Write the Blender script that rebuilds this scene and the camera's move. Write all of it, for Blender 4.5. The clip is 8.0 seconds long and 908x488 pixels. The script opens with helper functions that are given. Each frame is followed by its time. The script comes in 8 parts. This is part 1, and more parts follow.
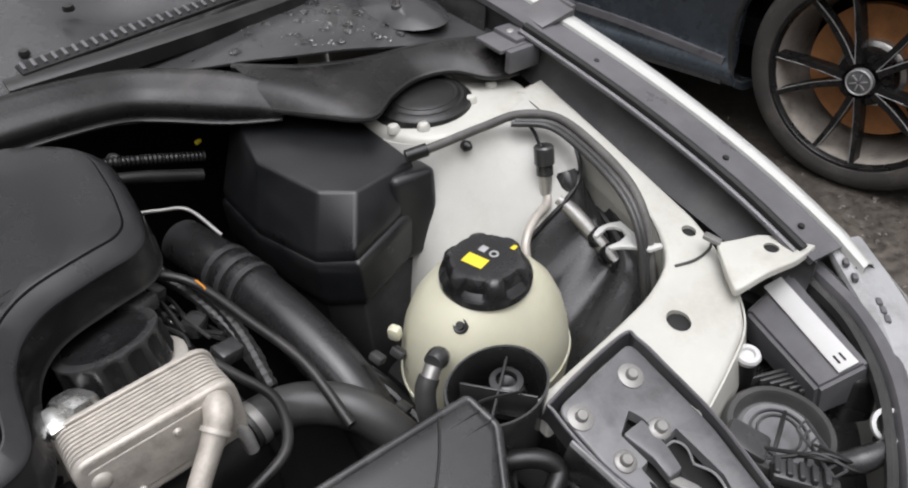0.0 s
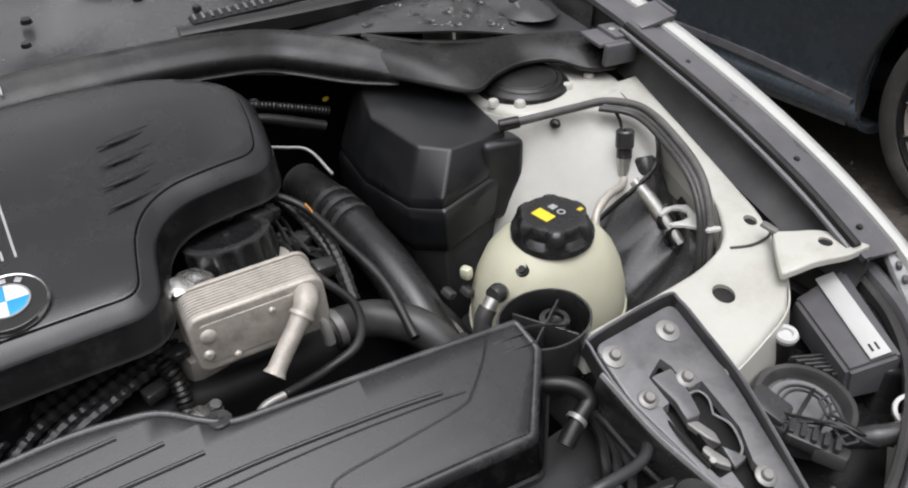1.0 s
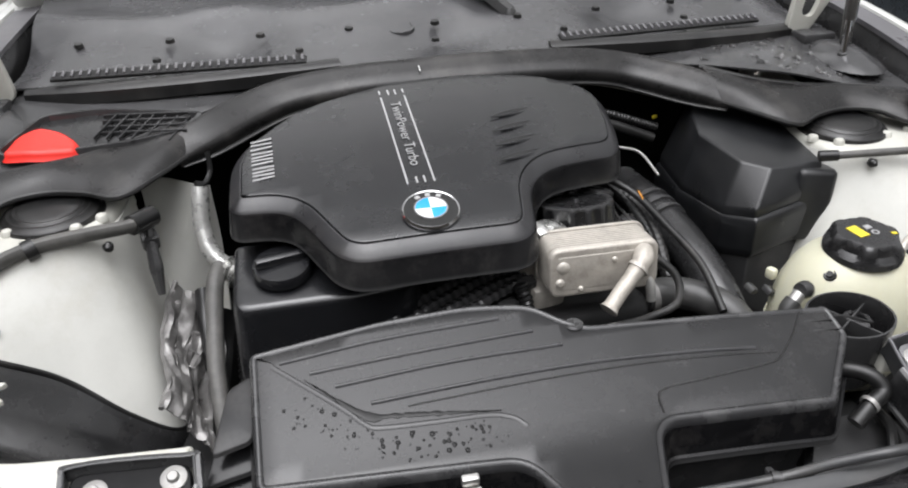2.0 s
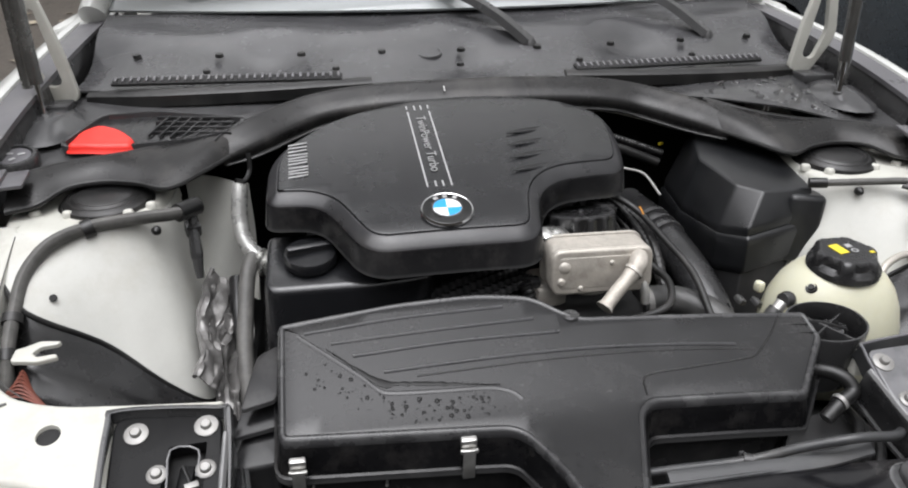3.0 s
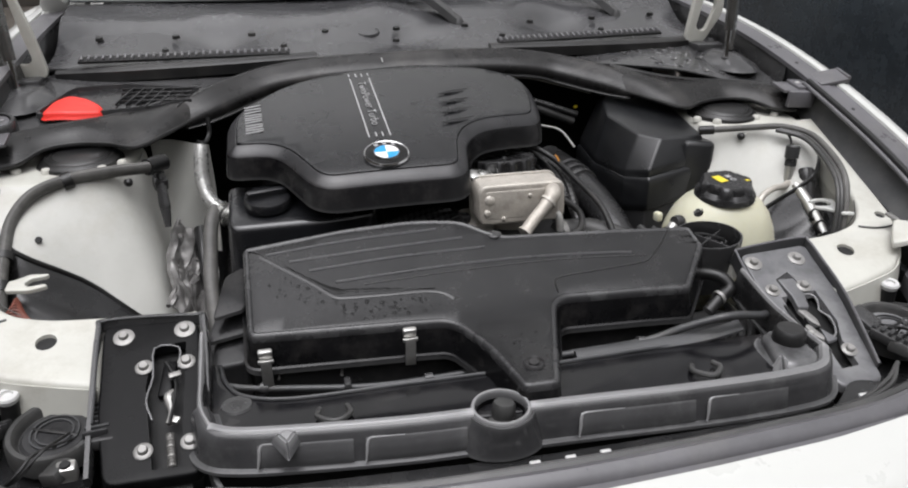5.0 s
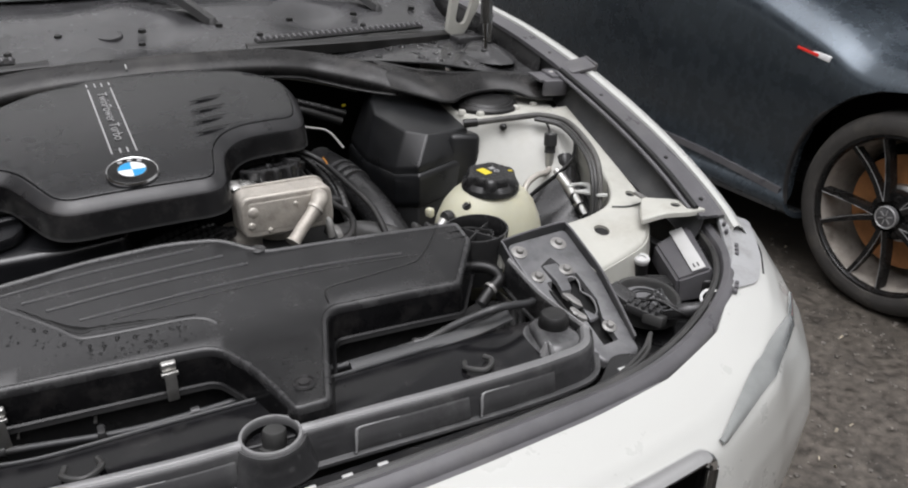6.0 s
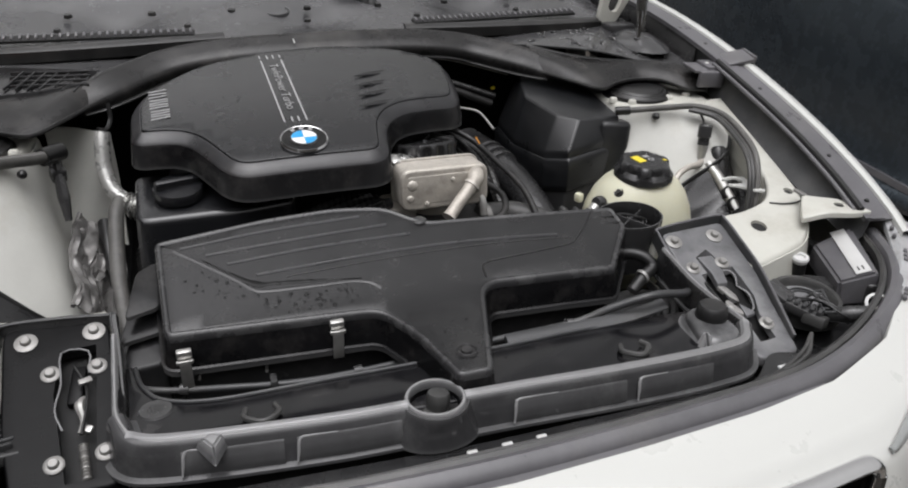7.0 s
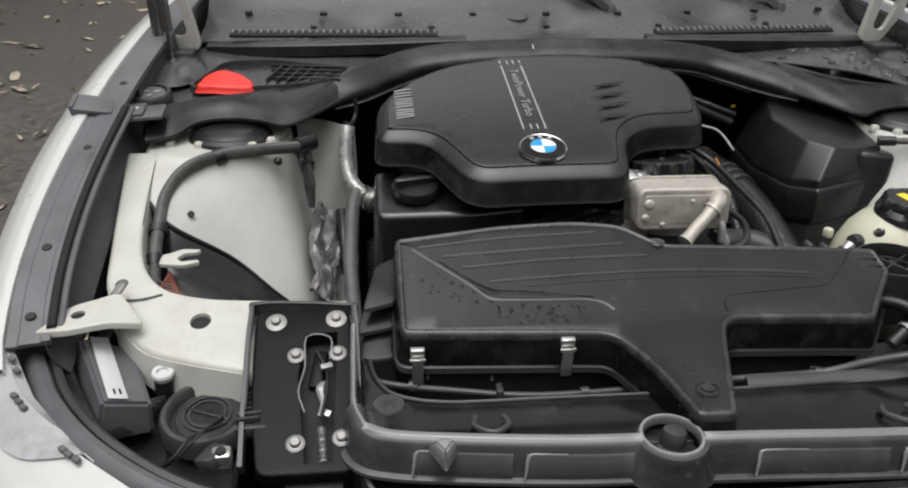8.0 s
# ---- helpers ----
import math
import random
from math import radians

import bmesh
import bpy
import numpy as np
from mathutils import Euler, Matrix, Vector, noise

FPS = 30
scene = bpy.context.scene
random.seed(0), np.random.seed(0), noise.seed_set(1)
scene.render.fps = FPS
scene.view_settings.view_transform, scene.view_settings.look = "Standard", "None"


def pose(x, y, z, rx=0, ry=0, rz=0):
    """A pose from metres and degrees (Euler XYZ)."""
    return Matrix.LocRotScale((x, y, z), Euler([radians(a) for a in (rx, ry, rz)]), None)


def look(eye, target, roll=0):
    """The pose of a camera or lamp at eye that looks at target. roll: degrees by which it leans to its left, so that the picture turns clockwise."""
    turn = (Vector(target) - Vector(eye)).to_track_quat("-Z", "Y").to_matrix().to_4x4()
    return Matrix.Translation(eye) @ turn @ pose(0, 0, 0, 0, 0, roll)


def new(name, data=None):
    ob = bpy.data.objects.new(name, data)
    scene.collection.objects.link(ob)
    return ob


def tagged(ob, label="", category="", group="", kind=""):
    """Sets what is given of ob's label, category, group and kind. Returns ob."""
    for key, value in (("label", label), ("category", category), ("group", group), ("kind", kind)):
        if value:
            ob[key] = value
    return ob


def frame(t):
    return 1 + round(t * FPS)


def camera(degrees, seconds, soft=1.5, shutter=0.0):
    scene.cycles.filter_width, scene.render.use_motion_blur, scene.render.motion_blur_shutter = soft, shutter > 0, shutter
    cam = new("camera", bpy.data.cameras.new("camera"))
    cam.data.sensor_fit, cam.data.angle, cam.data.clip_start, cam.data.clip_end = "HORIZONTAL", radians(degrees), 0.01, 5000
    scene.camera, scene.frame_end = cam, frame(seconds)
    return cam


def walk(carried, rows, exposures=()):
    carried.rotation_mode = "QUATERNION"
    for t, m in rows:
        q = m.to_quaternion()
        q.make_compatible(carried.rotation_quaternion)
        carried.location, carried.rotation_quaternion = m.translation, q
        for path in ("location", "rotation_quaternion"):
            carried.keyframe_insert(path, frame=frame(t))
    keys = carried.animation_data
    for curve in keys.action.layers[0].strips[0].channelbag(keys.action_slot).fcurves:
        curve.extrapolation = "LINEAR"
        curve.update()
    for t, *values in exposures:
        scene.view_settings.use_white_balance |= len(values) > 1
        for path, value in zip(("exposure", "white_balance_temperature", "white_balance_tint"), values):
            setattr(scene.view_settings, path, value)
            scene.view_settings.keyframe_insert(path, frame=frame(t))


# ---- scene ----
cam = camera(60.2, 8.0, soft=2.0)
PATH = [
    (0, (0.04, -0.089, 1.309), (1.018, 1.178, 0.11), -6.2),
    (0.5, (-0.018, -0.154, 1.304), (1.011, 1.076, 0.109), -4.1),
    (1, (-0.003, -0.226, 1.298), (0.761, 1.247, 0.18), -4.6),
    (1.2, (-0.019, -0.256, 1.3), (0.568, 1.317, 0.213), -4.6),
    (1.5, (-0.075, -0.295, 1.308), (0.362, 1.36, 0.274), -3.8),
    (1.8, (-0.16, -0.336, 1.301), (0.174, 1.375, 0.322), -3.5),
    (2, (-0.219, -0.374, 1.298), (0.09, 1.359, 0.35), -2.3),
    (2.2, (-0.246, -0.408, 1.305), (0.035, 1.34, 0.374), -1.8),
    (3.3, (-0.199, -0.523, 1.285), (0.046, 1.276, 0.445), 0.6),
    (3.5, (-0.17, -0.556, 1.28), (0.014, 1.249, 0.438), 0.3),
    (4, (-0.18, -0.627, 1.265), (-0.074, 1.189, 0.433), -0.6),
    (4.2, (-0.216, -0.655, 1.261), (-0.095, 1.161, 0.431), -0.8),
    (5.3, (-0.245, -0.682, 1.257), (0.317, 1.053, 0.437), -0.1),
    (5.5, (-0.225, -0.679, 1.258), (0.456, 1.009, 0.43), 0.4),
    (6, (-0.178, -0.667, 1.267), (0.662, 0.937, 0.419), 0.2),
    (6.2, (-0.174, -0.664, 1.264), (0.685, 0.926, 0.408), 0.2),
    (6.5, (-0.197, -0.659, 1.259), (0.66, 0.93, 0.398), 0.2),
    (7, (-0.258, -0.653, 1.254), (0.348, 1.045, 0.388), 0.7),
    (7.3, (-0.292, -0.648, 1.256), (0.14, 1.101, 0.388), 1.0),
    (7.5, (-0.317, -0.641, 1.255), (0.008, 1.132, 0.389), 1.0),
    (7.8, (-0.344, -0.632, 1.256), (-0.145, 1.163, 0.396), 0.7),
    (8, (-0.326, -0.609, 1.257), (-0.156, 1.187, 0.392), 0.5),
]
walk(cam, [(t, look(eye, target, roll)) for t, eye, target, roll in PATH], [(0.0, 0.5, 6420, 13), (0.5, 0.42, 6420, 13), (1.5, 0.52, 6420, 11), (2.0, 0.82, 6420, 11), (3.5, 0.70, 6420, 11), (4.1, 0.72, 6420, 11), (5.5, 0.38, 6440, 12), (6.5, 0.34, 6460, 12), (8.0, 0.30, 6500, 10)])

# ---- light: a dull, bright, overcast sky ----
world = bpy.data.worlds.new("overcast_sky")
scene.world = world
world.use_nodes = True
wn = world.node_tree.nodes
sky = wn.new("ShaderNodeTexSky")
sky.sky_type, sky.sun_disc = "NISHITA", False
sky.sun_elevation, sky.sun_rotation = radians(80), radians(200)
sky.air_density, sky.dust_density, sky.ozone_density = 1.0, 6.0, 1.0
grey = wn.new("ShaderNodeHueSaturation")
grey.inputs["Saturation"].default_value = 0.0
world.node_tree.links.new(sky.outputs[0], grey.inputs["Color"])
world.node_tree.links.new(grey.outputs[0], wn["Background"].inputs["Color"])
wn["Background"].inputs["Strength"].default_value = 0.125
sun_data = bpy.data.lights.new("sun", "SUN")
sun_data.energy, sun_data.angle, sun_data.color = 1.5, radians(70), (0.985, 0.97, 1.0)
sun = new("sun", sun_data)
sun.matrix_world = look((-1.2, -1.8, 8.0), (0, 0.3, 0.8))
# ---- mesh helpers ----
def fillet(pts, r, n=4):
    """Rounds the corners of a closed 2D outline; a point's third number is its own radius."""
    out, count = [], len(pts)
    for i, p in enumerate(pts):
        a, b, c = Vector(pts[i - 1][:2]), Vector(p[:2]), Vector(pts[(i + 1) % count][:2])
        rad = p[2] if len(p) > 2 else r
        d1, d2 = a - b, c - b
        cut = min(rad, d1.length * 0.48, d2.length * 0.48)
        if cut < 1e-5:
            out.append(b)
            continue
        s, e = b + d1.normalized() * cut, b + d2.normalized() * cut
        for k in range(n + 1):
            t = k / n
            out.append(s * (1 - t) ** 2 + b * 2 * t * (1 - t) + e * t ** 2)
    return [(v.x, v.y) for v in out]


def offset(pts, d):
    """Moves a closed counter-clockwise outline outwards by d."""
    out, count = [], len(pts)
    for i in range(count):
        a, b, c = (Vector(pts[j % count]) for j in (i - 1, i, i + 1))
        e1, e2 = (b - a), (c - b)
        e1 = e1.normalized() if e1.length > 1e-9 else e2.normalized()
        e2 = e2.normalized() if e2.length > 1e-9 else e1
        n = Vector((e1.y + e2.y, -e1.x - e2.x))
        n = n.normalized() if n.length > 1e-6 else Vector((e1.y, -e1.x))
        m = max(0.5, n.dot(Vector((e1.y, -e1.x))))
        out.append(tuple(b + n * (d / m)))
    return out


def ccw(pts):
    area = sum(pts[i - 1][0] * pts[i][1] - pts[i][0] * pts[i - 1][1] for i in range(len(pts)))
    return pts if area > 0 else pts[::-1]


def skin(bm, rings, closed=True, caps=(True, True)):
    """Joins rings of equal count with quads; returns the rings' vertices."""
    vs = [[bm.verts.new(p) for p in ring] for ring in rings]
    n = len(rings[0])
    for a, b in zip(vs, vs[1:]):
        for i in range(n if closed else n - 1):
            j = (i + 1) % n
            bm.faces.new((a[i], a[j], b[j], b[i]))
    if closed and caps[0]:
        bm.faces.new(vs[0][::-1])
    if closed and caps[1]:
        bm.faces.new(vs[-1])
    return vs


def slab(outline, depth, r=0.004, draft=0.0, zf=None, step=0.03, segs=3, floor=True, chamfer=False):
    """A plate with a rounded rim: outline in plan, top at zf(x, y)."""
    bm = bmesh.new()
    pts = ccw(list(outline))
    rings = [[(x, y, -depth) for x, y in offset(pts, draft)]]
    if depth > r + 0.008:
        rings.append([(x, y, -r - 0.004) for x, y in offset(pts, draft * (r + 0.004) / depth)])
    if chamfer:
        rings += [[(x, y, z) for x, y in offset(pts, d)] for d, z in ((0.0, -r), (-r * 1.05, 0.0), (-r * 1.3, 0.0))]
        segs = -1
    for k in range(segs, -1, -1):
        a = k / segs * math.pi / 2
        rings.append([(x, y, -r * (1 - math.cos(a))) for x, y in offset(pts, -r * (1 - math.sin(a)))])
    skin(bm, rings, caps=(floor, True))
    if zf:
        xs, ys = [p[0] for p in pts], [p[1] for p in pts]
        for axis, lo, hi in ((0, min(xs), max(xs)), (1, min(ys), max(ys))):
            v = lo + step
            while v < hi - step * 0.3:
                co, no = [0, 0, 0], [0, 0, 0]
                co[axis], no[axis] = v, 1
                bmesh.ops.bisect_plane(bm, geom=bm.verts[:] + bm.edges[:] + bm.faces[:], plane_co=co, plane_no=no, dist=1e-6)
                v += step
        for v in bm.verts:
            v.co.z += zf(v.co.x, v.co.y)
    bmesh.ops.recalc_face_normals(bm, faces=bm.faces)
    return bm


def dense(pts, step=0.01):
    """A closed outline with no edge longer than step."""
    out = []
    for i, p in enumerate(pts):
        a, b = Vector(p), Vector(pts[(i + 1) % len(pts)])
        k = max(1, math.ceil((b - a).length / step))
        out += [tuple(a.lerp(b, j / k)) for j in range(k)]
    return out


def walls(outline, profile, zf):
    """A rim round an outline: rings at (outward, up) from the surface zf."""
    bm, pts = bmesh.new(), ccw(list(outline))
    skin(bm, [[(x, y, zf(x, y) + dz) for x, y in offset(pts, d)] for d, dz in profile], caps=(False, False))
    bmesh.ops.recalc_face_normals(bm, faces=bm.faces)
    return bm


def plane(a, bx=0.0, by=0.0):
    return lambda x, y: a + bx * x + by * y


def spline(pts, n=8):
    """Catmull-Rom through the points."""
    ps = [Vector(p) for p in pts]
    if len(ps) < 3 or n < 2:
        return ps
    ps = [ps[0] * 2 - ps[1]] + ps + [ps[-1] * 2 - ps[-2]]
    out = []
    for i in range(1, len(ps) - 2):
        p0, p1, p2, p3 = ps[i - 1 : i + 3]
        for k in range(n):
            t = k / n
            out.append(0.5 * (2 * p1 + (p2 - p0) * t + (2 * p0 - 5 * p1 + 4 * p2 - p3) * t * t + (3 * p1 - p0 - 3 * p2 + p3) * t ** 3))
    return out + [ps[-2]]


def tube(pts, r, segs=10, n=8, bm=None, rib=0.0, pitch=0.012, flat=1.0):
    """A round hose along the points; r may be a list; rib: depth of corrugation."""
    bm = bm or bmesh.new()
    path = spline(pts, n)
    if rib:
        fine = []
        for a, b in zip(path, path[1:]):
            k = max(1, int((b - a).length / (pitch / 4)))
            fine += [a.lerp(b, i / k) for i in range(k)]
        path = fine + [path[-1]]
    count = len(path)
    side, rings, run = None, [], 0.0
    for i, p in enumerate(path):
        t = (path[min(i + 1, count - 1)] - path[max(i - 1, 0)]).normalized()
        if side is None:
            side = t.orthogonal().normalized()
        side = (side - t * side.dot(t)).normalized()
        up = t.cross(side)
        if i:
            run += (p - path[i - 1]).length
        if isinstance(r, (list, tuple)):
            f = i / (count - 1) * (len(r) - 1)
            k = min(int(f), len(r) - 2)
            rad = r[k] + (r[k + 1] - r[k]) * (f - k)
        else:
            rad = r
        if rib:
            rad += rib * math.sin(run / pitch * 2 * math.pi)
        rings.append([p + side * (rad * math.cos(a)) + up * (rad * flat * math.sin(a)) for a in (2 * math.pi * j / segs for j in range(segs))])
    skin(bm, rings)
    return bm


def sweep(profile, pts, up=(0, 0, 1), n=8, bm=None, taper=0.0):
    """Sweeps a closed 2D profile (to the right, up) along the points; taper: how much it shrinks towards its ends."""
    bm = bm or bmesh.new()
    path, up = spline(pts, n), Vector(up)
    count, rings = len(path), []
    for i, p in enumerate(path):
        t = (path[min(i + 1, count - 1)] - path[max(i - 1, 0)]).normalized()
        right = t.cross(up).normalized()
        top = right.cross(t)
        k = 1 - taper * max(0.0, 1 - min(i, count - 1 - i) / (0.14 * count)) ** 1.5
        rings.append([p + right * u * k + top * (v * k - 0.03 * (1 - k)) for u, v in profile])
    skin(bm, rings)
    bmesh.ops.recalc_face_normals(bm, faces=bm.faces)
    return bm


def lathe(profile, segs=32, m=None, bm=None):
    """Turns a profile of (radius, height) about z, then moves it by m."""
    bm = bm or bmesh.new()
    new_rings = [[Vector((r * math.cos(a), r * math.sin(a), z)) for a in (2 * math.pi * j / segs for j in range(segs))] for r, z in profile]
    if m is not None:
        new_rings = [[m @ v for v in ring] for ring in new_rings]
    if profile[0][0] > 0.002:
        skin(bm, new_rings + new_rings[:1], caps=(False, False))
        bmesh.ops.remove_doubles(bm, verts=bm.verts, dist=1e-7)
    else:
        skin(bm, new_rings)
    bmesh.ops.recalc_face_normals(bm, faces=bm.faces)
    return bm


def box(size, m=None, r=0.003, segs=2, bm=None):
    one = bmesh.new()
    bmesh.ops.create_cube(one, size=1.0)
    for v in one.verts:
        v.co = Vector((v.co.x * size[0], v.co.y * size[1], v.co.z * size[2]))
    if r:
        bmesh.ops.bevel(one, geom=one.edges[:], offset=min(r, min(size) * 0.45), segments=segs, affect="EDGES", profile=0.5)
    if m is not None:
        one.transform(m)
    return join(bm, one) if bm else one


def join(bm, other):
    me = bpy.data.meshes.new("joined")
    other.to_mesh(me)
    other.free()
    bm.from_mesh(me)
    bpy.data.meshes.remove(me)
    return bm


def grid(f, nu, nv, thick=0.0):
    """A surface f(u, v), u and v from 0 to 1."""
    bm = bmesh.new()
    at = [[Vector(f(i / nu, j / nv)) for j in range(nv + 1)] for i in range(nu + 1)]
    vs = [[bm.verts.new(p) for p in row] for row in at]
    back = None
    if thick:
        back = []
        for i in range(nu + 1):
            row = []
            for j in range(nv + 1):
                du = at[min(i + 1, nu)][j] - at[max(i - 1, 0)][j]
                dv = at[i][min(j + 1, nv)] - at[i][max(j - 1, 0)]
                row.append(bm.verts.new(at[i][j] - du.cross(dv).normalized() * thick))
            back.append(row)
    for i in range(nu):
        for j in range(nv):
            bm.faces.new((vs[i][j], vs[i + 1][j], vs[i + 1][j + 1], vs[i][j + 1]))
            if back:
                bm.faces.new((back[i][j], back[i][j + 1], back[i + 1][j + 1], back[i + 1][j]))
    if back:
        rim = [(i, 0) for i in range(nu)] + [(nu, j) for j in range(nv)] + [(i, nv) for i in range(nu, 0, -1)] + [(0, j) for j in range(nv, 0, -1)]
        for (i, j), (k, l) in zip(rim, rim[1:] + rim[:1]):
            bm.faces.new((vs[k][l], vs[i][j], back[i][j], back[k][l]))
    bmesh.ops.recalc_face_normals(bm, faces=bm.faces)
    return bm


def along(pts, u):
    """A place at the share u along a smooth line of points."""
    n = 6
    path = spline([tuple(p) + (0,) * (3 - len(p)) for p in pts], n)
    k = u * (len(path) - 1)
    i = min(int(k), len(path) - 2)
    return path[i].lerp(path[i + 1], k - i)


def mirrored(bm, s):
    """The same mesh on the car's other side for s = -1."""
    if s < 0:
        for v in bm.verts:
            v.co.x = -v.co.x
        bmesh.ops.reverse_faces(bm, faces=bm.faces[:])
    return bm


def lettering(text, size, m, thick=0.0004):
    cu = bpy.data.curves.new("writing", "FONT")
    cu.body, cu.size, cu.extrude, cu.align_x, cu.align_y = text, size, thick, "CENTER", "CENTER"
    ob = bpy.data.objects.new("writing", cu)
    scene.collection.objects.link(ob)
    me = bpy.data.meshes.new_from_object(ob.evaluated_get(bpy.context.evaluated_depsgraph_get()))
    bm = bmesh.new()
    bm.from_mesh(me)
    bm.transform(m)
    bpy.data.objects.remove(ob)
    return bm


def cut(bm, *cutters):
    """Real holes: takes the cutters' volumes out of a mesh."""
    me = bpy.data.meshes.new("cut")
    bm.to_mesh(me)
    bm.free()
    ob = bpy.data.objects.new("cut", me)
    scene.collection.objects.link(ob)
    made = []
    for c in cutters:
        cm = bpy.data.meshes.new("cutter")
        c.to_mesh(cm)
        c.free()
        co = bpy.data.objects.new("cutter", cm)
        scene.collection.objects.link(co)
        made.append(co)
        mod = ob.modifiers.new("hole", "BOOLEAN")
        mod.object, mod.operation, mod.solver = co, "DIFFERENCE", "EXACT"
    res = bpy.data.meshes.new_from_object(ob.evaluated_get(bpy.context.evaluated_depsgraph_get()))
    out = bmesh.new()
    out.from_mesh(res)
    for o in (ob, *made):
        bpy.data.objects.remove(o)
    return out


ROOT = {}


def finish(name, bm, material, sharp=38):
    bmesh.ops.remove_doubles(bm, verts=bm.verts, dist=1e-6)
    me = bpy.data.meshes.new(name)
    bm.to_mesh(me)
    bm.free()
    me.materials.append(material)
    me.polygons.foreach_set("use_smooth", [True] * len(me.polygons))
    me.set_sharp_from_angle(angle=radians(sharp))
    return me


def thing(name, base, label, category, group=""):
    """An Empty at a thing's base, to which its parts belong."""
    ob = new(name)
    ob.location = base
    ob.empty_display_size = 0.05
    ROOT[ob] = Vector(base)
    return tagged(ob, label, category, group)


def part(name, bm, material, parent, label="", sharp=38):
    """One mesh under a thing or a part; the mesh is given in world places."""
    base = ROOT[parent]
    bm.transform(Matrix.Translation(-base))
    ob = new(name, finish(name, bm, material, sharp))
    ob.parent = parent
    ROOT[ob] = base
    return tagged(ob, label)


def solid(name, bm, material, label, category, base=None, group="", kind="", sharp=38):
    """A thing that is one mesh."""
    if base is None:
        xs = [v.co for v in bm.verts]
        base = Vector((sum(v.x for v in xs) / len(xs), sum(v.y for v in xs) / len(xs), min(v.z for v in xs)))
    base = Vector(base)
    bm.transform(Matrix.Translation(-base))
    ob = new(name, finish(name, bm, material, sharp))
    ob.location = base
    ROOT[ob] = base
    return tagged(ob, label, category, group, kind)


def disc(x, y, z, r, h, slope=0.0, segs=20, ch=0.15, bm=None):
    """A short round stud with a chamfer, tilted along y."""
    m = Matrix.Translation((x, y, z)) @ Matrix.Rotation(math.atan(slope), 4, "X")
    return lathe([(r * 0.02, 0), (r, 0), (r, h * (1 - ch * 2)), (r * (1 - ch), h), (r * 0.02, h)], segs, m, bm)


def peg(x, y, z, r, h):
    """A plain cylinder, for cutting."""
    bm = bmesh.new()
    bmesh.ops.create_cone(bm, cap_ends=True, segments=24, radius1=r, radius2=r, depth=h, matrix=Matrix.Translation((x, y, z)))
    return bm


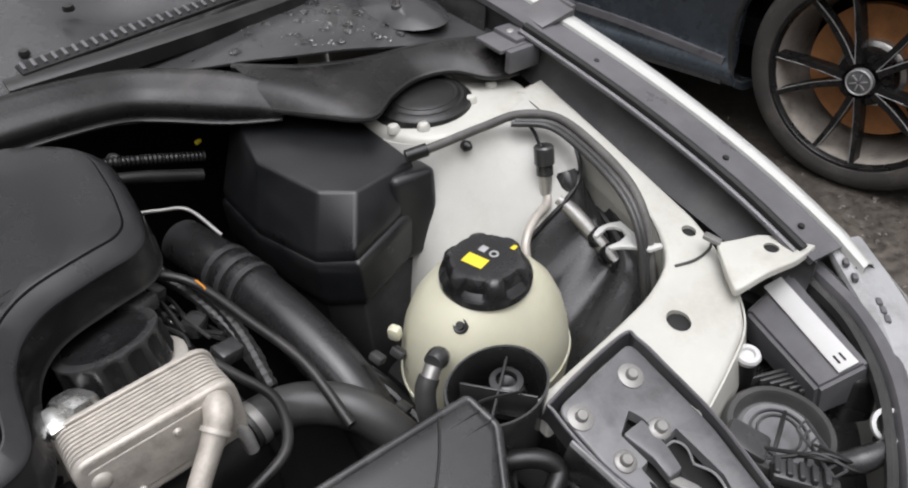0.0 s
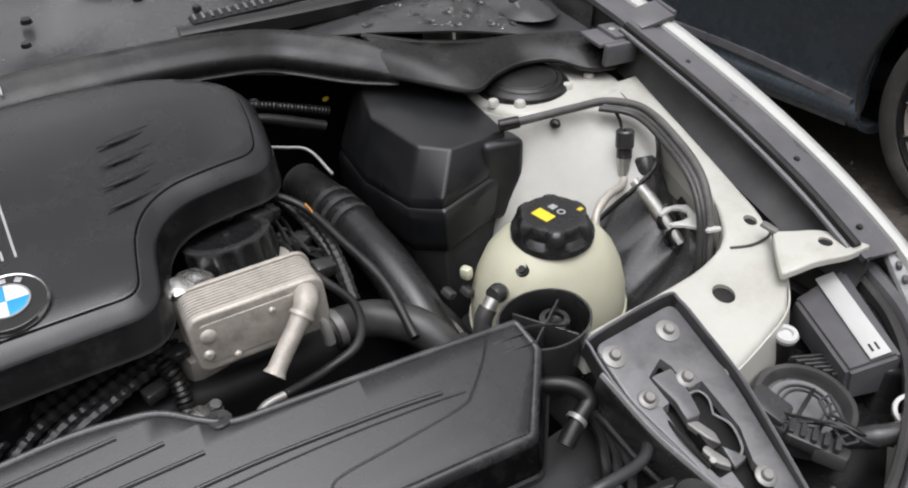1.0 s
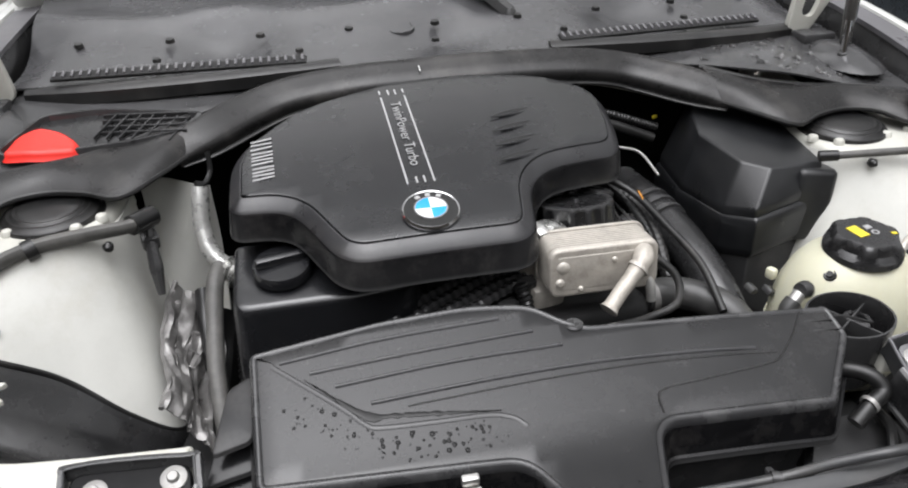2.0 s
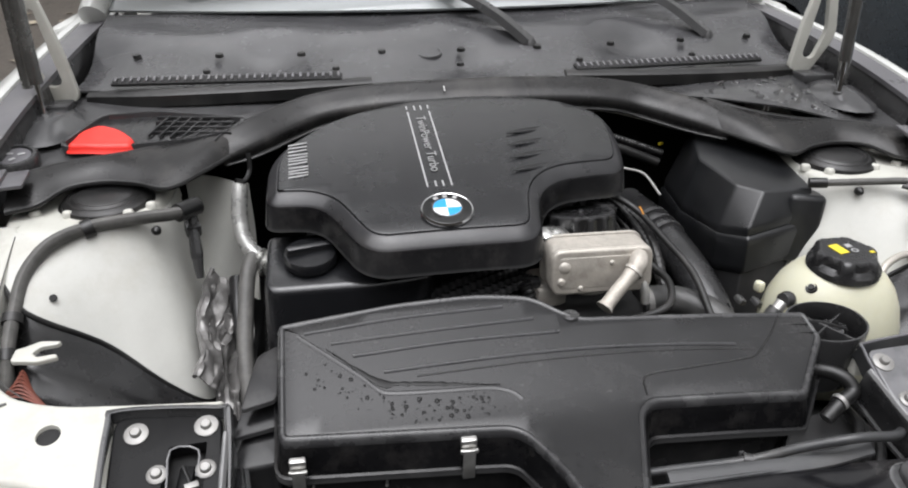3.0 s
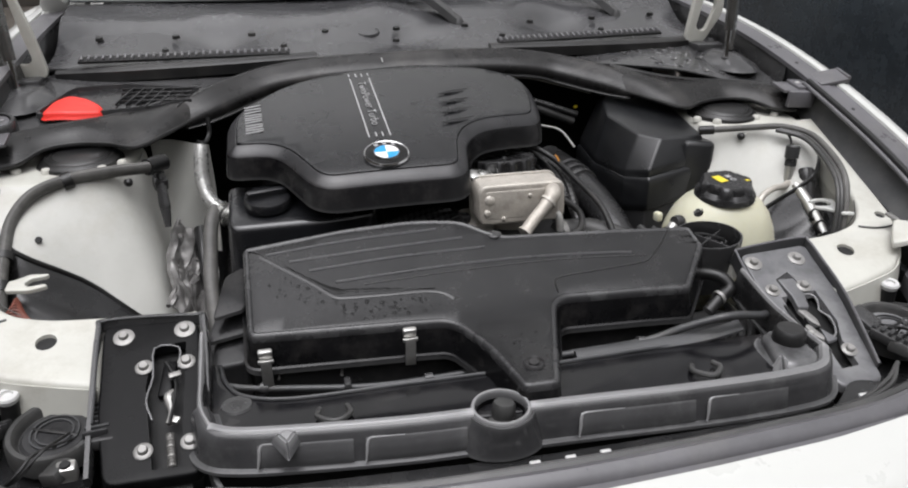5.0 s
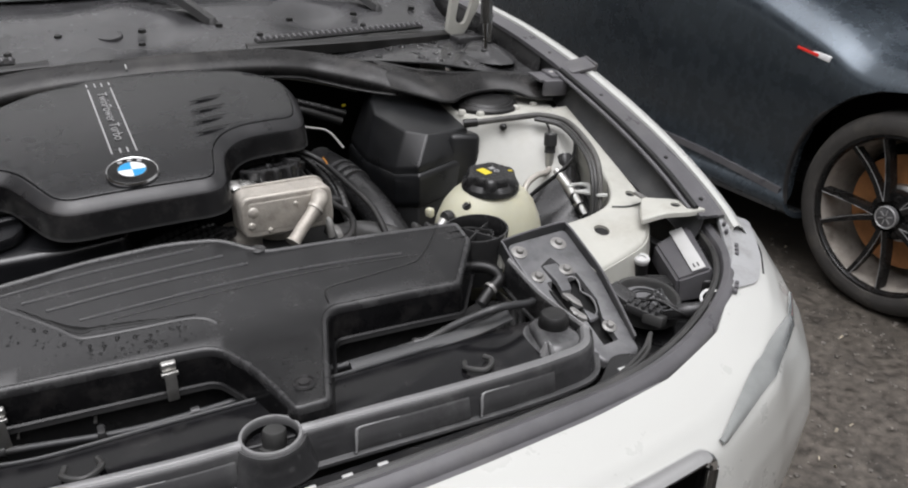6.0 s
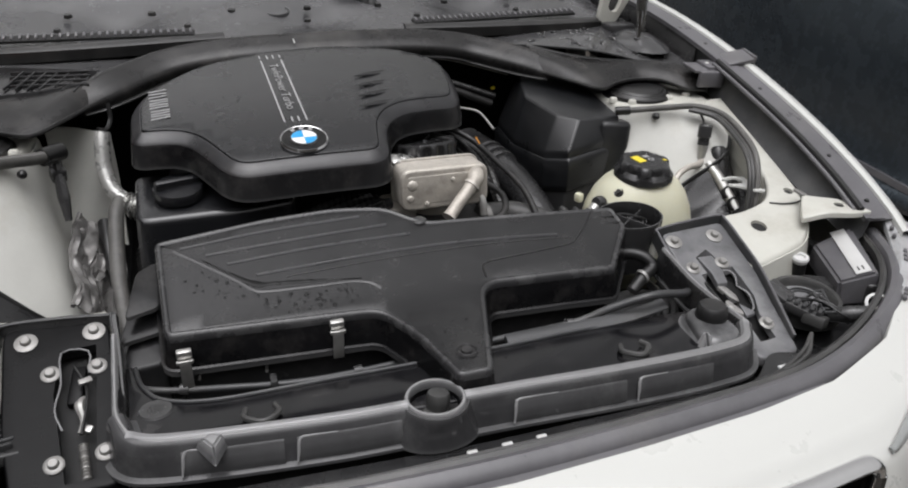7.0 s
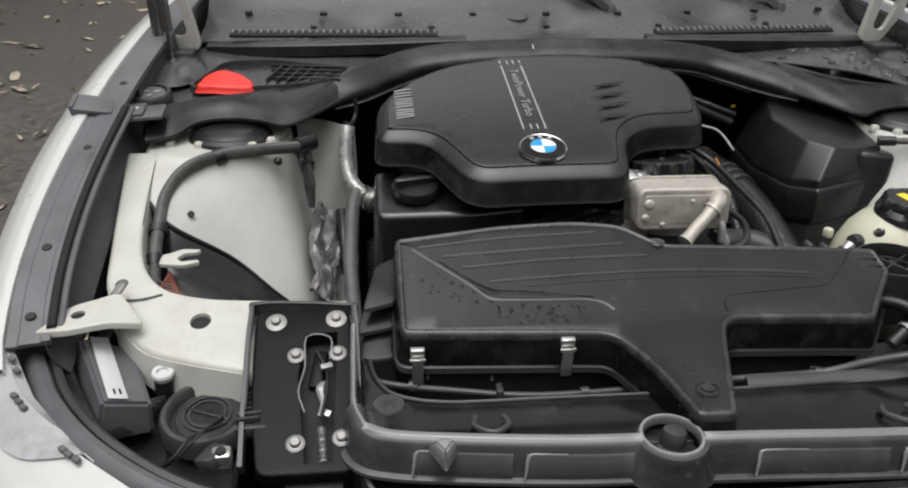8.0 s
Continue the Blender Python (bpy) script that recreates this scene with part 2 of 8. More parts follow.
# ---- materials ----
def material(name, col, rough=0.5, metal=0.0, var=0.12, scale=14.0, bump=0.08, fine=420.0, coat=0.0, dirt=None, amount=0.0, dscale=9.0, spec=0.5, sub=0.0, rvar=0.1, stretch=(1, 1, 1), edge=None, edge_share=0.6):
    """A surface with broad and fine variation; dirt: the colour of patchy grime."""
    m = bpy.data.materials.new(name)
    m.use_nodes = True
    nt = m.node_tree
    nodes, link = nt.nodes, nt.links.new
    bs = nodes["Principled BSDF"]
    tc = nodes.new("ShaderNodeTexCoord")
    mp = nodes.new("ShaderNodeMapping")
    mp.inputs["Scale"].default_value = stretch
    link(tc.outputs["Object"], mp.inputs["Vector"])
    broad = nodes.new("ShaderNodeTexNoise")
    broad.inputs["Scale"].default_value, broad.inputs["Detail"].default_value, broad.inputs["Roughness"].default_value = scale, 6.0, 0.65
    link(mp.outputs[0], broad.inputs["Vector"])
    ramp = nodes.new("ShaderNodeValToRGB")
    lo, hi = [max(0.0, c * (1 - var)) for c in col], [min(1.0, c * (1 + var)) for c in col]
    ramp.color_ramp.elements[0].position, ramp.color_ramp.elements[1].position = 0.3, 0.7
    ramp.color_ramp.elements[0].color, ramp.color_ramp.elements[1].color = (*lo, 1), (*hi, 1)
    link(broad.outputs["Fac"], ramp.inputs["Fac"])
    colour = ramp.outputs["Color"]
    rr = nodes.new("ShaderNodeMapRange")
    rr.inputs["From Min"].default_value, rr.inputs["From Max"].default_value = 0.3, 0.7
    rr.inputs["To Min"].default_value, rr.inputs["To Max"].default_value = max(0.02, rough - rvar), min(1.0, rough + rvar)
    link(broad.outputs["Fac"], rr.inputs["Value"])
    roughness = rr.outputs["Result"]
    if dirt:
        dn = nodes.new("ShaderNodeTexNoise")
        dn.inputs["Scale"].default_value, dn.inputs["Detail"].default_value, dn.inputs["Roughness"].default_value = dscale, 8.0, 0.7
        link(tc.outputs["Object"], dn.inputs["Vector"])
        dr = nodes.new("ShaderNodeMapRange")
        dr.inputs["From Min"].default_value, dr.inputs["From Max"].default_value = 0.5, 0.72
        dr.inputs["To Min"].default_value, dr.inputs["To Max"].default_value = 0.0, amount
        link(dn.outputs["Fac"], dr.inputs["Value"])
        mx = nodes.new("ShaderNodeMix")
        mx.data_type = "RGBA"
        link(dr.outputs["Result"], mx.inputs["Factor"])
        link(colour, mx.inputs["A"])
        mx.inputs["B"].default_value = (*dirt, 1)
        colour = mx.outputs["Result"]
    # Pale convex edges: worn edges, and edge highlights mixed into the colour.
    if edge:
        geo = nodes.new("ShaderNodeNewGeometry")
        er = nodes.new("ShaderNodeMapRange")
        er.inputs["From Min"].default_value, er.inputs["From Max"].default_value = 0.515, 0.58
        er.inputs["To Min"].default_value, er.inputs["To Max"].default_value = 0.0, edge_share
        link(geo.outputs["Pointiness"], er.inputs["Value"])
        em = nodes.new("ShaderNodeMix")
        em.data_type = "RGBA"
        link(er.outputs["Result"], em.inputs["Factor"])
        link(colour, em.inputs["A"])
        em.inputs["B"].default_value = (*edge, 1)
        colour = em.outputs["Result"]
    link(colour, bs.inputs["Base Color"])
    link(roughness, bs.inputs["Roughness"])
    bs.inputs["Metallic"].default_value = metal
    bs.inputs["Specular IOR Level"].default_value = spec
    bs.inputs["Coat Weight"].default_value, bs.inputs["Coat Roughness"].default_value = coat, 0.06
    if sub:
        bs.inputs["Subsurface Weight"].default_value, bs.inputs["Subsurface Radius"].default_value, bs.inputs["Subsurface Scale"].default_value = sub, (1, 0.9, 0.6), 0.01
    if bump:
        fn = nodes.new("ShaderNodeTexNoise")
        fn.inputs["Scale"].default_value, fn.inputs["Detail"].default_value = fine, 3.0
        link(tc.outputs["Object"], fn.inputs["Vector"])
        bp = nodes.new("ShaderNodeBump")
        bp.inputs["Strength"].default_value, bp.inputs["Distance"].default_value = bump, 0.001
        link(fn.outputs["Fac"], bp.inputs["Height"])
        link(bp.outputs[0], bs.inputs["Normal"])
    return m


DUST = (0.16, 0.15, 0.14)
PALE_EDGE = (0.24, 0.24, 0.24)
COVER = material("engine_cover_plastic", (0.0095, 0.0098, 0.011), 0.26, var=0.12, bump=0.05, fine=900, dirt=DUST, amount=0.03, rvar=0.04, spec=0.66)
LID = material("grained_lid_plastic", (0.012, 0.012, 0.0126), 0.25, var=0.15, bump=0.08, fine=800, dirt=(0.03, 0.029, 0.028), amount=0.5, dscale=7, rvar=0.05, spec=0.42)
# Lighter than the cover: edge and rib highlights are in the colour.
BAND = material("satin_highlight_plastic", (0.018, 0.018, 0.0195), 0.33, var=0.2, bump=0.1, fine=700, dirt=DUST, amount=0.15)
RIMMED = material("lit_rim_plastic", (0.026, 0.026, 0.027), 0.26, var=0.25, bump=0.06, dirt=(0.11, 0.11, 0.108), amount=0.5, dscale=14)
PLASTIC = material("black_plastic", (0.013, 0.013, 0.0135), 0.26, var=0.3, bump=0.1, dirt=DUST, amount=0.1, edge=PALE_EDGE, edge_share=0.12)
# Dusty grey, lifted to put the lip's highlights into the colour.
LIPPED = material("dusty_highlight_plastic", (0.084, 0.084, 0.086), 0.19, var=0.35, scale=9, bump=0.1, dirt=(0.012, 0.012, 0.012), amount=0.8, dscale=10, edge=(0.26, 0.26, 0.26), edge_share=0.9)
GLOSSY = material("black_gloss_plastic", (0.008, 0.008, 0.009), 0.14, var=0.3, bump=0.04, dirt=DUST, amount=0.15, dscale=14, rvar=0.06, edge=PALE_EDGE, edge_share=0.12, spec=0.3)
# Grey for small parts, and for the right plate's sky sheen.
PLATE = material("grey_sheen_plate", (0.115, 0.115, 0.12), 0.15, var=0.2, scale=25, bump=0.05, dirt=(0.03, 0.03, 0.03), amount=0.6, dscale=22, edge=PALE_EDGE, edge_share=0.5)
# Darker plastic for walls and lower parts, their shade put into the colour.
COATED = material("dark_wall_plastic", (0.006, 0.006, 0.0065), 0.2, var=0.3, bump=0.06, dirt=DUST, amount=0.12, dscale=18, spec=0.2, edge=PALE_EDGE, edge_share=0.2)
BOXY = material("box_plastic", (0.009, 0.0095, 0.0105), 0.34, var=0.25, bump=0.1, dirt=DUST, amount=0.05)
RUBBER = material("black_rubber", (0.011, 0.011, 0.011), 0.36, var=0.3, bump=0.15, fine=300, dirt=DUST, amount=0.15, spec=0.4)
SEALING = material("seal_foam_rubber", (0.014, 0.0137, 0.0137), 0.3, var=0.3, bump=0.2, fine=260, dirt=DUST, amount=0.25, spec=0.27)
# The pale dirt patches put the panel's sheen into its colour.
LIPFACE = material("satin_front_panel", (0.040, 0.040, 0.0413), 0.2, var=0.35, scale=9, bump=0.05, dirt=(0.14, 0.14, 0.137), amount=0.6, dscale=6, edge=PALE_EDGE, edge_share=0.12)
SATIN_BLACK = material("black_satin_paint", (0.0035, 0.0035, 0.0038), 0.33, var=0.3, bump=0.06, dirt=(0.03, 0.03, 0.03), amount=0.15, dscale=18, spec=0.12)
# Near-black; also paints the deep shade in the bay, gaps and holes.
DEEP = material("near_black_matte", (0.004, 0.004, 0.004), 0.7, var=0.4, bump=0.2, fine=120)
COWL = material("weathered_cowl_plastic", (0.045, 0.045, 0.046), 0.2, var=0.2, bump=0.08, fine=300, dirt=(0.10, 0.10, 0.10), amount=0.25, dscale=8, rvar=0.06, spec=0.4)
PANEL = material("dusty_cowl_panel", (0.047, 0.047, 0.049), 0.24, var=0.18, bump=0.08, fine=200, dirt=(0.04, 0.04, 0.041), amount=0.6, dscale=5, rvar=0.08)
WHITE = material("white_car_paint", (0.50, 0.505, 0.482), 0.28, var=0.0, bump=0.0, coat=0.6, rvar=0.01)
PRIMER = material("inner_white_paint", (0.47, 0.468, 0.425), 0.42, var=0.06, bump=0.05, fine=90, coat=0.15, dirt=(0.31, 0.285, 0.24), amount=0.52, dscale=13)
TOWER = material("dusty_cream_paint", (0.46, 0.46, 0.43), 0.5, var=0.07, bump=0.06, fine=90, dirt=(0.32, 0.29, 0.23), amount=0.4, dscale=9)
CREAM = material("aged_tank_plastic", (0.54, 0.53, 0.41), 0.36, var=0.06, scale=10, bump=0.05, sub=0.25, dirt=(0.45, 0.41, 0.27), amount=0.3, dscale=16)
ALU = material("weathered_aluminium", (0.42, 0.39, 0.345), 0.48, metal=0.35, var=0.22, scale=40, bump=0.35, fine=300, dirt=(0.16, 0.14, 0.115), amount=0.6, dscale=45, edge=(0.5, 0.48, 0.44), edge_share=0.5)
STEEL = material("zinc_plated_steel", (0.5, 0.495, 0.475), 0.36, metal=0.8, var=0.2, bump=0.1, dirt=(0.2, 0.18, 0.15), amount=0.35, dscale=60)
STRUT = material("grey_strut_enamel", (0.28, 0.28, 0.27), 0.22, metal=0.9, var=0.2, bump=0.03)
LEDGE = material("light_grey_ledge_plastic", (0.34, 0.345, 0.35), 0.35, var=0.1, bump=0.05, dirt=(0.15, 0.145, 0.13), amount=0.6, dscale=18)
ZINC = material("dull_zinc_bolt", (0.25, 0.245, 0.235), 0.4, metal=0.4, var=0.2, bump=0.1, dirt=(0.15, 0.14, 0.12), amount=0.4, dscale=60)
PIPE = material("bright_pipe_wrap", (0.55, 0.55, 0.53), 0.3, metal=0.6, var=0.25, scale=50, bump=0.5, fine=150)
CHROME = material("chrome", (0.75, 0.75, 0.75), 0.12, metal=1.0, var=0.04, bump=0.0, rvar=0.05)
SILVER = material("silver_print", (0.40, 0.40, 0.40), 0.4, metal=0.3, var=0.05, bump=0.0)
DULL = material("dull_silver_print", (0.3, 0.3, 0.3), 0.45, metal=0.3, var=0.05, bump=0.0)
BLUE = material("blue_enamel", (0.02, 0.3, 0.62), 0.3, var=0.04, bump=0.0, coat=0.5)
BRIGHT = material("white_enamel", (0.8, 0.8, 0.8), 0.3, var=0.02, bump=0.0, coat=0.5)
BLACK = material("black_enamel", (0.006, 0.006, 0.006), 0.2, var=0.1, bump=0.0, coat=0.5)
RED = material("red_plastic", (0.75, 0.03, 0.02), 0.45, var=0.08, bump=0.06)
YELLOW = material("yellow_print", (0.68, 0.55, 0.03), 0.5, var=0.05, bump=0.0)
ORANGE = material("orange_tape", (0.7, 0.28, 0.03), 0.5, var=0.1, bump=0.0)
COPPER = material("red_brown_wire", (0.16, 0.045, 0.028), 0.5, var=0.2, bump=0.0)
FOIL = material("heat_shield_foil", (0.6, 0.6, 0.58), 0.3, metal=0.9, var=0.3, scale=60, bump=0.9, fine=120)
GREYHOSE = material("grey_hose_rubber", (0.042, 0.042, 0.041), 0.4, var=0.25, bump=0.2, fine=200, dirt=DUST, amount=0.3)
LABEL = material("paper_label", (0.5, 0.5, 0.49), 0.5, var=0.06, bump=0.0)
CONDUIT = material("grey_fabric_conduit", (0.085, 0.083, 0.078), 0.55, var=0.3, scale=40, bump=0.4, fine=500, dirt=DUST, amount=0.4, dscale=20)
CHANNEL = material("grey_channel_plastic", (0.036, 0.037, 0.0385), 0.38, var=0.25, bump=0.12, dirt=(0.12, 0.115, 0.105), amount=0.35, dscale=8)
STRIP = material("grey_flange_plastic", (0.098, 0.096, 0.102), 0.35, var=0.2, bump=0.1, dirt=(0.16, 0.155, 0.145), amount=0.4, dscale=10)
BARREL = material("bare_rim_metal", (0.38, 0.35, 0.31), 0.5, metal=0.15, var=0.3, scale=9, bump=0.1, dirt=(0.1, 0.085, 0.07), amount=0.8, dscale=14)
NAVY = material("dark_metallic_paint", (0.080, 0.099, 0.118), 0.27, metal=0.6, var=0.1, bump=0.0, coat=0.35, dirt=(0.05, 0.05, 0.05), amount=0.25, dscale=4)
TYRE = material("tyre_rubber", (0.052, 0.049, 0.046), 0.75, var=0.25, bump=0.3, fine=150, dirt=(0.13, 0.12, 0.1), amount=0.6, dscale=10)
RIM = material("black_alloy", (0.02, 0.02, 0.02), 0.28, metal=0.4, var=0.2, bump=0.0, dirt=(0.12, 0.1, 0.09), amount=0.3, dscale=25)
RUST = material("rusty_brake_disc", (0.5, 0.23, 0.09), 0.6, metal=0.2, var=0.3, bump=0.3, fine=150)
CALIPER = material("red_caliper_paint", (0.8, 0.03, 0.04), 0.4, var=0.1, bump=0.0)
LENS = material("headlamp_lens", (0.22, 0.23, 0.225), 0.12, var=0.15, bump=0.0, coat=1.0)
GROUND = material("damp_dirt", (0.078, 0.068, 0.057), 0.55, var=0.6, scale=38.0, bump=1.0, fine=110, dirt=(0.024, 0.021, 0.018), amount=0.9, dscale=9.0, rvar=0.2)
STONE = material("gravel_stone", (0.13, 0.118, 0.104), 0.7, var=0.6, scale=20, bump=0.3)
SHIELD = material("dull_shield_foil", (0.17, 0.165, 0.16), 0.38, metal=0.55, var=0.35, scale=30, bump=0.7, fine=140, dirt=(0.03, 0.03, 0.03), amount=0.6, dscale=18)
LEAF = material("dead_leaf", (0.33, 0.29, 0.22), 0.8, var=0.4, scale=15, bump=0.2)
GLASS = bpy.data.materials.new("windscreen_glass")
GLASS.use_nodes = True
gb = GLASS.node_tree.nodes["Principled BSDF"]
# the grey haze in the colour stands for the sky the glass reflects
gb.inputs["Base Color"].default_value, gb.inputs["Roughness"].default_value, gb.inputs["Transmission Weight"].default_value, gb.inputs["IOR"].default_value = (0.40, 0.42, 0.42, 1), 0.06, 0.3, 1.6
WATER = bpy.data.materials.new("water")
WATER.use_nodes = True
wb = WATER.node_tree.nodes["Principled BSDF"]
wb.inputs["Base Color"].default_value, wb.inputs["Roughness"].default_value, wb.inputs["Transmission Weight"].default_value, wb.inputs["IOR"].default_value = (0.95, 0.95, 0.95, 1), 0.04, 1.0, 1.33
WET = material("wet_film", (0.004, 0.004, 0.004), 0.22, var=0.2, bump=0.0, spec=0.2)


# For the unseen walls that darken the horizon.
YARD = material("sky_block_wall", (0.09, 0.082, 0.072), 0.85, var=0.3, scale=1.2, bump=0.4, fine=30, dirt=(0.05, 0.046, 0.04), amount=0.6, dscale=0.8)
# ---- ground ----
def uneven(x, y):
    return 0.012 * noise.noise(Vector((x * 2.1, y * 2.1, 0))) + 0.006 * noise.noise(Vector((x * 9, y * 9, 3)))


def ground():
    bm = bmesh.new()
    fine = [-3 + 0.06 * i for i in range(121)]
    coarse = [4.6, 6, 9, 15, 40, 150, 800]
    line = [-c for c in coarse[::-1]] + fine + coarse
    vs = [[bm.verts.new((x, y + 0.6, uneven(x, y) if abs(x) < 4.3 and abs(y) < 4.3 else 0)) for y in line] for x in line]
    for i in range(len(line) - 1):
        for j in range(len(line) - 1):
            bm.faces.new((vs[i][j], vs[i + 1][j], vs[i + 1][j + 1], vs[i][j + 1]))
    solid("ground", bm, GROUND, "damp brown dirt yard strewn with gravel and leaves", "ground", (0, 0, 0), kind="structure", sharp=80)


ground()


def pebbles():
    rng, bm = random.Random(4), bmesh.new()
    for _ in range(7000):
        x = rng.choice((rng.uniform(0.85, 2.2), rng.uniform(0.85, 2.2), rng.uniform(-2.6, -0.8)))
        y = rng.uniform(-0.8, 2.6)
        r = 0.0018 + 0.007 * rng.random() ** 5
        one = bmesh.new()
        bmesh.ops.create_icosphere(one, subdivisions=1, radius=r)
        for v in one.verts:
            v.co = Vector((v.co.x * rng.uniform(0.7, 1.3), v.co.y * rng.uniform(0.7, 1.3), v.co.z * 0.6)) + Vector((x, y, uneven(x, y - 0.6) + r * 0.25))
        join(bm, one)
    solid("gravel", bm, STONE, "small grey stones pressed into the dirt", "gravel", (0, 0, 0), kind="stuff")


def dead_leaves():
    rng, bm = random.Random(9), bmesh.new()
    for _ in range(260):
        x = rng.choice((rng.uniform(0.9, 2.4), rng.uniform(-2.6, -0.85), rng.uniform(-2.2, -0.85)))
        y = rng.uniform(-0.6, 2.6)
        a, l = rng.uniform(0, 6.28), (0.006 + 0.014 * rng.random() ** 2 if x > 0 else 0.014 + 0.06 * rng.random() ** 2)
        z = uneven(x, y - 0.6) + 0.004
        rim = [Vector((l * c, l * 0.35 * s, 0.006 * math.sin(3 * c))) for c, s in ((-1, 0), (-0.5, -0.8), (0.2, -0.9), (1, 0), (0.3, 0.9), (-0.5, 0.8))]
        m = Matrix.Translation((x, y, z)) @ Matrix.Rotation(a, 4, "Z") @ Matrix.Rotation(rng.uniform(-0.2, 0.2), 4, "X")
        bm.faces.new([bm.verts.new(m @ v) for v in rim])
    # larger litter and strips of bark farther off beside the car
    for _ in range(170):
        x, y = rng.uniform(-4.6, -1.2), rng.uniform(2.6, 8.5)
        a, l = rng.uniform(0, 6.28), 0.03 + 0.11 * rng.random() ** 2
        k = rng.uniform(0.15, 0.4)
        rim = [Vector((l * c, l * k * s, 0.008 * math.sin(3 * c))) for c, s in ((-1, 0), (-0.5, -0.8), (0.2, -0.9), (1, 0), (0.3, 0.9), (-0.5, 0.8))]
        m = Matrix.Translation((x, y, 0.016)) @ Matrix.Rotation(a, 4, "Z") @ Matrix.Rotation(rng.uniform(-0.25, 0.25), 4, "X")
        bm.faces.new([bm.verts.new(m @ v) for v in rim])
    solid("fallen_leaves", bm, LEAF, "dry brown leaves scattered over the dirt", "leaves", (0, 0, 0), kind="stuff")


pebbles()
dead_leaves()



def sky_block_walls():
    """Plain walls added well outside the view to block the low sky."""
    for name, size, at in (("wall_south", (15.1, 0.3, 3.4), (2.1, -6.5, 1.7)), ("wall_north", (15.1, 0.3, 3.4), (2.1, 10.5, 1.7)), ("wall_west", (0.3, 16.7, 5.2), (-5.6, 2.0, 2.6)), ("wall_east", (0.3, 16.7, 1.5), (9.65, 2.0, 0.75))):
        solid(name, box(size, Matrix.Translation(at), 0.02), YARD, "plain unseen wall, added to block the low sky", "wall", kind="structure")


sky_block_walls()

# ---- the white car ----
car = thing("white_car", (0, 0.5, 0), "white saloon car with its bonnet open, parked on dirt", "car")


def ry(y):
    """Height of the inner fender rail along the car."""
    return 0.695 + 0.3 * y


def smooth(pts, v):
    """A smooth curve through (v, value) pairs."""
    for k in range(len(pts) - 1):
        if v <= pts[k + 1][0] or k == len(pts) - 2:
            break
    (a, p), (b, q) = pts[k], pts[k + 1]
    m0 = (q - pts[k - 1][1]) / (b - pts[k - 1][0]) if k else (q - p) / (b - a)
    m1 = (pts[k + 2][1] - p) / (pts[k + 2][0] - a) if k + 2 < len(pts) else (q - p) / (b - a)
    t, h = (v - a) / (b - a), b - a
    return (2 * t ** 3 - 3 * t * t + 1) * p + (t ** 3 - 2 * t * t + t) * h * m0 + (3 * t * t - 2 * t ** 3) * q + (t ** 3 - t * t) * h * m1


def fy(y):
    """Height of the fender's top flange along the car."""
    return smooth(((0.0, 0.715), (0.1, 0.752), (0.3, 0.825), (0.5, 0.894), (0.66, 0.946), (0.85, 0.99), (1.1, 1.02), (1.5, 1.05)), y)


def fender_x(y):
    """Half width at the flange's outer edge."""
    return smooth(((0.05, 0.715), (0.12, 0.738), (0.18, 0.757), (0.30, 0.773), (0.45, 0.775), (0.65, 0.760), (0.9, 0.738), (1.5, 0.72)), y)


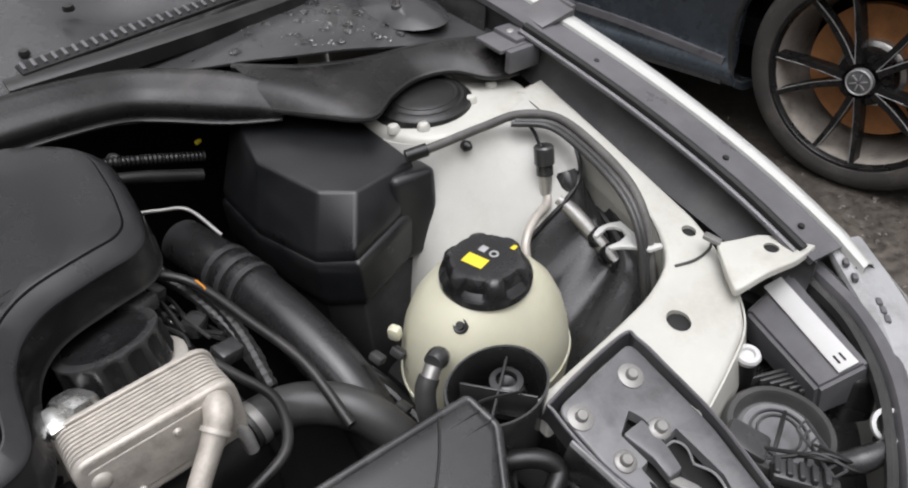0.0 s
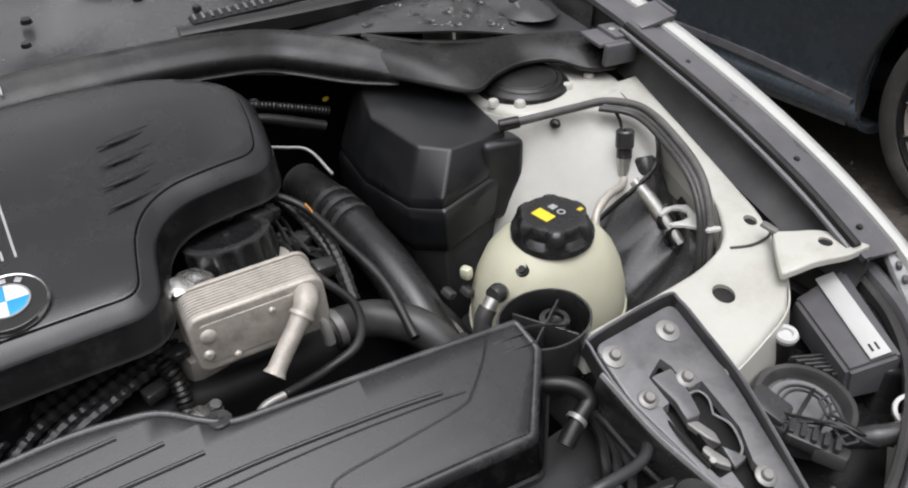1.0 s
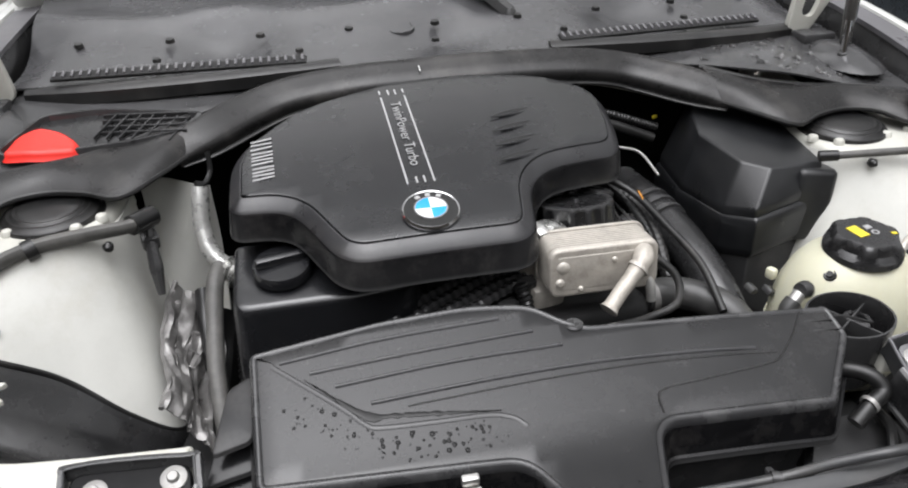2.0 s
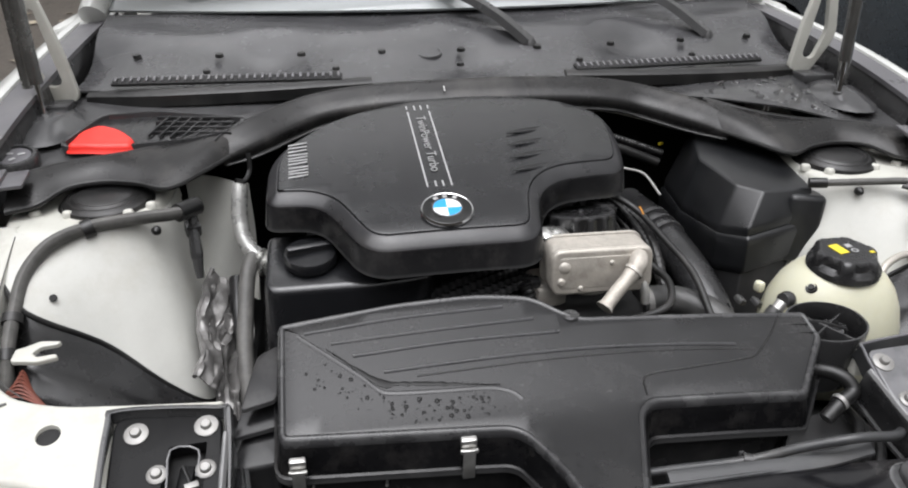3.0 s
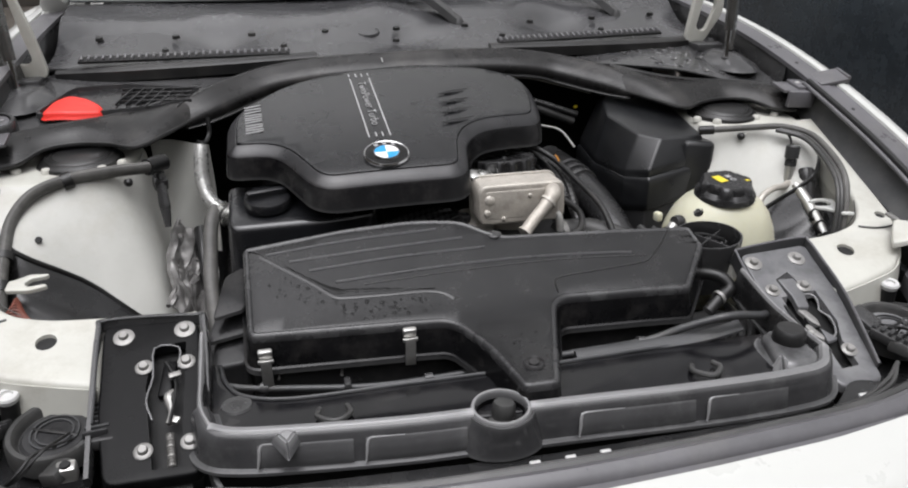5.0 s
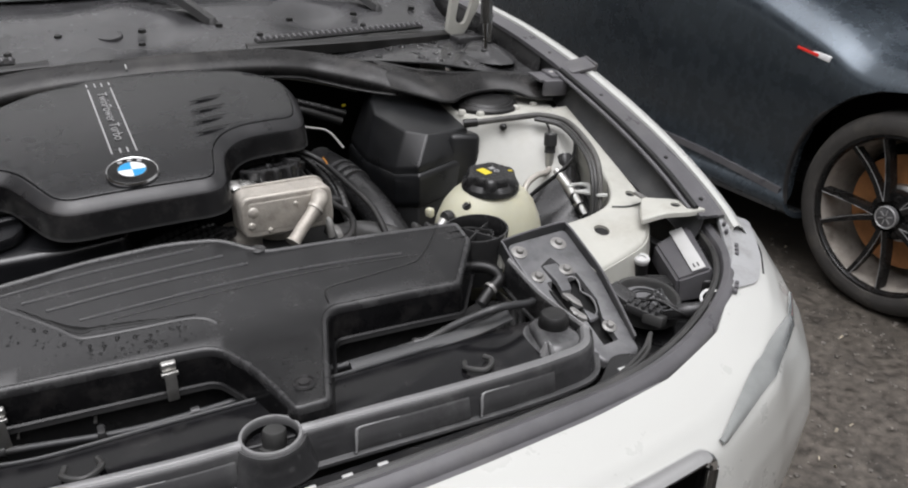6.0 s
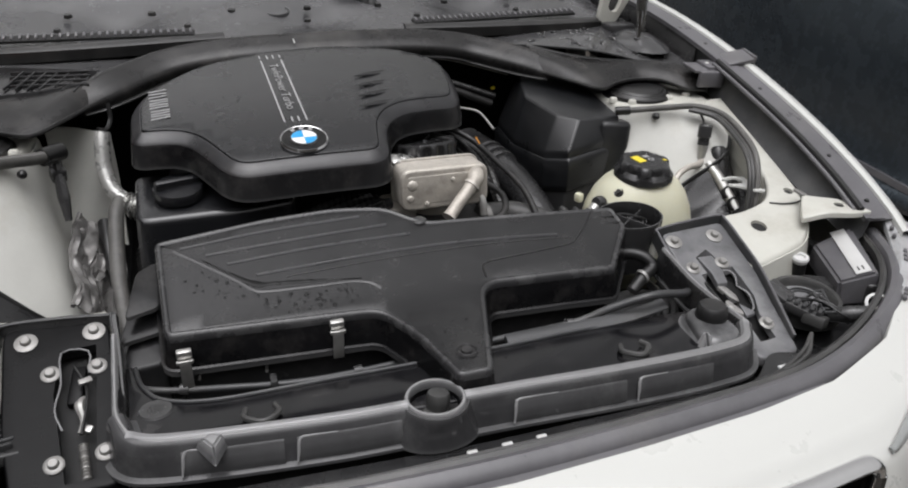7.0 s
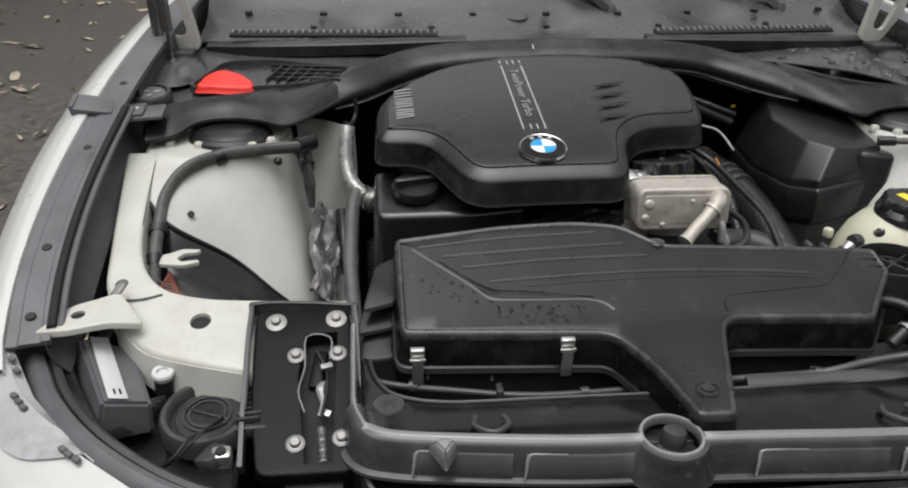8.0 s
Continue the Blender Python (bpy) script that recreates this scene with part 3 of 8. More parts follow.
def fender(s):
    rim = ((0.0, -0.008), (0.002, 0.0), (0.012, 0.001), (0.03, -0.006), (0.055, -0.025), (0.078, -0.06), (0.092, -0.11), (0.1, -0.2), (0.102, -0.32), (0.095, -0.42))

    def f(u, v):
        y = 0.135 + 1.15 * u
        k = v * (len(rim) - 1)
        i = min(int(k), len(rim) - 2)
        dx, dz = (rim[i][n] + (rim[i + 1][n] - rim[i][n]) * (k - i) for n in (0, 1))
        return Vector((fender_x(y) + dx * (0.55 + 0.45 * min(1, max(0, (y - 0.0) / 0.5))), y, fy(y) + dz))

    part("fender", mirrored(grid(f, 30, 27, 0.0012), s), WHITE, car)
    # flange with its screws, and the grey plastic wall of the channel
    flange = [(-0.047, 0.004), (-0.047, -0.004), (0.0, -0.004), (0.0, 0.0), (-0.012, 0.0), (-0.014, 0.002), (-0.036, 0.002), (-0.038, 0.004)]
    path = [(fender_x(y) - 0.0015, y, fy(y) - 0.002) for y in (0.165, 0.25, 0.35, 0.45, 0.55, 0.65, 0.8, 1.0, 1.25)]
    strip = part("fender_flange", mirrored(sweep(flange, path), s), STRIP, car, "grey plastic strip along the fender edge")
    for y in (0.205, 0.31, 0.50, 0.66, 0.86):
        part("push_clip", mirrored(disc(fender_x(y) - 0.026, y, fy(y) - 0.001, 0.0038 if s > 0 else 0.006, 0.0025, 0.35), s), RUBBER, strip)

    # a near-black tube stands in for the dark gap
    part("channel_gap", mirrored(tube([(fender_x(y) - 0.0515, y, fy(y) + 0.003) for y in (0.185, 0.26, 0.34, 0.42, 0.5, 0.59)], 0.0055, 8, 4), s), DEEP, strip, "black line along the gap beside the strip")
    part("channel_rim", mirrored(tube([(fender_x(y) - 0.0605, y, fy(y) - 0.001) for y in (0.19, 0.26, 0.34, 0.42, 0.5, 0.59)], 0.0038, 8, 4), s), STRIP, strip)

    def w(u, v):
        y = 0.17 + 0.5 * u
        top, low = Vector((fender_x(y) - 0.046, y, fy(y) - 0.004)), Vector((0.69 + 0.02 * u, y, ry(y) - 0.012))
        p = top.lerp(low, v)
        return p + Vector((0.006 * math.sin(math.pi * v), 0, 0))

    part("channel_wall", mirrored(grid(w, 20, 8, 0.002), s), CHANNEL, car, "dark grey plastic channel wall")

    def w2(u, v):
        y = 0.66 + 0.65 * u
        top = Vector((fender_x(y) - 0.046, y, fy(y) - 0.004))
        return top + Vector((-0.025 * v, 0, -0.14 * v))

    part("channel_wall", mirrored(grid(w2, 14, 4, 0.002), s), PLASTIC, car)


def apron(s):
    outline = [(0.715, 0.565, 0.004), (0.699, 0.43, 0.05), (0.69, 0.36, 0.03), (0.682, 0.30), (0.668, 0.262), (0.64, 0.214), (0.604, 0.182), (0.545, 0.163), (0.484, 0.148, 0.003),
               (0.489, 0.236, 0.003), (0.376, 0.238, 0.002), (0.376, 0.252, 0.002), (0.48, 0.258), (0.555, 0.264, 0.03), (0.608, 0.281, 0.03), (0.638, 0.318, 0.03), (0.653, 0.37, 0.03), (0.66, 0.44, 0.03), (0.666, 0.565, 0.003)]
    z = lambda x, y: ry(y)
    bm = slab(fillet(outline, 0.012), 0.035, 0.006, 0.002, z, 0.02)
    bm = cut(bm, peg(0.553, 0.226, 0.76, 0.0125, 0.2), peg(0.66, 0.292, 0.78, 0.008, 0.2))
    # Near-black discs just below the surface stand for the shade inside the holes.
    holes = [disc(0.553, 0.226, ry(0.226) - 0.0055, 0.0124, 0.002, 0.3), disc(0.66, 0.292, ry(0.292) - 0.0055, 0.0079, 0.002, 0.3)]
    rail = part("inner_fender_rail", mirrored(bm, s), PRIMER, car, "white painted inner fender rail with round holes")
    for h in holes:
        part("hole_shade", mirrored(h, s), DEEP, rail)
    for pts in ([(0.668, 0.54), (0.663, 0.47), (0.657, 0.40)], [(0.64, 0.33), (0.62, 0.30), (0.59, 0.275)]):
        part("sealant_bead", mirrored(tube([(x, y, ry(y) + 0.0002) for x, y in pts], 0.0007, 6), s), GREYHOSE, rail)
    front = [(0.655, 0.236), (0.637, 0.211), (0.604, 0.182), (0.545, 0.163), (0.486, 0.1485)]

    def face(u, v):
        p = along(front, u)
        return Vector((p.x, p.y - 0.0012 - 0.006 * v, ry(p.y) - 0.0045 - (0.026 + 0.036 * u) * v))

    part("rail_face", mirrored(grid(face, 24, 8, 0.002), s), PRIMER, rail)
    part("sealant_bead", mirrored(tube([(0.606, 0.27, ry(0.27) + 0.001), (0.63, 0.262, ry(0.262) + 0.002), (0.655, 0.262, ry(0.262) + 0.002), (0.672, 0.27, ry(0.27))], 0.0016, 6), s), GREYHOSE, rail)
    tri = [(0.650, 0.252, 0.006), (0.672, 0.240, 0.012), (0.70, 0.228, 0.02), (0.714, 0.20, 0.01), (0.724, 0.180, 0.003), (0.69, 0.180, 0.01), (0.63, 0.196, 0.012), (0.612, 0.203, 0.006), (0.628, 0.226, 0.008)]
    bm = slab(fillet(tri, 0.006), 0.008, 0.002, 0.0, lambda x, y: 0.787 - 0.02 * (x - 0.68) + 0.1 * (y - 0.2) - 1.4 * max(0, 0.655 - x) ** 1.5, 0.012)
    bm = cut(bm, peg(0.685, 0.209, 0.80, 0.008, 0.06))
    br = part("corner_bracket", mirrored(bm, s), PRIMER, car, "white triangular corner bracket with a hole")
    # a dark disc for the shade in the bracket's hole
    part("hole_shade", mirrored(disc(0.685, 0.209, 0.7835, 0.0079, 0.002, 0.1), s), DEEP, br)
    part("clip", mirrored(box((0.013, 0.020, 0.005), pose(0.652, 0.258, 0.793, 15, 10, 20), 0.002), s), ZINC, br)
    # vertical flange under the rail, towards the wheel housing
    def f(u, v):
        q = [(0.48, 0.258), (0.555, 0.264), (0.61, 0.283), (0.64, 0.32), (0.655, 0.37), (0.662, 0.44), (0.668, 0.55)]
        k = u * 6
        i = min(int(k), 5)
        x, y = (q[i][n] + (q[i + 1][n] - q[i][n]) * (k - i) for n in (0, 1))
        return Vector((x, y - 0.001, ry(y) - 0.03 - 0.12 * v))

    part("rail_flange", mirrored(grid(f, 24, 3, 0.002), s), PRIMER, rail)


def strut_tower(s):
    top = [(0.487, 0.64), (0.482, 0.72), (0.68, 0.72), (0.70, 0.62), (0.69, 0.555), (0.64, 0.535), (0.57, 0.532), (0.51, 0.56)]
    tower = part("strut_tower", mirrored(slab(fillet(top, 0.03), 0.025, 0.010, 0.004, plane(0.845, 0, 0.03), 0.03), s), PRIMER, car, "white painted strut tower")

    high = [(0.487, 0.70, 0.857), (0.487, 0.62, 0.857), (0.508, 0.566, 0.857), (0.565, 0.538, 0.857), (0.62, 0.536, 0.857), (0.674, 0.55, 0.857)]
    arc = [(0.43, 0.70, 0.58), (0.428, 0.56, 0.60), (0.437, 0.465, 0.62), (0.488, 0.447, 0.67), (0.553, 0.45, 0.736), (0.629, 0.43, 0.80), (0.668, 0.47, 0.828)]

    def f(u, v):
        # from the inner edge round the front to the rail, down to the arched opening
        a, b = along(high, u), along(arc, u)
        e = v ** 1.15
        d = Vector((a.x + (b.x - a.x) * e, a.y + (b.y - a.y) * e, a.z + (b.z - a.z) * v))
        return d + Vector((0, -0.008 * math.sin(math.pi * v), 0))

    part("wheel_housing", mirrored(grid(f, 48, 24, 0.003), s), TOWER, tower, "cream dusty wheel housing wall")
    # the tower's small hole is a dark disc laid on the wall
    if s < 0:
        part("hole_shade", disc(-0.605, 0.4535, 0.806, 0.005, 0.002, 1.2), DEEP, tower)
    # rubber strut cap with its rings, and the three studs
    cap = part("strut_cap", mirrored(lathe([(0.001, 0.020), (0.036, 0.021), (0.040, 0.019), (0.044, 0.020), (0.048, 0.017), (0.052, 0.0175), (0.056, 0.013), (0.060, 0.012), (0.062, 0.006), (0.066, 0.005), (0.067, 0.0), (0.001, 0.0)], 40, pose(0.570, 0.630, 0.860, 5, 0, 0)), s), RUBBER, tower, "round black rubber strut cap")
    for x, y in ((0.504, 0.605), (0.530, 0.580), (0.613, 0.588), (0.66, 0.60)):
        part("stud", mirrored(lathe([(0.001, 0), (0.0080, 0), (0.0078, 0.006), (0.006, 0.009), (0.001, 0.010)], 14, pose(x, y, 0.861)), s), PRIMER, tower)
    # the dark liner below the arched opening
    near = [(0.42, 0.27, 0.55), (0.43, 0.262, 0.60), (0.44, 0.262, 0.66), (0.50, 0.266, 0.70), (0.56, 0.275, 0.715), (0.63, 0.32, 0.735), (0.66, 0.40, 0.76)]

    def liner(u, v):
        a, b = along(arc, u) + Vector((0, 0.006, -0.002)), along(near, u)
        return a.lerp(b, v) + Vector((0, 0, -0.035 * math.sin(math.pi * v) + 0.004 * math.sin(20 * v)))

    part("wheel_arch_liner", mirrored(grid(liner, 30, 16, 0.003), s), PLASTIC, tower, "black plastic wheel arch liner")
    part("arch_edge", mirrored(tube([along(arc, 0.25 + 0.75 * k / 14) + Vector((0, -0.003, 0)) for k in range(15)], 0.0035, 8, 2), s), RUBBER, tower)


for s in (1, -1):
    fender(s)
    apron(s)
    strut_tower(s)


def bumper():
    # plan of the front edge along the seal, from the middle to the corner
    plan = [(0.0, -0.118), (0.15, -0.112), (0.30, -0.102), (0.42, -0.085), (0.54, -0.04), (0.64, 0.035), (0.71, 0.11), (0.752, 0.175)]
    side = [(0.0, -1.0), (0.03, -1.0), (0.08, -1.0), (0.22, -0.98), (0.5, -0.87), (0.78, -0.62), (0.95, -0.3), (1.0, 0.0)]
    fall = [(0.0, -0.012), (0.003, 0.0), (0.03, -0.008), (0.06, -0.022), (0.084, -0.042), (0.104, -0.07), (0.130, -0.12), (0.143, -0.19), (0.135, -0.28), (0.108, -0.38), (0.08, -0.47)]
    bulge = ((0.0, 0.6), (0.5, 0.4), (0.56, 0.35), (0.62, 0.55), (0.7, 1.0), (0.85, 1.3), (1.0, 1.3))

    def f(u, v):
        w = abs(2 * u - 1)
        sign = 1 if u >= 0.5 else -1
        k = w * (len(plan) - 1)
        i = min(int(k), len(plan) - 2)
        x, y = (plan[i][n] + (plan[i + 1][n] - plan[i][n]) * (k - i) for n in (0, 1))
        ox, oy = (side[i][n] + (side[i + 1][n] - side[i][n]) * (k - i) for n in (0, 1))
        k2 = v * (len(fall) - 1)
        j = min(int(k2), len(fall) - 2)
        d, z = (fall[j][n] + (fall[j + 1][n] - fall[j][n]) * (k2 - j) for n in (0, 1))
        d = min(d, 0.09) + max(0.0, d - 0.09) * smooth(bulge, w)
        return Vector((sign * (x + ox * d), y + oy * d, 0.712 + 0.055 * w ** 3 + z))

    bm = grid(f, 80, 40, 0.002)
    # the two grille mouths
    for s in (1, -1):
        cb = slab(fillet([(0.05, 0.50), (0.35, 0.52), (0.414, 0.664), (0.335, 0.664), (0.075, 0.668)], 0.025), 0.4, 0.001)
        cb.transform(Matrix.Translation((0, -0.02, 0)) @ Matrix.Rotation(radians(90), 4, "X") @ Matrix.Translation((0, 0, 0.30)))
        bm = cut(bm, mirrored(cb, s))
    bump = part("front_bumper", bm, WHITE, car, "white front bumper")

    def at(w, v, s, up=0.0015):
        """A place on the bumper skin, lifted a little off it."""
        e = 0.004
        p = f(0.5 + 0.5 * w, v)
        n = (f(0.5 + 0.5 * min(1, w + e), v) - f(0.5 + 0.5 * (w - e), v)).cross(f(0.5 + 0.5 * w, v + e) - f(0.5 + 0.5 * w, v - e))
        n = -n if n.z + 0.2 * n.x < 0 else n
        p = p + n.normalized() * (up + (0.0015 if s > 0 else 0.0035))
        return Vector((s * p.x, p.y, p.z))

    for s in (1, -1):
        top = ((0.42, 0.396), (0.467, 0.352), (0.553, 0.296), (0.60, 0.308), (0.643, 0.335), (0.70, 0.385), (0.769, 0.45), (0.82, 0.49))
        low = ((0.42, 0.402), (0.472, 0.398), (0.563, 0.385), (0.61, 0.398), (0.663, 0.422), (0.729, 0.455), (0.82, 0.51))

        def lens(a, b):
            w = 0.42 + 0.40 * a
            v0, v1 = smooth(top, w), smooth(low, w)
            return at(w, v0 + (v1 - v0) * b, s, 0.0018 + 0.002 * math.sin(math.pi * b))

        part("headlamp_lens", grid(lens, 48, 8, 0.003), LENS, car, "grey clear headlamp lens")
        edge = ((0.69, 0.06), (0.71, 0.13), (0.74, 0.21), (0.775, 0.25), (0.875, 0.285), (1.0, 0.33))

        def ledge(a, b):
            w = 0.69 + 0.31 * a
            return at(w, 0.05 + (smooth(edge, w) - 0.05) * b, s, 0.002)

        shelf = part("wing_ledge", grid(ledge, 30, 8, 0.002), LEDGE, car, "light grey plastic ledge beside the bonnet seal")
        part("shut_line", tube([at(w, v, s, 0.0) for w, v in ((0.80, 0.288), (0.875, 0.305), (0.93, 0.322), (0.99, 0.345))], 0.002, 8, 8), DEEP, car, "dark gap beside the wing")
        for w, v in ((0.955, 0.10), (0.94, 0.14), (0.92, 0.10), (0.86, 0.13), (0.845, 0.13), (0.83, 0.13), (0.72, 0.12), (0.708, 0.12), (0.695, 0.12)):
            p = at(w, v, s, 0.004)
            part("push_clip", box((0.010, 0.006, 0.006), pose(p.x, p.y, p.z, 0, 0, s * 40), 0.0015), STRIP, shelf)
    return bump


bumper()


def grille(s):
    rim = [(0.048, 0.50), (0.352, 0.52), (0.42, 0.672), (0.335, 0.673), (0.072, 0.677)]
    path = fillet(rim, 0.03)
    ring = [Vector((x, -0.222 + 0.15 * max(0, x - 0.1) ** 1.2 + 0.25 * (z - 0.62), z)) for x, z in path]
    frame_ = part("grille_frame", mirrored(sweep([(0.008 * math.cos(a), 0.013 * math.sin(a)) for a in (0.2 + math.pi * k / 5 for k in range(10))], ring + [ring[0]], up=(0, 1, 0.01), n=2), s), CHROME, car, "chrome kidney grille surround")
    for i in range(9):
        x = 0.085 + 0.032 * i
        part("slat", mirrored(box((0.006, 0.03, 0.14), pose(x, -0.185 + 0.12 * max(0, x - 0.1) ** 1.2, 0.585, -12, 0, 0), 0.001), s), PLASTIC, frame_)
    part("grille_backing", mirrored(box((0.36, 0.01, 0.18), pose(0.22, -0.13, 0.58), 0.002), s), DEEP, frame_)


for s in (1, -1):
    grille(s)
badge_pose = pose(0.033, -0.181, 0.6875, 32, 0, 0)
front_badge = part("bumper_badge", lathe([(0.001, 0.004), (0.037, 0.003), (0.040, 0.002), (0.041, -0.004), (0.001, -0.004)], 40, badge_pose), CHROME, car, "round badge on the bumper")
part("outer_ring", lathe([(0.022, 0.004), (0.0375, 0.0035), (0.0375, 0.0055), (0.022, 0.006)], 40, badge_pose), BLACK, front_badge)


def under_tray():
    # Near-black sheets close the bay, its deep shade put into their colour.
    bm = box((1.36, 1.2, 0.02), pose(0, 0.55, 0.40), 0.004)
    part("underbody", bm, DEEP, car, "near-black underbody, the bay's deep shade in its colour")
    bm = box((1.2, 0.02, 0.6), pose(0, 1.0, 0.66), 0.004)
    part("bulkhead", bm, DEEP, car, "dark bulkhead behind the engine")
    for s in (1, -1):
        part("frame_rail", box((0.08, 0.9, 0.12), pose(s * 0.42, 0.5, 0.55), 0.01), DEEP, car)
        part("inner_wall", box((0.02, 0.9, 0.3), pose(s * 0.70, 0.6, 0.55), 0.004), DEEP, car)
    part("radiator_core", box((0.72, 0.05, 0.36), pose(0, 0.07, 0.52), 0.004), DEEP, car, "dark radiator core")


under_tray()


def bonnet():
    """The open bonnet stands over the bulkhead; its tilt is set for the reflections."""
    def f(u, v):
        x = (u - 0.5) * 1.44 * (1 - 0.06 * v)
        d = 1.12 * v
        z = 0.02 * math.cos(math.pi * (u - 0.5)) + 0.03 * math.sin(math.pi * v)
        a = radians(106)
        return Vector((x, 1.16 - d * math.cos(a) - z * math.sin(a) * 0.3, 1.10 + d * math.sin(a) + z))

    lid = part("bonnet", grid(f, 24, 20, 0.006), WHITE, car, "raised white bonnet")
    # unseen mat, added to darken what the cover and lid reflect
    part("bonnet_mat", grid(lambda u, v: f(0.12 + 0.76 * u, 0.52 + 0.42 * v) + Vector((0, -0.016, 0)), 20, 16, 0.006), DEEP, lid, "unseen black mat under the bonnet, added to darken reflections")


bonnet()


def road_wheel(s):
    face = Matrix.Translation((s * 0.80, 0.62, 0.315)) @ Matrix.Rotation(radians(s * 90), 4, "Y")
    w = part("wheel", lathe([(0.2, -0.17), (0.235, -0.17), (0.235, 0.0), (0.2, -0.01)], 40, face), RIM, car)
    part("tyre", lathe([(0.232, -0.19), (0.30, -0.19), (0.315, -0.17), (0.315, -0.02), (0.29, 0.006), (0.24, 0.004)], 48, face), TYRE, w)
    part("rim_disc", lathe([(0.001, -0.05), (0.2, -0.04), (0.21, -0.06), (0.001, -0.08)], 40, face), RIM, w)


for s in (1, -1):
    road_wheel(s)


def windscreen():
    def f(u, v):
        x = (u - 0.5) * 1.38
        return Vector((x, 1.115 + 0.10 * (2 * u - 1) ** 2 + 0.62 * v, 1.05 + 0.36 * v))

    part("windscreen", grid(f, 24, 8, 0.005), GLASS, car, "wet windscreen glass")
    part("dashboard", box((1.3, 0.5, 0.06), pose(0, 1.45, 0.98), 0.02), DEEP, car, "black dashboard behind the glass")


windscreen()


def rear_body():
    """The cabin and boot behind the windscreen."""
    width = ((1.29, 0.835), (1.7, 0.875), (2.4, 0.895), (3.3, 0.89), (3.9, 0.865), (4.3, 0.80), (4.42, 0.70))
    deck = ((1.29, 0.99), (2.0, 0.97), (3.2, 1.0), (3.9, 1.04), (4.3, 1.03), (4.42, 0.96))
    bm, rings = bmesh.new(), []
    for k in range(41):
        y = 1.29 + 3.13 * k / 40
        w, d = smooth(width, y), smooth(deck, y)
        half = [(w - 0.10, 0.20), (w - 0.02, 0.24), (w - 0.005, 0.40), (w, 0.56), (w - 0.012, 0.70), (w - 0.018, 0.80), (w - 0.03, d - 0.08), (w - 0.075, d - 0.02), (w - 0.13, d), (w * 0.4, d + 0.015)]
        rings.append([(x, y, z) for x, z in half] + [(-x, y, z) for x, z in half[::-1]])
    skin(bm, rings)
    bmesh.ops.recalc_face_normals(bm, faces=bm.faces)
    holes = []
    for s in (1, -1):
        c = peg(0, 0, 0, 0.345, 0.5)
        c.transform(Matrix.Translation((s * 0.90, 3.43, 0.32)) @ Matrix.Rotation(radians(90), 4, "Y"))
        holes.append(c)
    body = part("rear_body", cut(bm, *holes), WHITE, car, "white doors, flanks and boot")
    for s in (1, -1):
        for y in (1.42, 2.45, 3.30):
            part("door_gap", tube([(s * (smooth(width, y) - 0.004), y, 0.30), (s * (smooth(width, y) - 0.001), y + 0.01, 0.56), (s * (smooth(width, y) - 0.016), y + 0.03, 0.80), (s * (smooth(width, y) - 0.05), y + 0.04, smooth(deck, y) - 0.045)], 0.003, 6, 4), DEEP, body)
        for y in (2.28, 3.15):
            part("door_handle", box((0.02, 0.17, 0.03), pose(s * (smooth(width, y) - 0.004), y, 0.84), 0.008), WHITE, body)
    cab, rows = bmesh.new(), []
    for y, b, t, z in ((1.74, 0.72, 0.56, 1.405), (1.95, 0.74, 0.575, 1.44), (2.4, 0.755, 0.585, 1.455), (2.9, 0.75, 0.58, 1.44), (3.3, 0.735, 0.56, 1.37), (3.6, 0.715, 0.55, 1.22), (3.86, 0.69, 0.55, 1.06)):
        half = [(b, 0.95), (b - 0.03, 1.0), (t + 0.04, z - 0.07), (t, z - 0.02), (t * 0.6, z)]
        rows.append([(x, y, h) for x, h in half] + [(-x, y, h) for x, h in half[::-1]])
    skin(cab, rows)
    bmesh.ops.recalc_face_normals(cab, faces=cab.faces)
    part("cabin_glass", cab, GLOSSY, car, "dark cabin windows")
    part("roof", grid(lambda u, v: Vector(((v - 0.5) * 1.14, 1.73 + 1.5 * u, smooth(((0.0, 1.412), (0.15, 1.449), (0.45, 1.468), (0.8, 1.45), (1.0, 1.395)), u) - 0.05 * abs(2 * v - 1) ** 3)), 20, 12, 0.012), WHITE, car, "white roof")
    for s in (1, -1):
        part("pillar", tube([(s * 0.70, 1.20, 1.04), (s * 0.66, 1.45, 1.22), (s * 0.585, 1.76, 1.40)], 0.028, 12), WHITE, car)
        part("sill_cover", box((0.12, 0.30, 0.10), pose(s * 0.73, 1.33, 0.98), 0.03), WHITE, car)
        face = Matrix.Translation((s * 0.86, 3.43, 0.315)) @ Matrix.Rotation(radians(s * 90), 4, "Y")
        w = part("wheel", lathe([(0.2, -0.17), (0.235, -0.17), (0.235, 0.0), (0.2, -0.01)], 40, face), RIM, car)
        part("tyre", lathe([(0.232, -0.19), (0.30, -0.19), (0.315, -0.17), (0.315, -0.02), (0.29, 0.006), (0.24, 0.004)], 48, face), TYRE, w)
        part("rim_disc", lathe([(0.001, -0.05), (0.2, -0.04), (0.21, -0.06), (0.001, -0.08)], 40, face), RIM, w)


rear_body()
# ---- engine cover ----
def cover_z(x, y):
    k = (x + 0.07) / 0.27
    return 0.7655 + 0.25 * y + 0.010 * (1 - k * k) - 0.012 * max(0, k) ** 4 - 0.18 * max(0, y - 0.72) ** 1.2


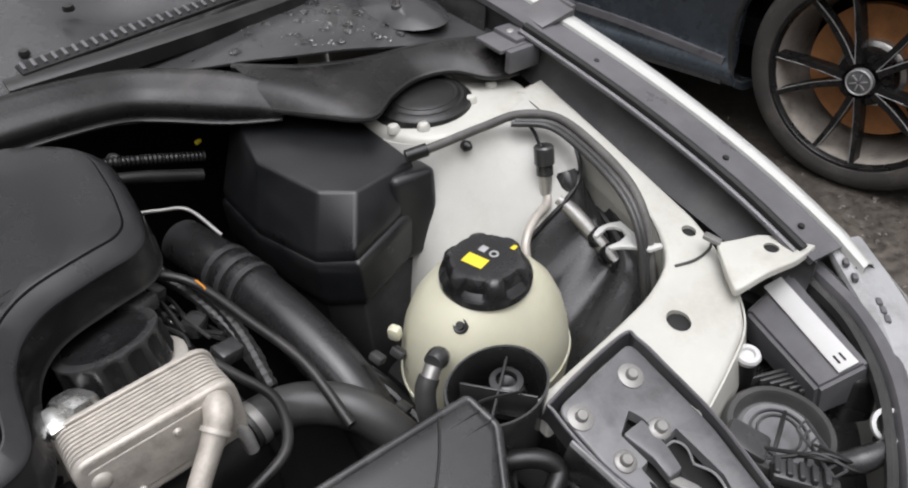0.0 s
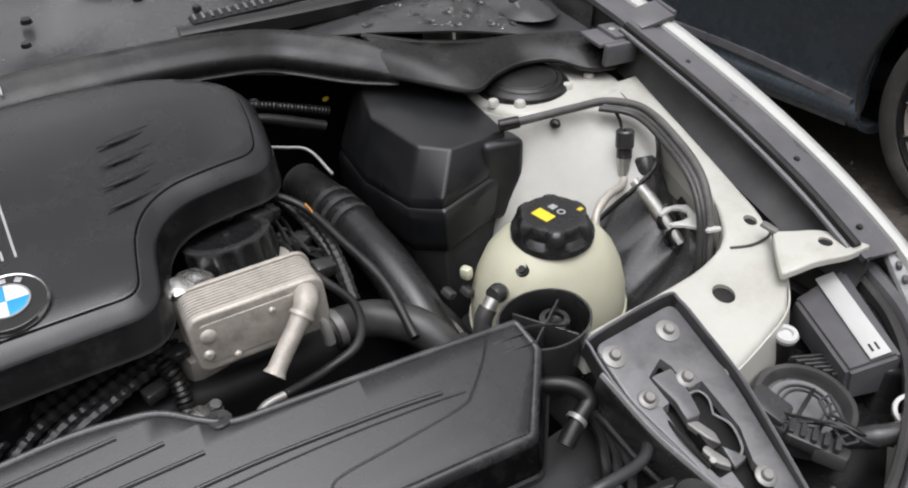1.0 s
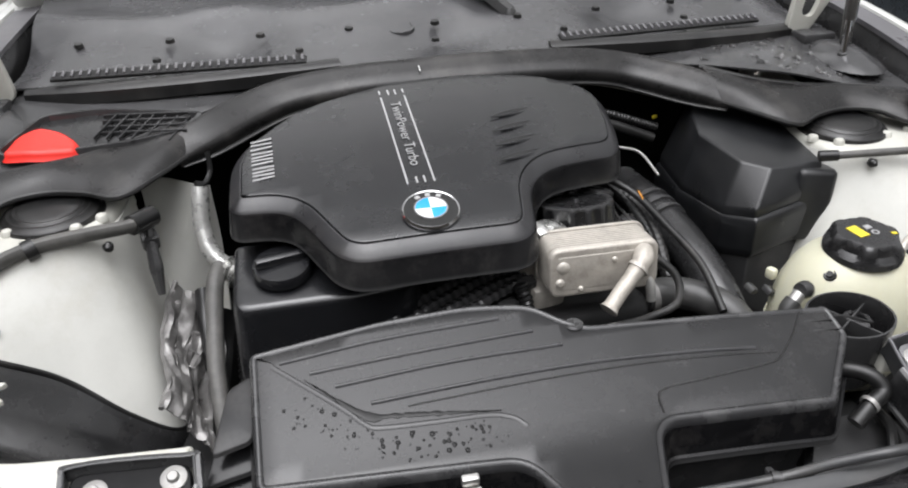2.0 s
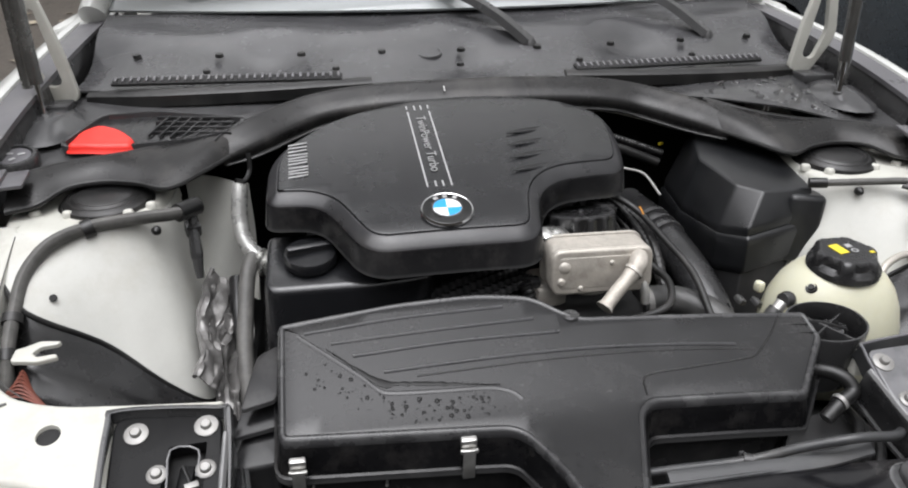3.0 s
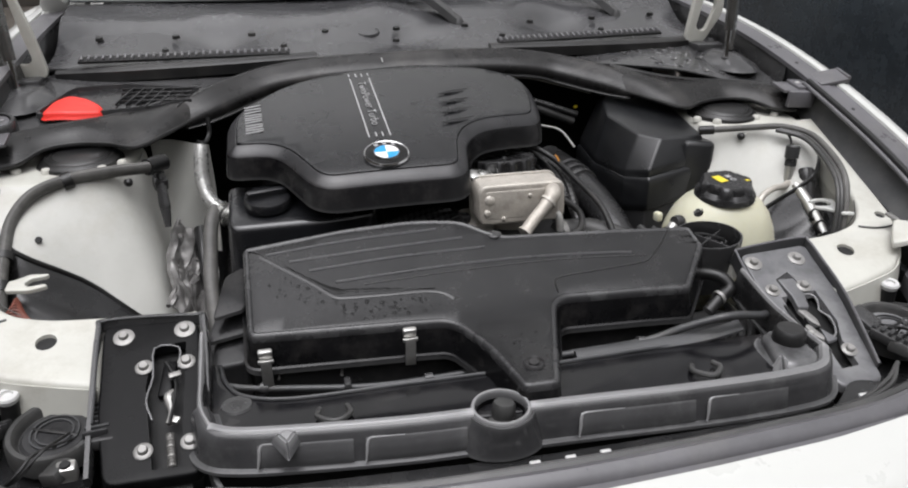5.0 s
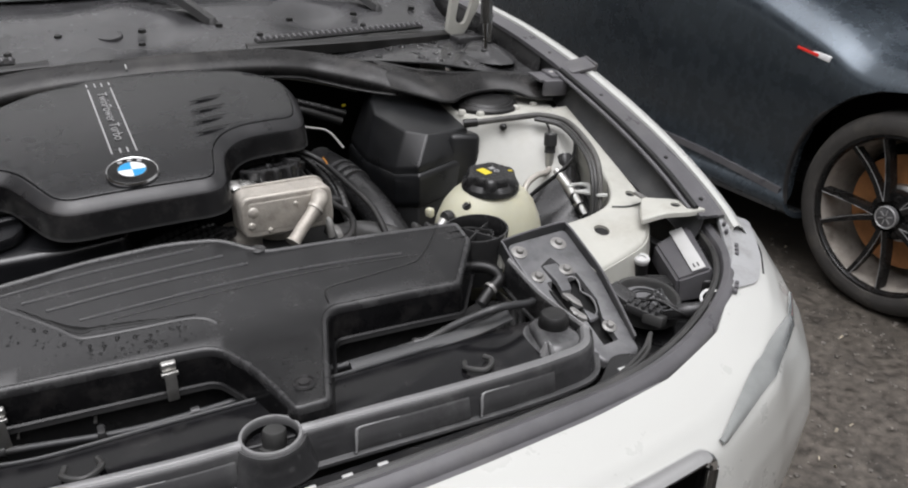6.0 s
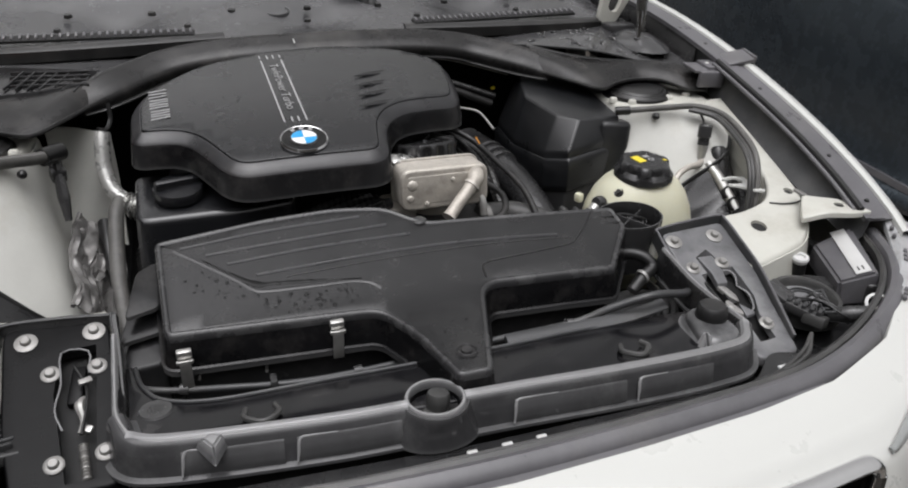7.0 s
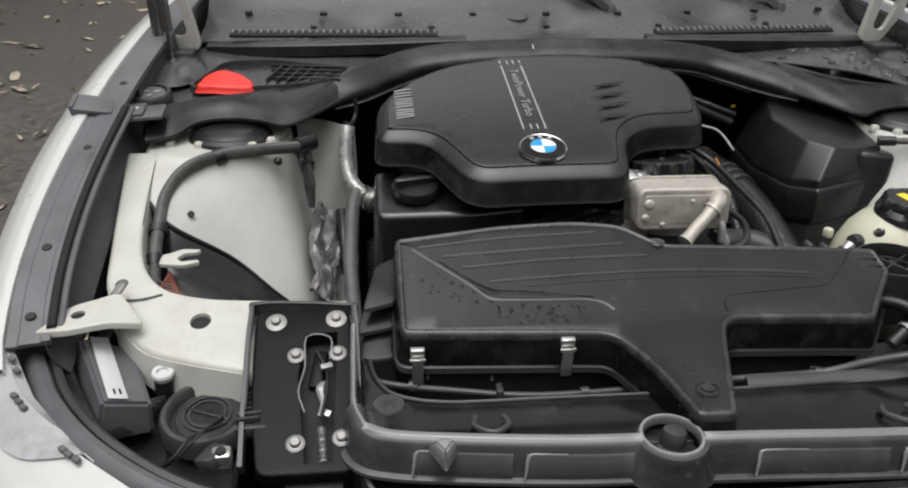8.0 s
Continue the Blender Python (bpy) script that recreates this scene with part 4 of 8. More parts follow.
COVER_TILT = math.atan(0.25)
cover = thing("engine_cover", (-0.06, 0.59, 0.75), "black moulded plastic engine cover with a round badge", "engine cover")
outline = [(-0.337, 0.524, 0.02), (-0.262, 0.514, 0.05), (-0.206, 0.404, 0.035), (0.022, 0.406, 0.035), (0.045, 0.53, 0.055), (0.19, 0.57, 0.035), (0.206, 0.64, 0.02), (0.214, 0.728, 0.05), (0.14, 0.77, 0.05), (0.0, 0.786, 0.05), (-0.12, 0.772, 0.05), (-0.25, 0.724, 0.05), (-0.337, 0.64, 0.05)]
edge = dense(fillet(outline, 0.02, 12))
# the wall is darker than the top panel: painted shade
part("shell", walls(edge, [(-0.010, -0.050), (-0.002, -0.052), (0.004, -0.048), (0.0035, -0.043), (0.0, -0.0165), (-0.0015, -0.0140)], cover_z), COATED, cover, sharp=26)
# the satin band round the edge, lighter to paint its highlight, and the panel inside its groove
part("edge_band", walls(edge, [(-0.0013, -0.0150), (-0.0016, -0.0138), (-0.0042, -0.0108), (-0.0150, -0.0022), (-0.0165, -0.0020), (-0.0178, -0.0048)], cover_z), BAND, cover, "satin band round the edge, highlight in its colour", sharp=26)
inset = offset(ccw(edge), -0.0178)
part("top_panel", slab(inset, 0.008, 0.0016, 0.0, cover_z, 0.025, 2), COVER, cover, sharp=26)
# the lower shelf with the oil filler
shelf_out = [(-0.342, 0.435, 0.02), (-0.20, 0.436, 0.01), (-0.12, 0.446, 0.02), (-0.10, 0.52), (-0.20, 0.56), (-0.342, 0.56)]
part("filler_shelf", slab(fillet(shelf_out, 0.012), 0.12, 0.008, 0.006, plane(0.72, 0, 0.19), 0.04), COVER, cover)
filler = part("oil_filler_cap", lathe([(0.001, 0.0), (0.032, 0.0), (0.036, 0.004), (0.036, 0.014), (0.034, 0.018), (0.001, 0.019)], 36, pose(-0.281, 0.49, 0.813, 10, 0, 0)), COVER, cover, "round black oil filler cap with a grip bar")
part("grip", box((0.064, 0.013, 0.012), pose(-0.281, 0.489, 0.836, 10, 0, 14), 0.004), COVER, filler)
# gills: a near-black sliver on the surface paints each slot's shade
for i in range(4):
    y = 0.553 + 0.033 * i
    x = 0.036 + 0.0047 * i
    g = slab(fillet([(x - 0.031, y - 0.010, 0.001), (x, y - 0.0045, 0.02), (x + 0.031, y + 0.010, 0.001), (x - 0.004, y + 0.004, 0.02)], 0.002), 0.004, 0.0003, 0, lambda a, b: cover_z(a, b) + 0.0004, 0.02)
    gill = part("gill", g, DEEP, cover, "slanted gill slot")
    part("gill_ridge", tube([(x + d, y - 0.0055 + 0.33 * d - e, cover_z(x + d, y - 0.005) + 0.0004) for d, e in ((-0.03, 0.0), (-0.015, 0.0016), (0.0, 0.002), (0.015, 0.0016), (0.03, 0.0))], [0.0006, 0.0018, 0.0026, 0.0018, 0.0006], 8, 4), COVER, gill)
# badge
bx, by = -0.097, 0.457
bm_pose = pose(bx, by, cover_z(bx, by) + 0.001, math.degrees(COVER_TILT), 0, 0)
badge = part("badge", lathe([(0.001, 0.0), (0.0345, 0.0), (0.0355, 0.003), (0.034, 0.0055), (0.0325, 0.0045), (0.001, 0.0045)], 48, bm_pose), CHROME, cover, "round enamel badge, blue and white")
part("outer_ring", lathe([(0.0195, 0.004), (0.0325, 0.004), (0.0325, 0.0054), (0.0195, 0.0054)], 48, bm_pose), BLACK, badge)
for q in range(4):
    pts = [(0, 0)] + [(0.0185 * math.cos(a), 0.0185 * math.sin(a)) for a in (math.pi / 2 * (q + k / 10) for k in range(11))]
    b = slab(pts, 0.003, 0.0002)
    b.transform(bm_pose @ Matrix.Translation((0, 0, 0.0068)))
    part("quadrant", b, BLUE if q in (1, 3) else BRIGHT, badge)
part("inner_ring", lathe([(0.0185, 0.004), (0.0202, 0.004), (0.0202, 0.0072), (0.0185, 0.0072)], 48, bm_pose), CHROME, badge)
for a in (60, 90, 120):
    part("mark", box((0.006, 0.0055, 0.001), bm_pose @ pose(0.026 * math.cos(radians(a)), 0.026 * math.sin(radians(a)), 0.0058, 0, 0, a - 90), 0.0003), SILVER, badge)


def on_cover(pts, w, name):
    """A thin printed line over the cover."""
    b = sweep([(-w / 2, 0), (w / 2, 0), (w / 2, 0.0006), (-w / 2, 0.0006)], [(x, y, cover_z(x, y)) for x, y in pts], n=3)
    part(name, b, SILVER, cover)


def lane(k):
    """A line at the share k of the stripe's width."""
    return lambda y: -0.1235 + 0.034 * k + (0.735 - y) * 0.036


for k in (0.0, 1.0):
    f = lane(k)
    on_cover([(f(y), y) for y in (0.735, 0.68, 0.62, 0.57, 0.515)], 0.0022, "stripe")
for k in (0.36, 0.66):
    f = lane(k)
    on_cover([(f(y), y) for y in (0.735, 0.728, 0.72)], 0.0022, "stripe")
    on_cover([(f(y), y) for y in (0.528, 0.522, 0.515)], 0.0022, "stripe")
f = lane(0.5)
m = Matrix.Translation((f(0.624), 0.624, cover_z(f(0.624), 0.624) + 0.0012)) @ Matrix.Rotation(COVER_TILT, 4, "X") @ Matrix.Rotation(radians(-87.9), 4, "Z")
part("lettering", lettering("TwinPower Turbo", 0.0205, m, 0.0002), DULL, cover, "silver lettering along the stripe")
for y, strokes in ((0.640, (-0.010, -0.001, 0.008)), (0.609, (-0.011, -0.0035, 0.0035, 0.011)), (0.577, (-0.011, -0.0035, 0.0035, 0.011))):
    for k, d in enumerate(strokes):
        x = -0.2925 + 0.03 * (0.609 - y)
        part("mark", box((0.028, 0.0036, 0.0010), pose(x, y + d, cover_z(x, y + d) + 0.0008, math.degrees(COVER_TILT), -6, (4, -4)[k % 2]), 0.0003), DULL, cover, "plain silver bar")

# ---- air filter housing across the front ----
def lid_z(x, y):
    # two slopes that meet in a soft bend
    k = 0.010 * math.log(1 + math.exp(min(40.0, (y - 0.165) / 0.010)))
    return 0.760 + 0.35 * k + 0.05 * (y - 0.165) - 0.02 * max(0, x - 0.2)


air = thing("air_filter_housing", (0, 0.2, 0.64), "black plastic air filter housing with a pointed snout", "air filter housing")
lid_out = [(-0.314, 0.174, 0.012), (-0.10, 0.163, 0.03), (-0.062, 0.16, 0.03), (-0.034, 0.105, 0.03), (-0.013, 0.014, 0.008), (0.029, 0.013, 0.008), (0.060, 0.11, 0.02), (0.082, 0.178, 0.02), (0.27, 0.170, 0.006), (0.326, 0.242, 0.006), (0.322, 0.279, 0.008), (0.04, 0.296, 0.02), (0.02, 0.307, 0.02), (-0.012, 0.331, 0.03), (-0.08, 0.340, 0.03), (-0.18, 0.335, 0.02), (-0.316, 0.317, 0.008)]
lid_edge = dense(fillet(lid_out, 0.01, 6), 0.008)
part("lid", slab(offset(ccw(lid_edge), -0.0075), 0.006, 0.001, 0.0, lid_z, 0.02, 2), LID, air)
# paler than the lid, so that the rim's sky highlight is painted in
part("lid_rim", walls(lid_edge, [(0.0002, -0.0085), (0.0004, -0.0048), (-0.0008, -0.0012), (-0.0030, 0.0012), (-0.0052, 0.0014), (-0.0075, -0.0002), (-0.0080, -0.0016)], lid_z), RIMMED, air, "raised lid rim, edge highlight in its colour", sharp=60)
# darker than the lid's top, to paint the wall's shade
part("lid_wall", walls(lid_edge, [(0.0, -0.0078), (0.0030, -0.0290), (0.0050, -0.0400), (0.0078, -0.0410), (0.0082, -0.0430), (0.0080, -0.0480), (0.0, -0.0490)], lid_z), COATED, air, sharp=30)
base_out = [(-0.308, 0.182, 0.01), (-0.06, 0.172, 0.02), (0.0, 0.172), (0.08, 0.19, 0.01), (0.262, 0.184, 0.01), (0.31, 0.245), (0.30, 0.27), (-0.308, 0.30)]
part("base", slab(fillet(base_out, 0.012), 0.11, 0.005, -0.01, lambda x, y: lid_z(x, max(y, 0.165)) - 0.036, 0.05), COATED, air)
RIB = [(-0.0026, -0.001), (-0.0018, 0.0010), (-0.0006, 0.0019), (0.0006, 0.0019), (0.0018, 0.0010), (0.0026, -0.001)]
# the ribs' highlight is painted by their lighter plastic
for pts in ([(-0.286, 0.3015), (-0.176, 0.313), (-0.05, 0.318)], [(-0.256, 0.286), (-0.141, 0.293), (-0.017, 0.298)], [(-0.232, 0.268), (-0.114, 0.276), (0.010, 0.2775)], [(-0.199, 0.245), (-0.075, 0.251), (0.041, 0.2525), (0.15, 0.247), (0.215, 0.241)]):
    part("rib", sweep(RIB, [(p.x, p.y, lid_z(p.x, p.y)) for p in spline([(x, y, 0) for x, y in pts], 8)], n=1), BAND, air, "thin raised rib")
crease = [(-0.163, 0.236), (-0.02, 0.242), (0.10, 0.242), (0.20, 0.236), (0.235, 0.233)]
part("seam", tube([(p.x, p.y, lid_z(p.x, p.y)) for p in spline([(x, y, 0) for x, y in crease], 6)], 0.0010, 6, 1), RUBBER, air)
# the step below the ribbed panel
STEP = [(-0.293, 0.300), (-0.246, 0.261), (-0.223, 0.241), (-0.206, 0.2245), (-0.19, 0.2195), (-0.134, 0.217), (-0.085, 0.2155), (-0.062, 0.209), (-0.05, 0.198)]
part("step", sweep([(0.0040, -0.001), (0.0016, 0.0012), (-0.0002, 0.0014), (-0.0014, 0.0006), (-0.0020, -0.001)], [(p.x, p.y, lid_z(p.x, p.y)) for p in spline([(x, y, 0) for x, y in STEP], 6)], n=1), LID, air)
groove = [(0.088, 0.188), (0.090, 0.205), (0.102, 0.213), (0.153, 0.2165), (0.222, 0.222), (0.240, 0.230), (0.266, 0.253), (0.290, 0.281)]
part("seam", tube([(x, y, lid_z(x, y)) for x, y in groove], 0.0013, 6, 5), RUBBER, air)
for x, y in ((0.300, 0.262), (0.306, 0.250)):
    part("slit", box((0.034, 0.0016, 0.002), pose(x, y, lid_z(x, y), 20, 0, -6), 0.0005), RUBBER, air)
part("lid_tab", disc(0.030, 0.300, lid_z(0.03, 0.30) - 0.006, 0.011, 0.006), PLASTIC, air)
snz = lid_z(0.011, 0.05)
screw = part("snout_screw", lathe([(0.001, 0.004), (0.006, 0.004), (0.007, 0.002), (0.010, 0.002), (0.0115, 0.004), (0.0125, 0.003), (0.013, 0.0), (0.001, 0.0)], 24, pose(0.011, 0.053, snz + 0.0)), GLOSSY, air, "round black screw head")
for x, y, z in ((-0.295, 0.158, 0.745), (-0.118, 0.156, 0.752)):
    c = box((0.017, 0.008, 0.012), pose(x, y, z + 0.004, 10, 0, 0), 0.002)
    box((0.013, 0.003, 0.042), pose(x, y - 0.004, z - 0.022, 8, 0, 0), 0.001, 2, c)
    box((0.019, 0.004, 0.005), pose(x, y - 0.005, z - 0.004, 8, 0, 0), 0.001, 2, c)
    part("spring_clip", c, STEEL, air, "bright steel spring clip")
for i in range(4):
    k = 0.011 * i
    o = fillet([(-0.392 + k, 0.205 + k), (-0.318, 0.215 + k), (-0.316, 0.318), (-0.352 + k * 0.3, 0.305)], 0.008)
    part("louvre", slab(o, 0.005, 0.0018, 0, lambda x, y, i=i: 0.655 + 0.024 * i + 0.40 * (y - 0.15), 0.04), COATED, air)
part("inlet_box", slab(fillet([(-0.372, 0.20), (-0.318, 0.205), (-0.318, 0.30), (-0.345, 0.295)], 0.01), 0.08, 0.004, 0, plane(0.63, 0, 0.4), 0.05), COATED, air)

# ---- covers and tank on the white side wall ----
def tall_box():
    b = thing("side_cover_box", (0.41, 0.6, 0.6), "tall faceted black plastic cover box", "cover box")
    top = [(0.372, 0.75, 0.892), (0.486, 0.75, 0.886), (0.487, 0.550, 0.852), (0.401, 0.541, 0.855), (0.370, 0.570, 0.857), (0.348, 0.66, 0.870)]
    low = [(0.332, 0.75, 0.80), (0.493, 0.75, 0.84), (0.490, 0.545, 0.815), (0.367, 0.508, 0.808), (0.341, 0.552, 0.797), (0.328, 0.66, 0.79)]
    mx, my = sum(p[0] for p in low) / 6, sum(p[1] for p in low) / 6

    def ring(k, dz):
        return [(mx + (x - mx) * k, my + (y - my) * k, z + dz) for x, y, z in low]

    def rounded(bm, r):
        bmesh.ops.recalc_face_normals(bm, faces=bm.faces)
        bmesh.ops.bevel(bm, geom=bm.edges[:], offset=r, segments=3, affect="EDGES", profile=0.5)
        return bm

    bm = bmesh.new()
    skin(bm, [ring(0.985, -0.02), ring(1.0, 0.0), top])
    part("body", rounded(bm, 0.004), BOXY, b)
    collar = bmesh.new()
    skin(collar, [ring(1.0, -0.075), ring(1.05, -0.062), ring(1.055, -0.022), ring(1.03, -0.013), ring(0.98, -0.011)])
    part("collar", rounded(collar, 0.003), BOXY, b)
    part("corner_post", box((0.060, 0.062, 0.110), pose(0.473, 0.560, 0.789, -4, 5, -6), 0.010, 3), BOXY, b)
    skirt = bmesh.new()
    skin(skirt, [[(x, y, 0.60) for x, y, z in ring(0.97, 0)], ring(0.97, -0.07)])
    rounded(skirt, 0.003)
    part("lower_skirt", skirt, COATED, b)
    return b


tall_box()


def expansion_tank():
    t = thing("expansion_tank", (0.43, 0.365, 0.62), "cream plastic coolant expansion tank", "expansion tank")

    def squash(bm):
        for v in bm.verts:
            d = v.co.y - 0.380
            v.co.y = 0.380 + d * (0.74 if d < 0 else 1.0)
        return bm

    prof = [(0.001, 0.0), (0.07, 0.0), (0.088, 0.012), (0.096, 0.04), (0.098, 0.07), (0.096, 0.1), (0.089, 0.13), (0.078, 0.155), (0.064, 0.173), (0.050, 0.184), (0.043, 0.188), (0.001, 0.190)]
    part("body", squash(lathe(prof, 48, pose(0.437, 0.380, 0.62))), CREAM, t)
    part("mould_seam", squash(lathe([(0.0965, 0.066), (0.1, 0.067), (0.1, 0.071), (0.0965, 0.072)], 48, pose(0.437, 0.380, 0.62))), CREAM, t)
    plug = part("vent_plug", lathe([(0.001, 0.006), (0.004, 0.006), (0.0045, 0.0035), (0.007, 0.004), (0.0085, 0.002), (0.0085, -0.008), (0.001, -0.008)], 20, Matrix.Translation((0.382, 0.357, 0.788)) @ Vector((-0.58, -0.32, 0.75)).to_track_quat("Z", "Y").to_matrix().to_4x4()), RUBBER, t, "small black vent plug")
    capm = pose(0.436, 0.378, 0.801, 4, 0, 0)

    def star(r, z, lobe):
        return [capm @ Vector((q * math.cos(a), q * math.sin(a), z)) for q, a in ((r + lobe * max(0.0, math.cos(6 * a)) ** 0.6, a) for a in (2 * math.pi * j / 96 for j in range(96)))]

    bm = bmesh.new()
    skin(bm, [star(0.045, 0.0, 0), star(0.0475, 0.003, 0), star(0.0475, 0.011, 0), star(0.045, 0.014, 0.0015), star(0.040, 0.018, 0.005), star(0.038, 0.027, 0.005), star(0.035, 0.031, 0.004), star(0.03, 0.032, 0.002)])
    cap = part("cap", bm, PLASTIC, t, "ribbed black screw cap with yellow marks")
    part("mark", box((0.015, 0.024, 0.0008), capm @ pose(-0.012, 0.002, 0.0326, 0, 0, 12), 0.0002), YELLOW, cap, "yellow printed panel")
    part("mark", box((0.008, 0.005, 0.0008), capm @ pose(0.03, -0.010, 0.0318, 0, 8, 12), 0.0002), YELLOW, cap)
    part("mark", box((0.009, 0.008, 0.0008), capm @ pose(0.006, 0.009, 0.0326, 0, 0, 12), 0.0002), SILVER, cap)
    part("mark", lathe([(0.003, 0), (0.005, 0), (0.005, 0.0008), (0.003, 0.0008)], 16, capm @ pose(0.008, -0.004, 0.0322)), SILVER, cap)
    part("plug", lathe([(0.001, 0.0), (0.010, 0.0), (0.010, 0.006), (0.006, 0.007), (0.005, 0.003), (0.001, 0.003)], 20, pose(0.385, 0.362, 0.782, 18, -32, 0)), PLASTIC, t)
    part("connector", tube([(0.352, 0.352, 0.772), (0.343, 0.347, 0.780), (0.334, 0.344, 0.781)], [0.008, 0.0115, 0.010], 14), PLASTIC, t)
    part("connector_collar", tube([(0.335, 0.345, 0.777), (0.326, 0.342, 0.768)], 0.0085, 12, 2), STEEL, t)
    part("side_lug", box((0.012, 0.014, 0.016), pose(0.348, 0.425, 0.758, 0, 0, 20), 0.004), CREAM, t)
    return t


expansion_tank()


def funnel_bracket():
    b = thing("hose_bracket", (0.36, 0.285, 0.66), "black plastic cup bracket with cross ribs", "bracket")
    m = pose(0.355, 0.285, 0.705, 6, 0, 0)

    def oval(r, z, k=0.0):
        return [m @ Vector((r * 1.05 * math.cos(a), r * 0.82 * math.sin(a) + (0.004 if math.sin(a) > 0 else 0), z)) for a in (2 * math.pi * j / 44 for j in range(44))]

    bm = bmesh.new()
    skin(bm, [oval(0.030, 0.0), oval(0.046, 0.0), oval(0.049, 0.078), oval(0.0485, 0.0815), oval(0.046, 0.0815), oval(0.0435, 0.02), oval(0.030, 0.018)], caps=(True, True))
    part("cup", bm, PLASTIC, b)
    for a, l in ((35, 0.08), (125, 0.072)):
        part("rib", box((l, 0.0025, 0.035), m @ pose(0, 0, 0.058, 0, 0, a), 0.001), PLASTIC, b)
    part("boss", lathe([(0.001, 0), (0.018, 0), (0.016, 0.036), (0.010, 0.038), (0.009, 0.032), (0.001, 0.03)], 20, m @ pose(0.018, 0.008, 0.03)), PLASTIC, b)
    part("wire_stay", tube([(0.318, 0.30, 0.70), (0.317, 0.285, 0.76), (0.325, 0.268, 0.795), (0.36, 0.255, 0.79), (0.372, 0.262, 0.778), (0.374, 0.25, 0.74)], 0.0016, 6, 6), RUBBER, b)


funnel_bracket()

# ---- oil cooler and filter ----
def oil_cooler():
    c = thing("oil_cooler", (0.1, 0.44, 0.73), "weathered aluminium oil cooler with stacked plates", "oil cooler")
    m = pose(0.103, 0.424, 0.813, -5, 0, -1)
    rect = fillet([(-0.069, -0.032, 0.016), (0.069, -0.032, 0.016), (0.069, 0.032, 0.016), (-0.069, 0.032, 0.016)], 0.016, 6)
    lay = m @ Matrix.Rotation(radians(90), 4, "X")
    face = slab(rect, 0.006, 0.005, segs=5)
    face.transform(lay @ Matrix.Translation((0, 0, 0.026)))
    front = part("face_plate", face, ALU, c, "smooth stained front plate")
    inner = slab(offset(ccw(rect), -0.010), 0.003, 0.0014)
    inner.transform(lay @ Matrix.Translation((0, 0, 0.0266)))
    part("raised_field", inner, ALU, front)
    for i in range(17):
        p = slab(offset(ccw(rect), -0.0018 if i % 2 else 0.0), 0.0022, 0.0008)
        p.transform(lay @ Matrix.Translation((0, 0, 0.0196 - 0.0027 * i)))
        part("plate", p, ALU, c)
    back = slab(offset(ccw(rect), 0.003), 0.005, 0.0015)
    back.transform(lay @ Matrix.Translation((0, 0, -0.0268)))
    part("back_flange", back, ALU, c, "bright back flange")
    for x, y, r in ((-0.052, 0.008, 0.0085), (-0.056, -0.012, 0.006), (-0.03, -0.022, 0.004), (0.012, 0.012, 0.004)):
        d = lathe([(0.001, 0.0032), (r * 0.55, 0.0030), (r * 0.8, 0.0016), (r, 0.0), (0.001, 0.0)], 20, lay @ Matrix.Translation((x, y, 0.0264)))
        part("dimple", d, ALU, front)
    part("outlet_pipe", tube([(0.152, 0.408, 0.831), (0.150, 0.396, 0.831), (0.146, 0.388, 0.827), (0.139, 0.383, 0.820), (0.128, 0.377, 0.811), (0.113, 0.369, 0.799), (0.099, 0.361, 0.787), (0.094, 0.358, 0.783)], [0.0125, 0.0125, 0.0125, 0.0115, 0.0098, 0.0096, 0.0096, 0.0120], 16), ALU, c, "angled aluminium outlet pipe")
    part("pipe_collar", lathe([(0.0100, -0.002), (0.0132, -0.002), (0.0132, 0.002), (0.0100, 0.002)], 22, look((0.139, 0.383, 0.820), (0.128, 0.377, 0.811))), ALU, c)
    part("side_nozzle", tube([(0.160, 0.402, 0.798), (0.163, 0.396, 0.784), (0.164, 0.392, 0.765)], [0.006, 0.0065, 0.006], 12, 4), STEEL, c, "short bright nozzle")
    part("foot", box((0.05, 0.06, 0.06), pose(0.045, 0.475, 0.745, 10, 0, 10), 0.012), ALU, c)
    return c


oil_cooler()


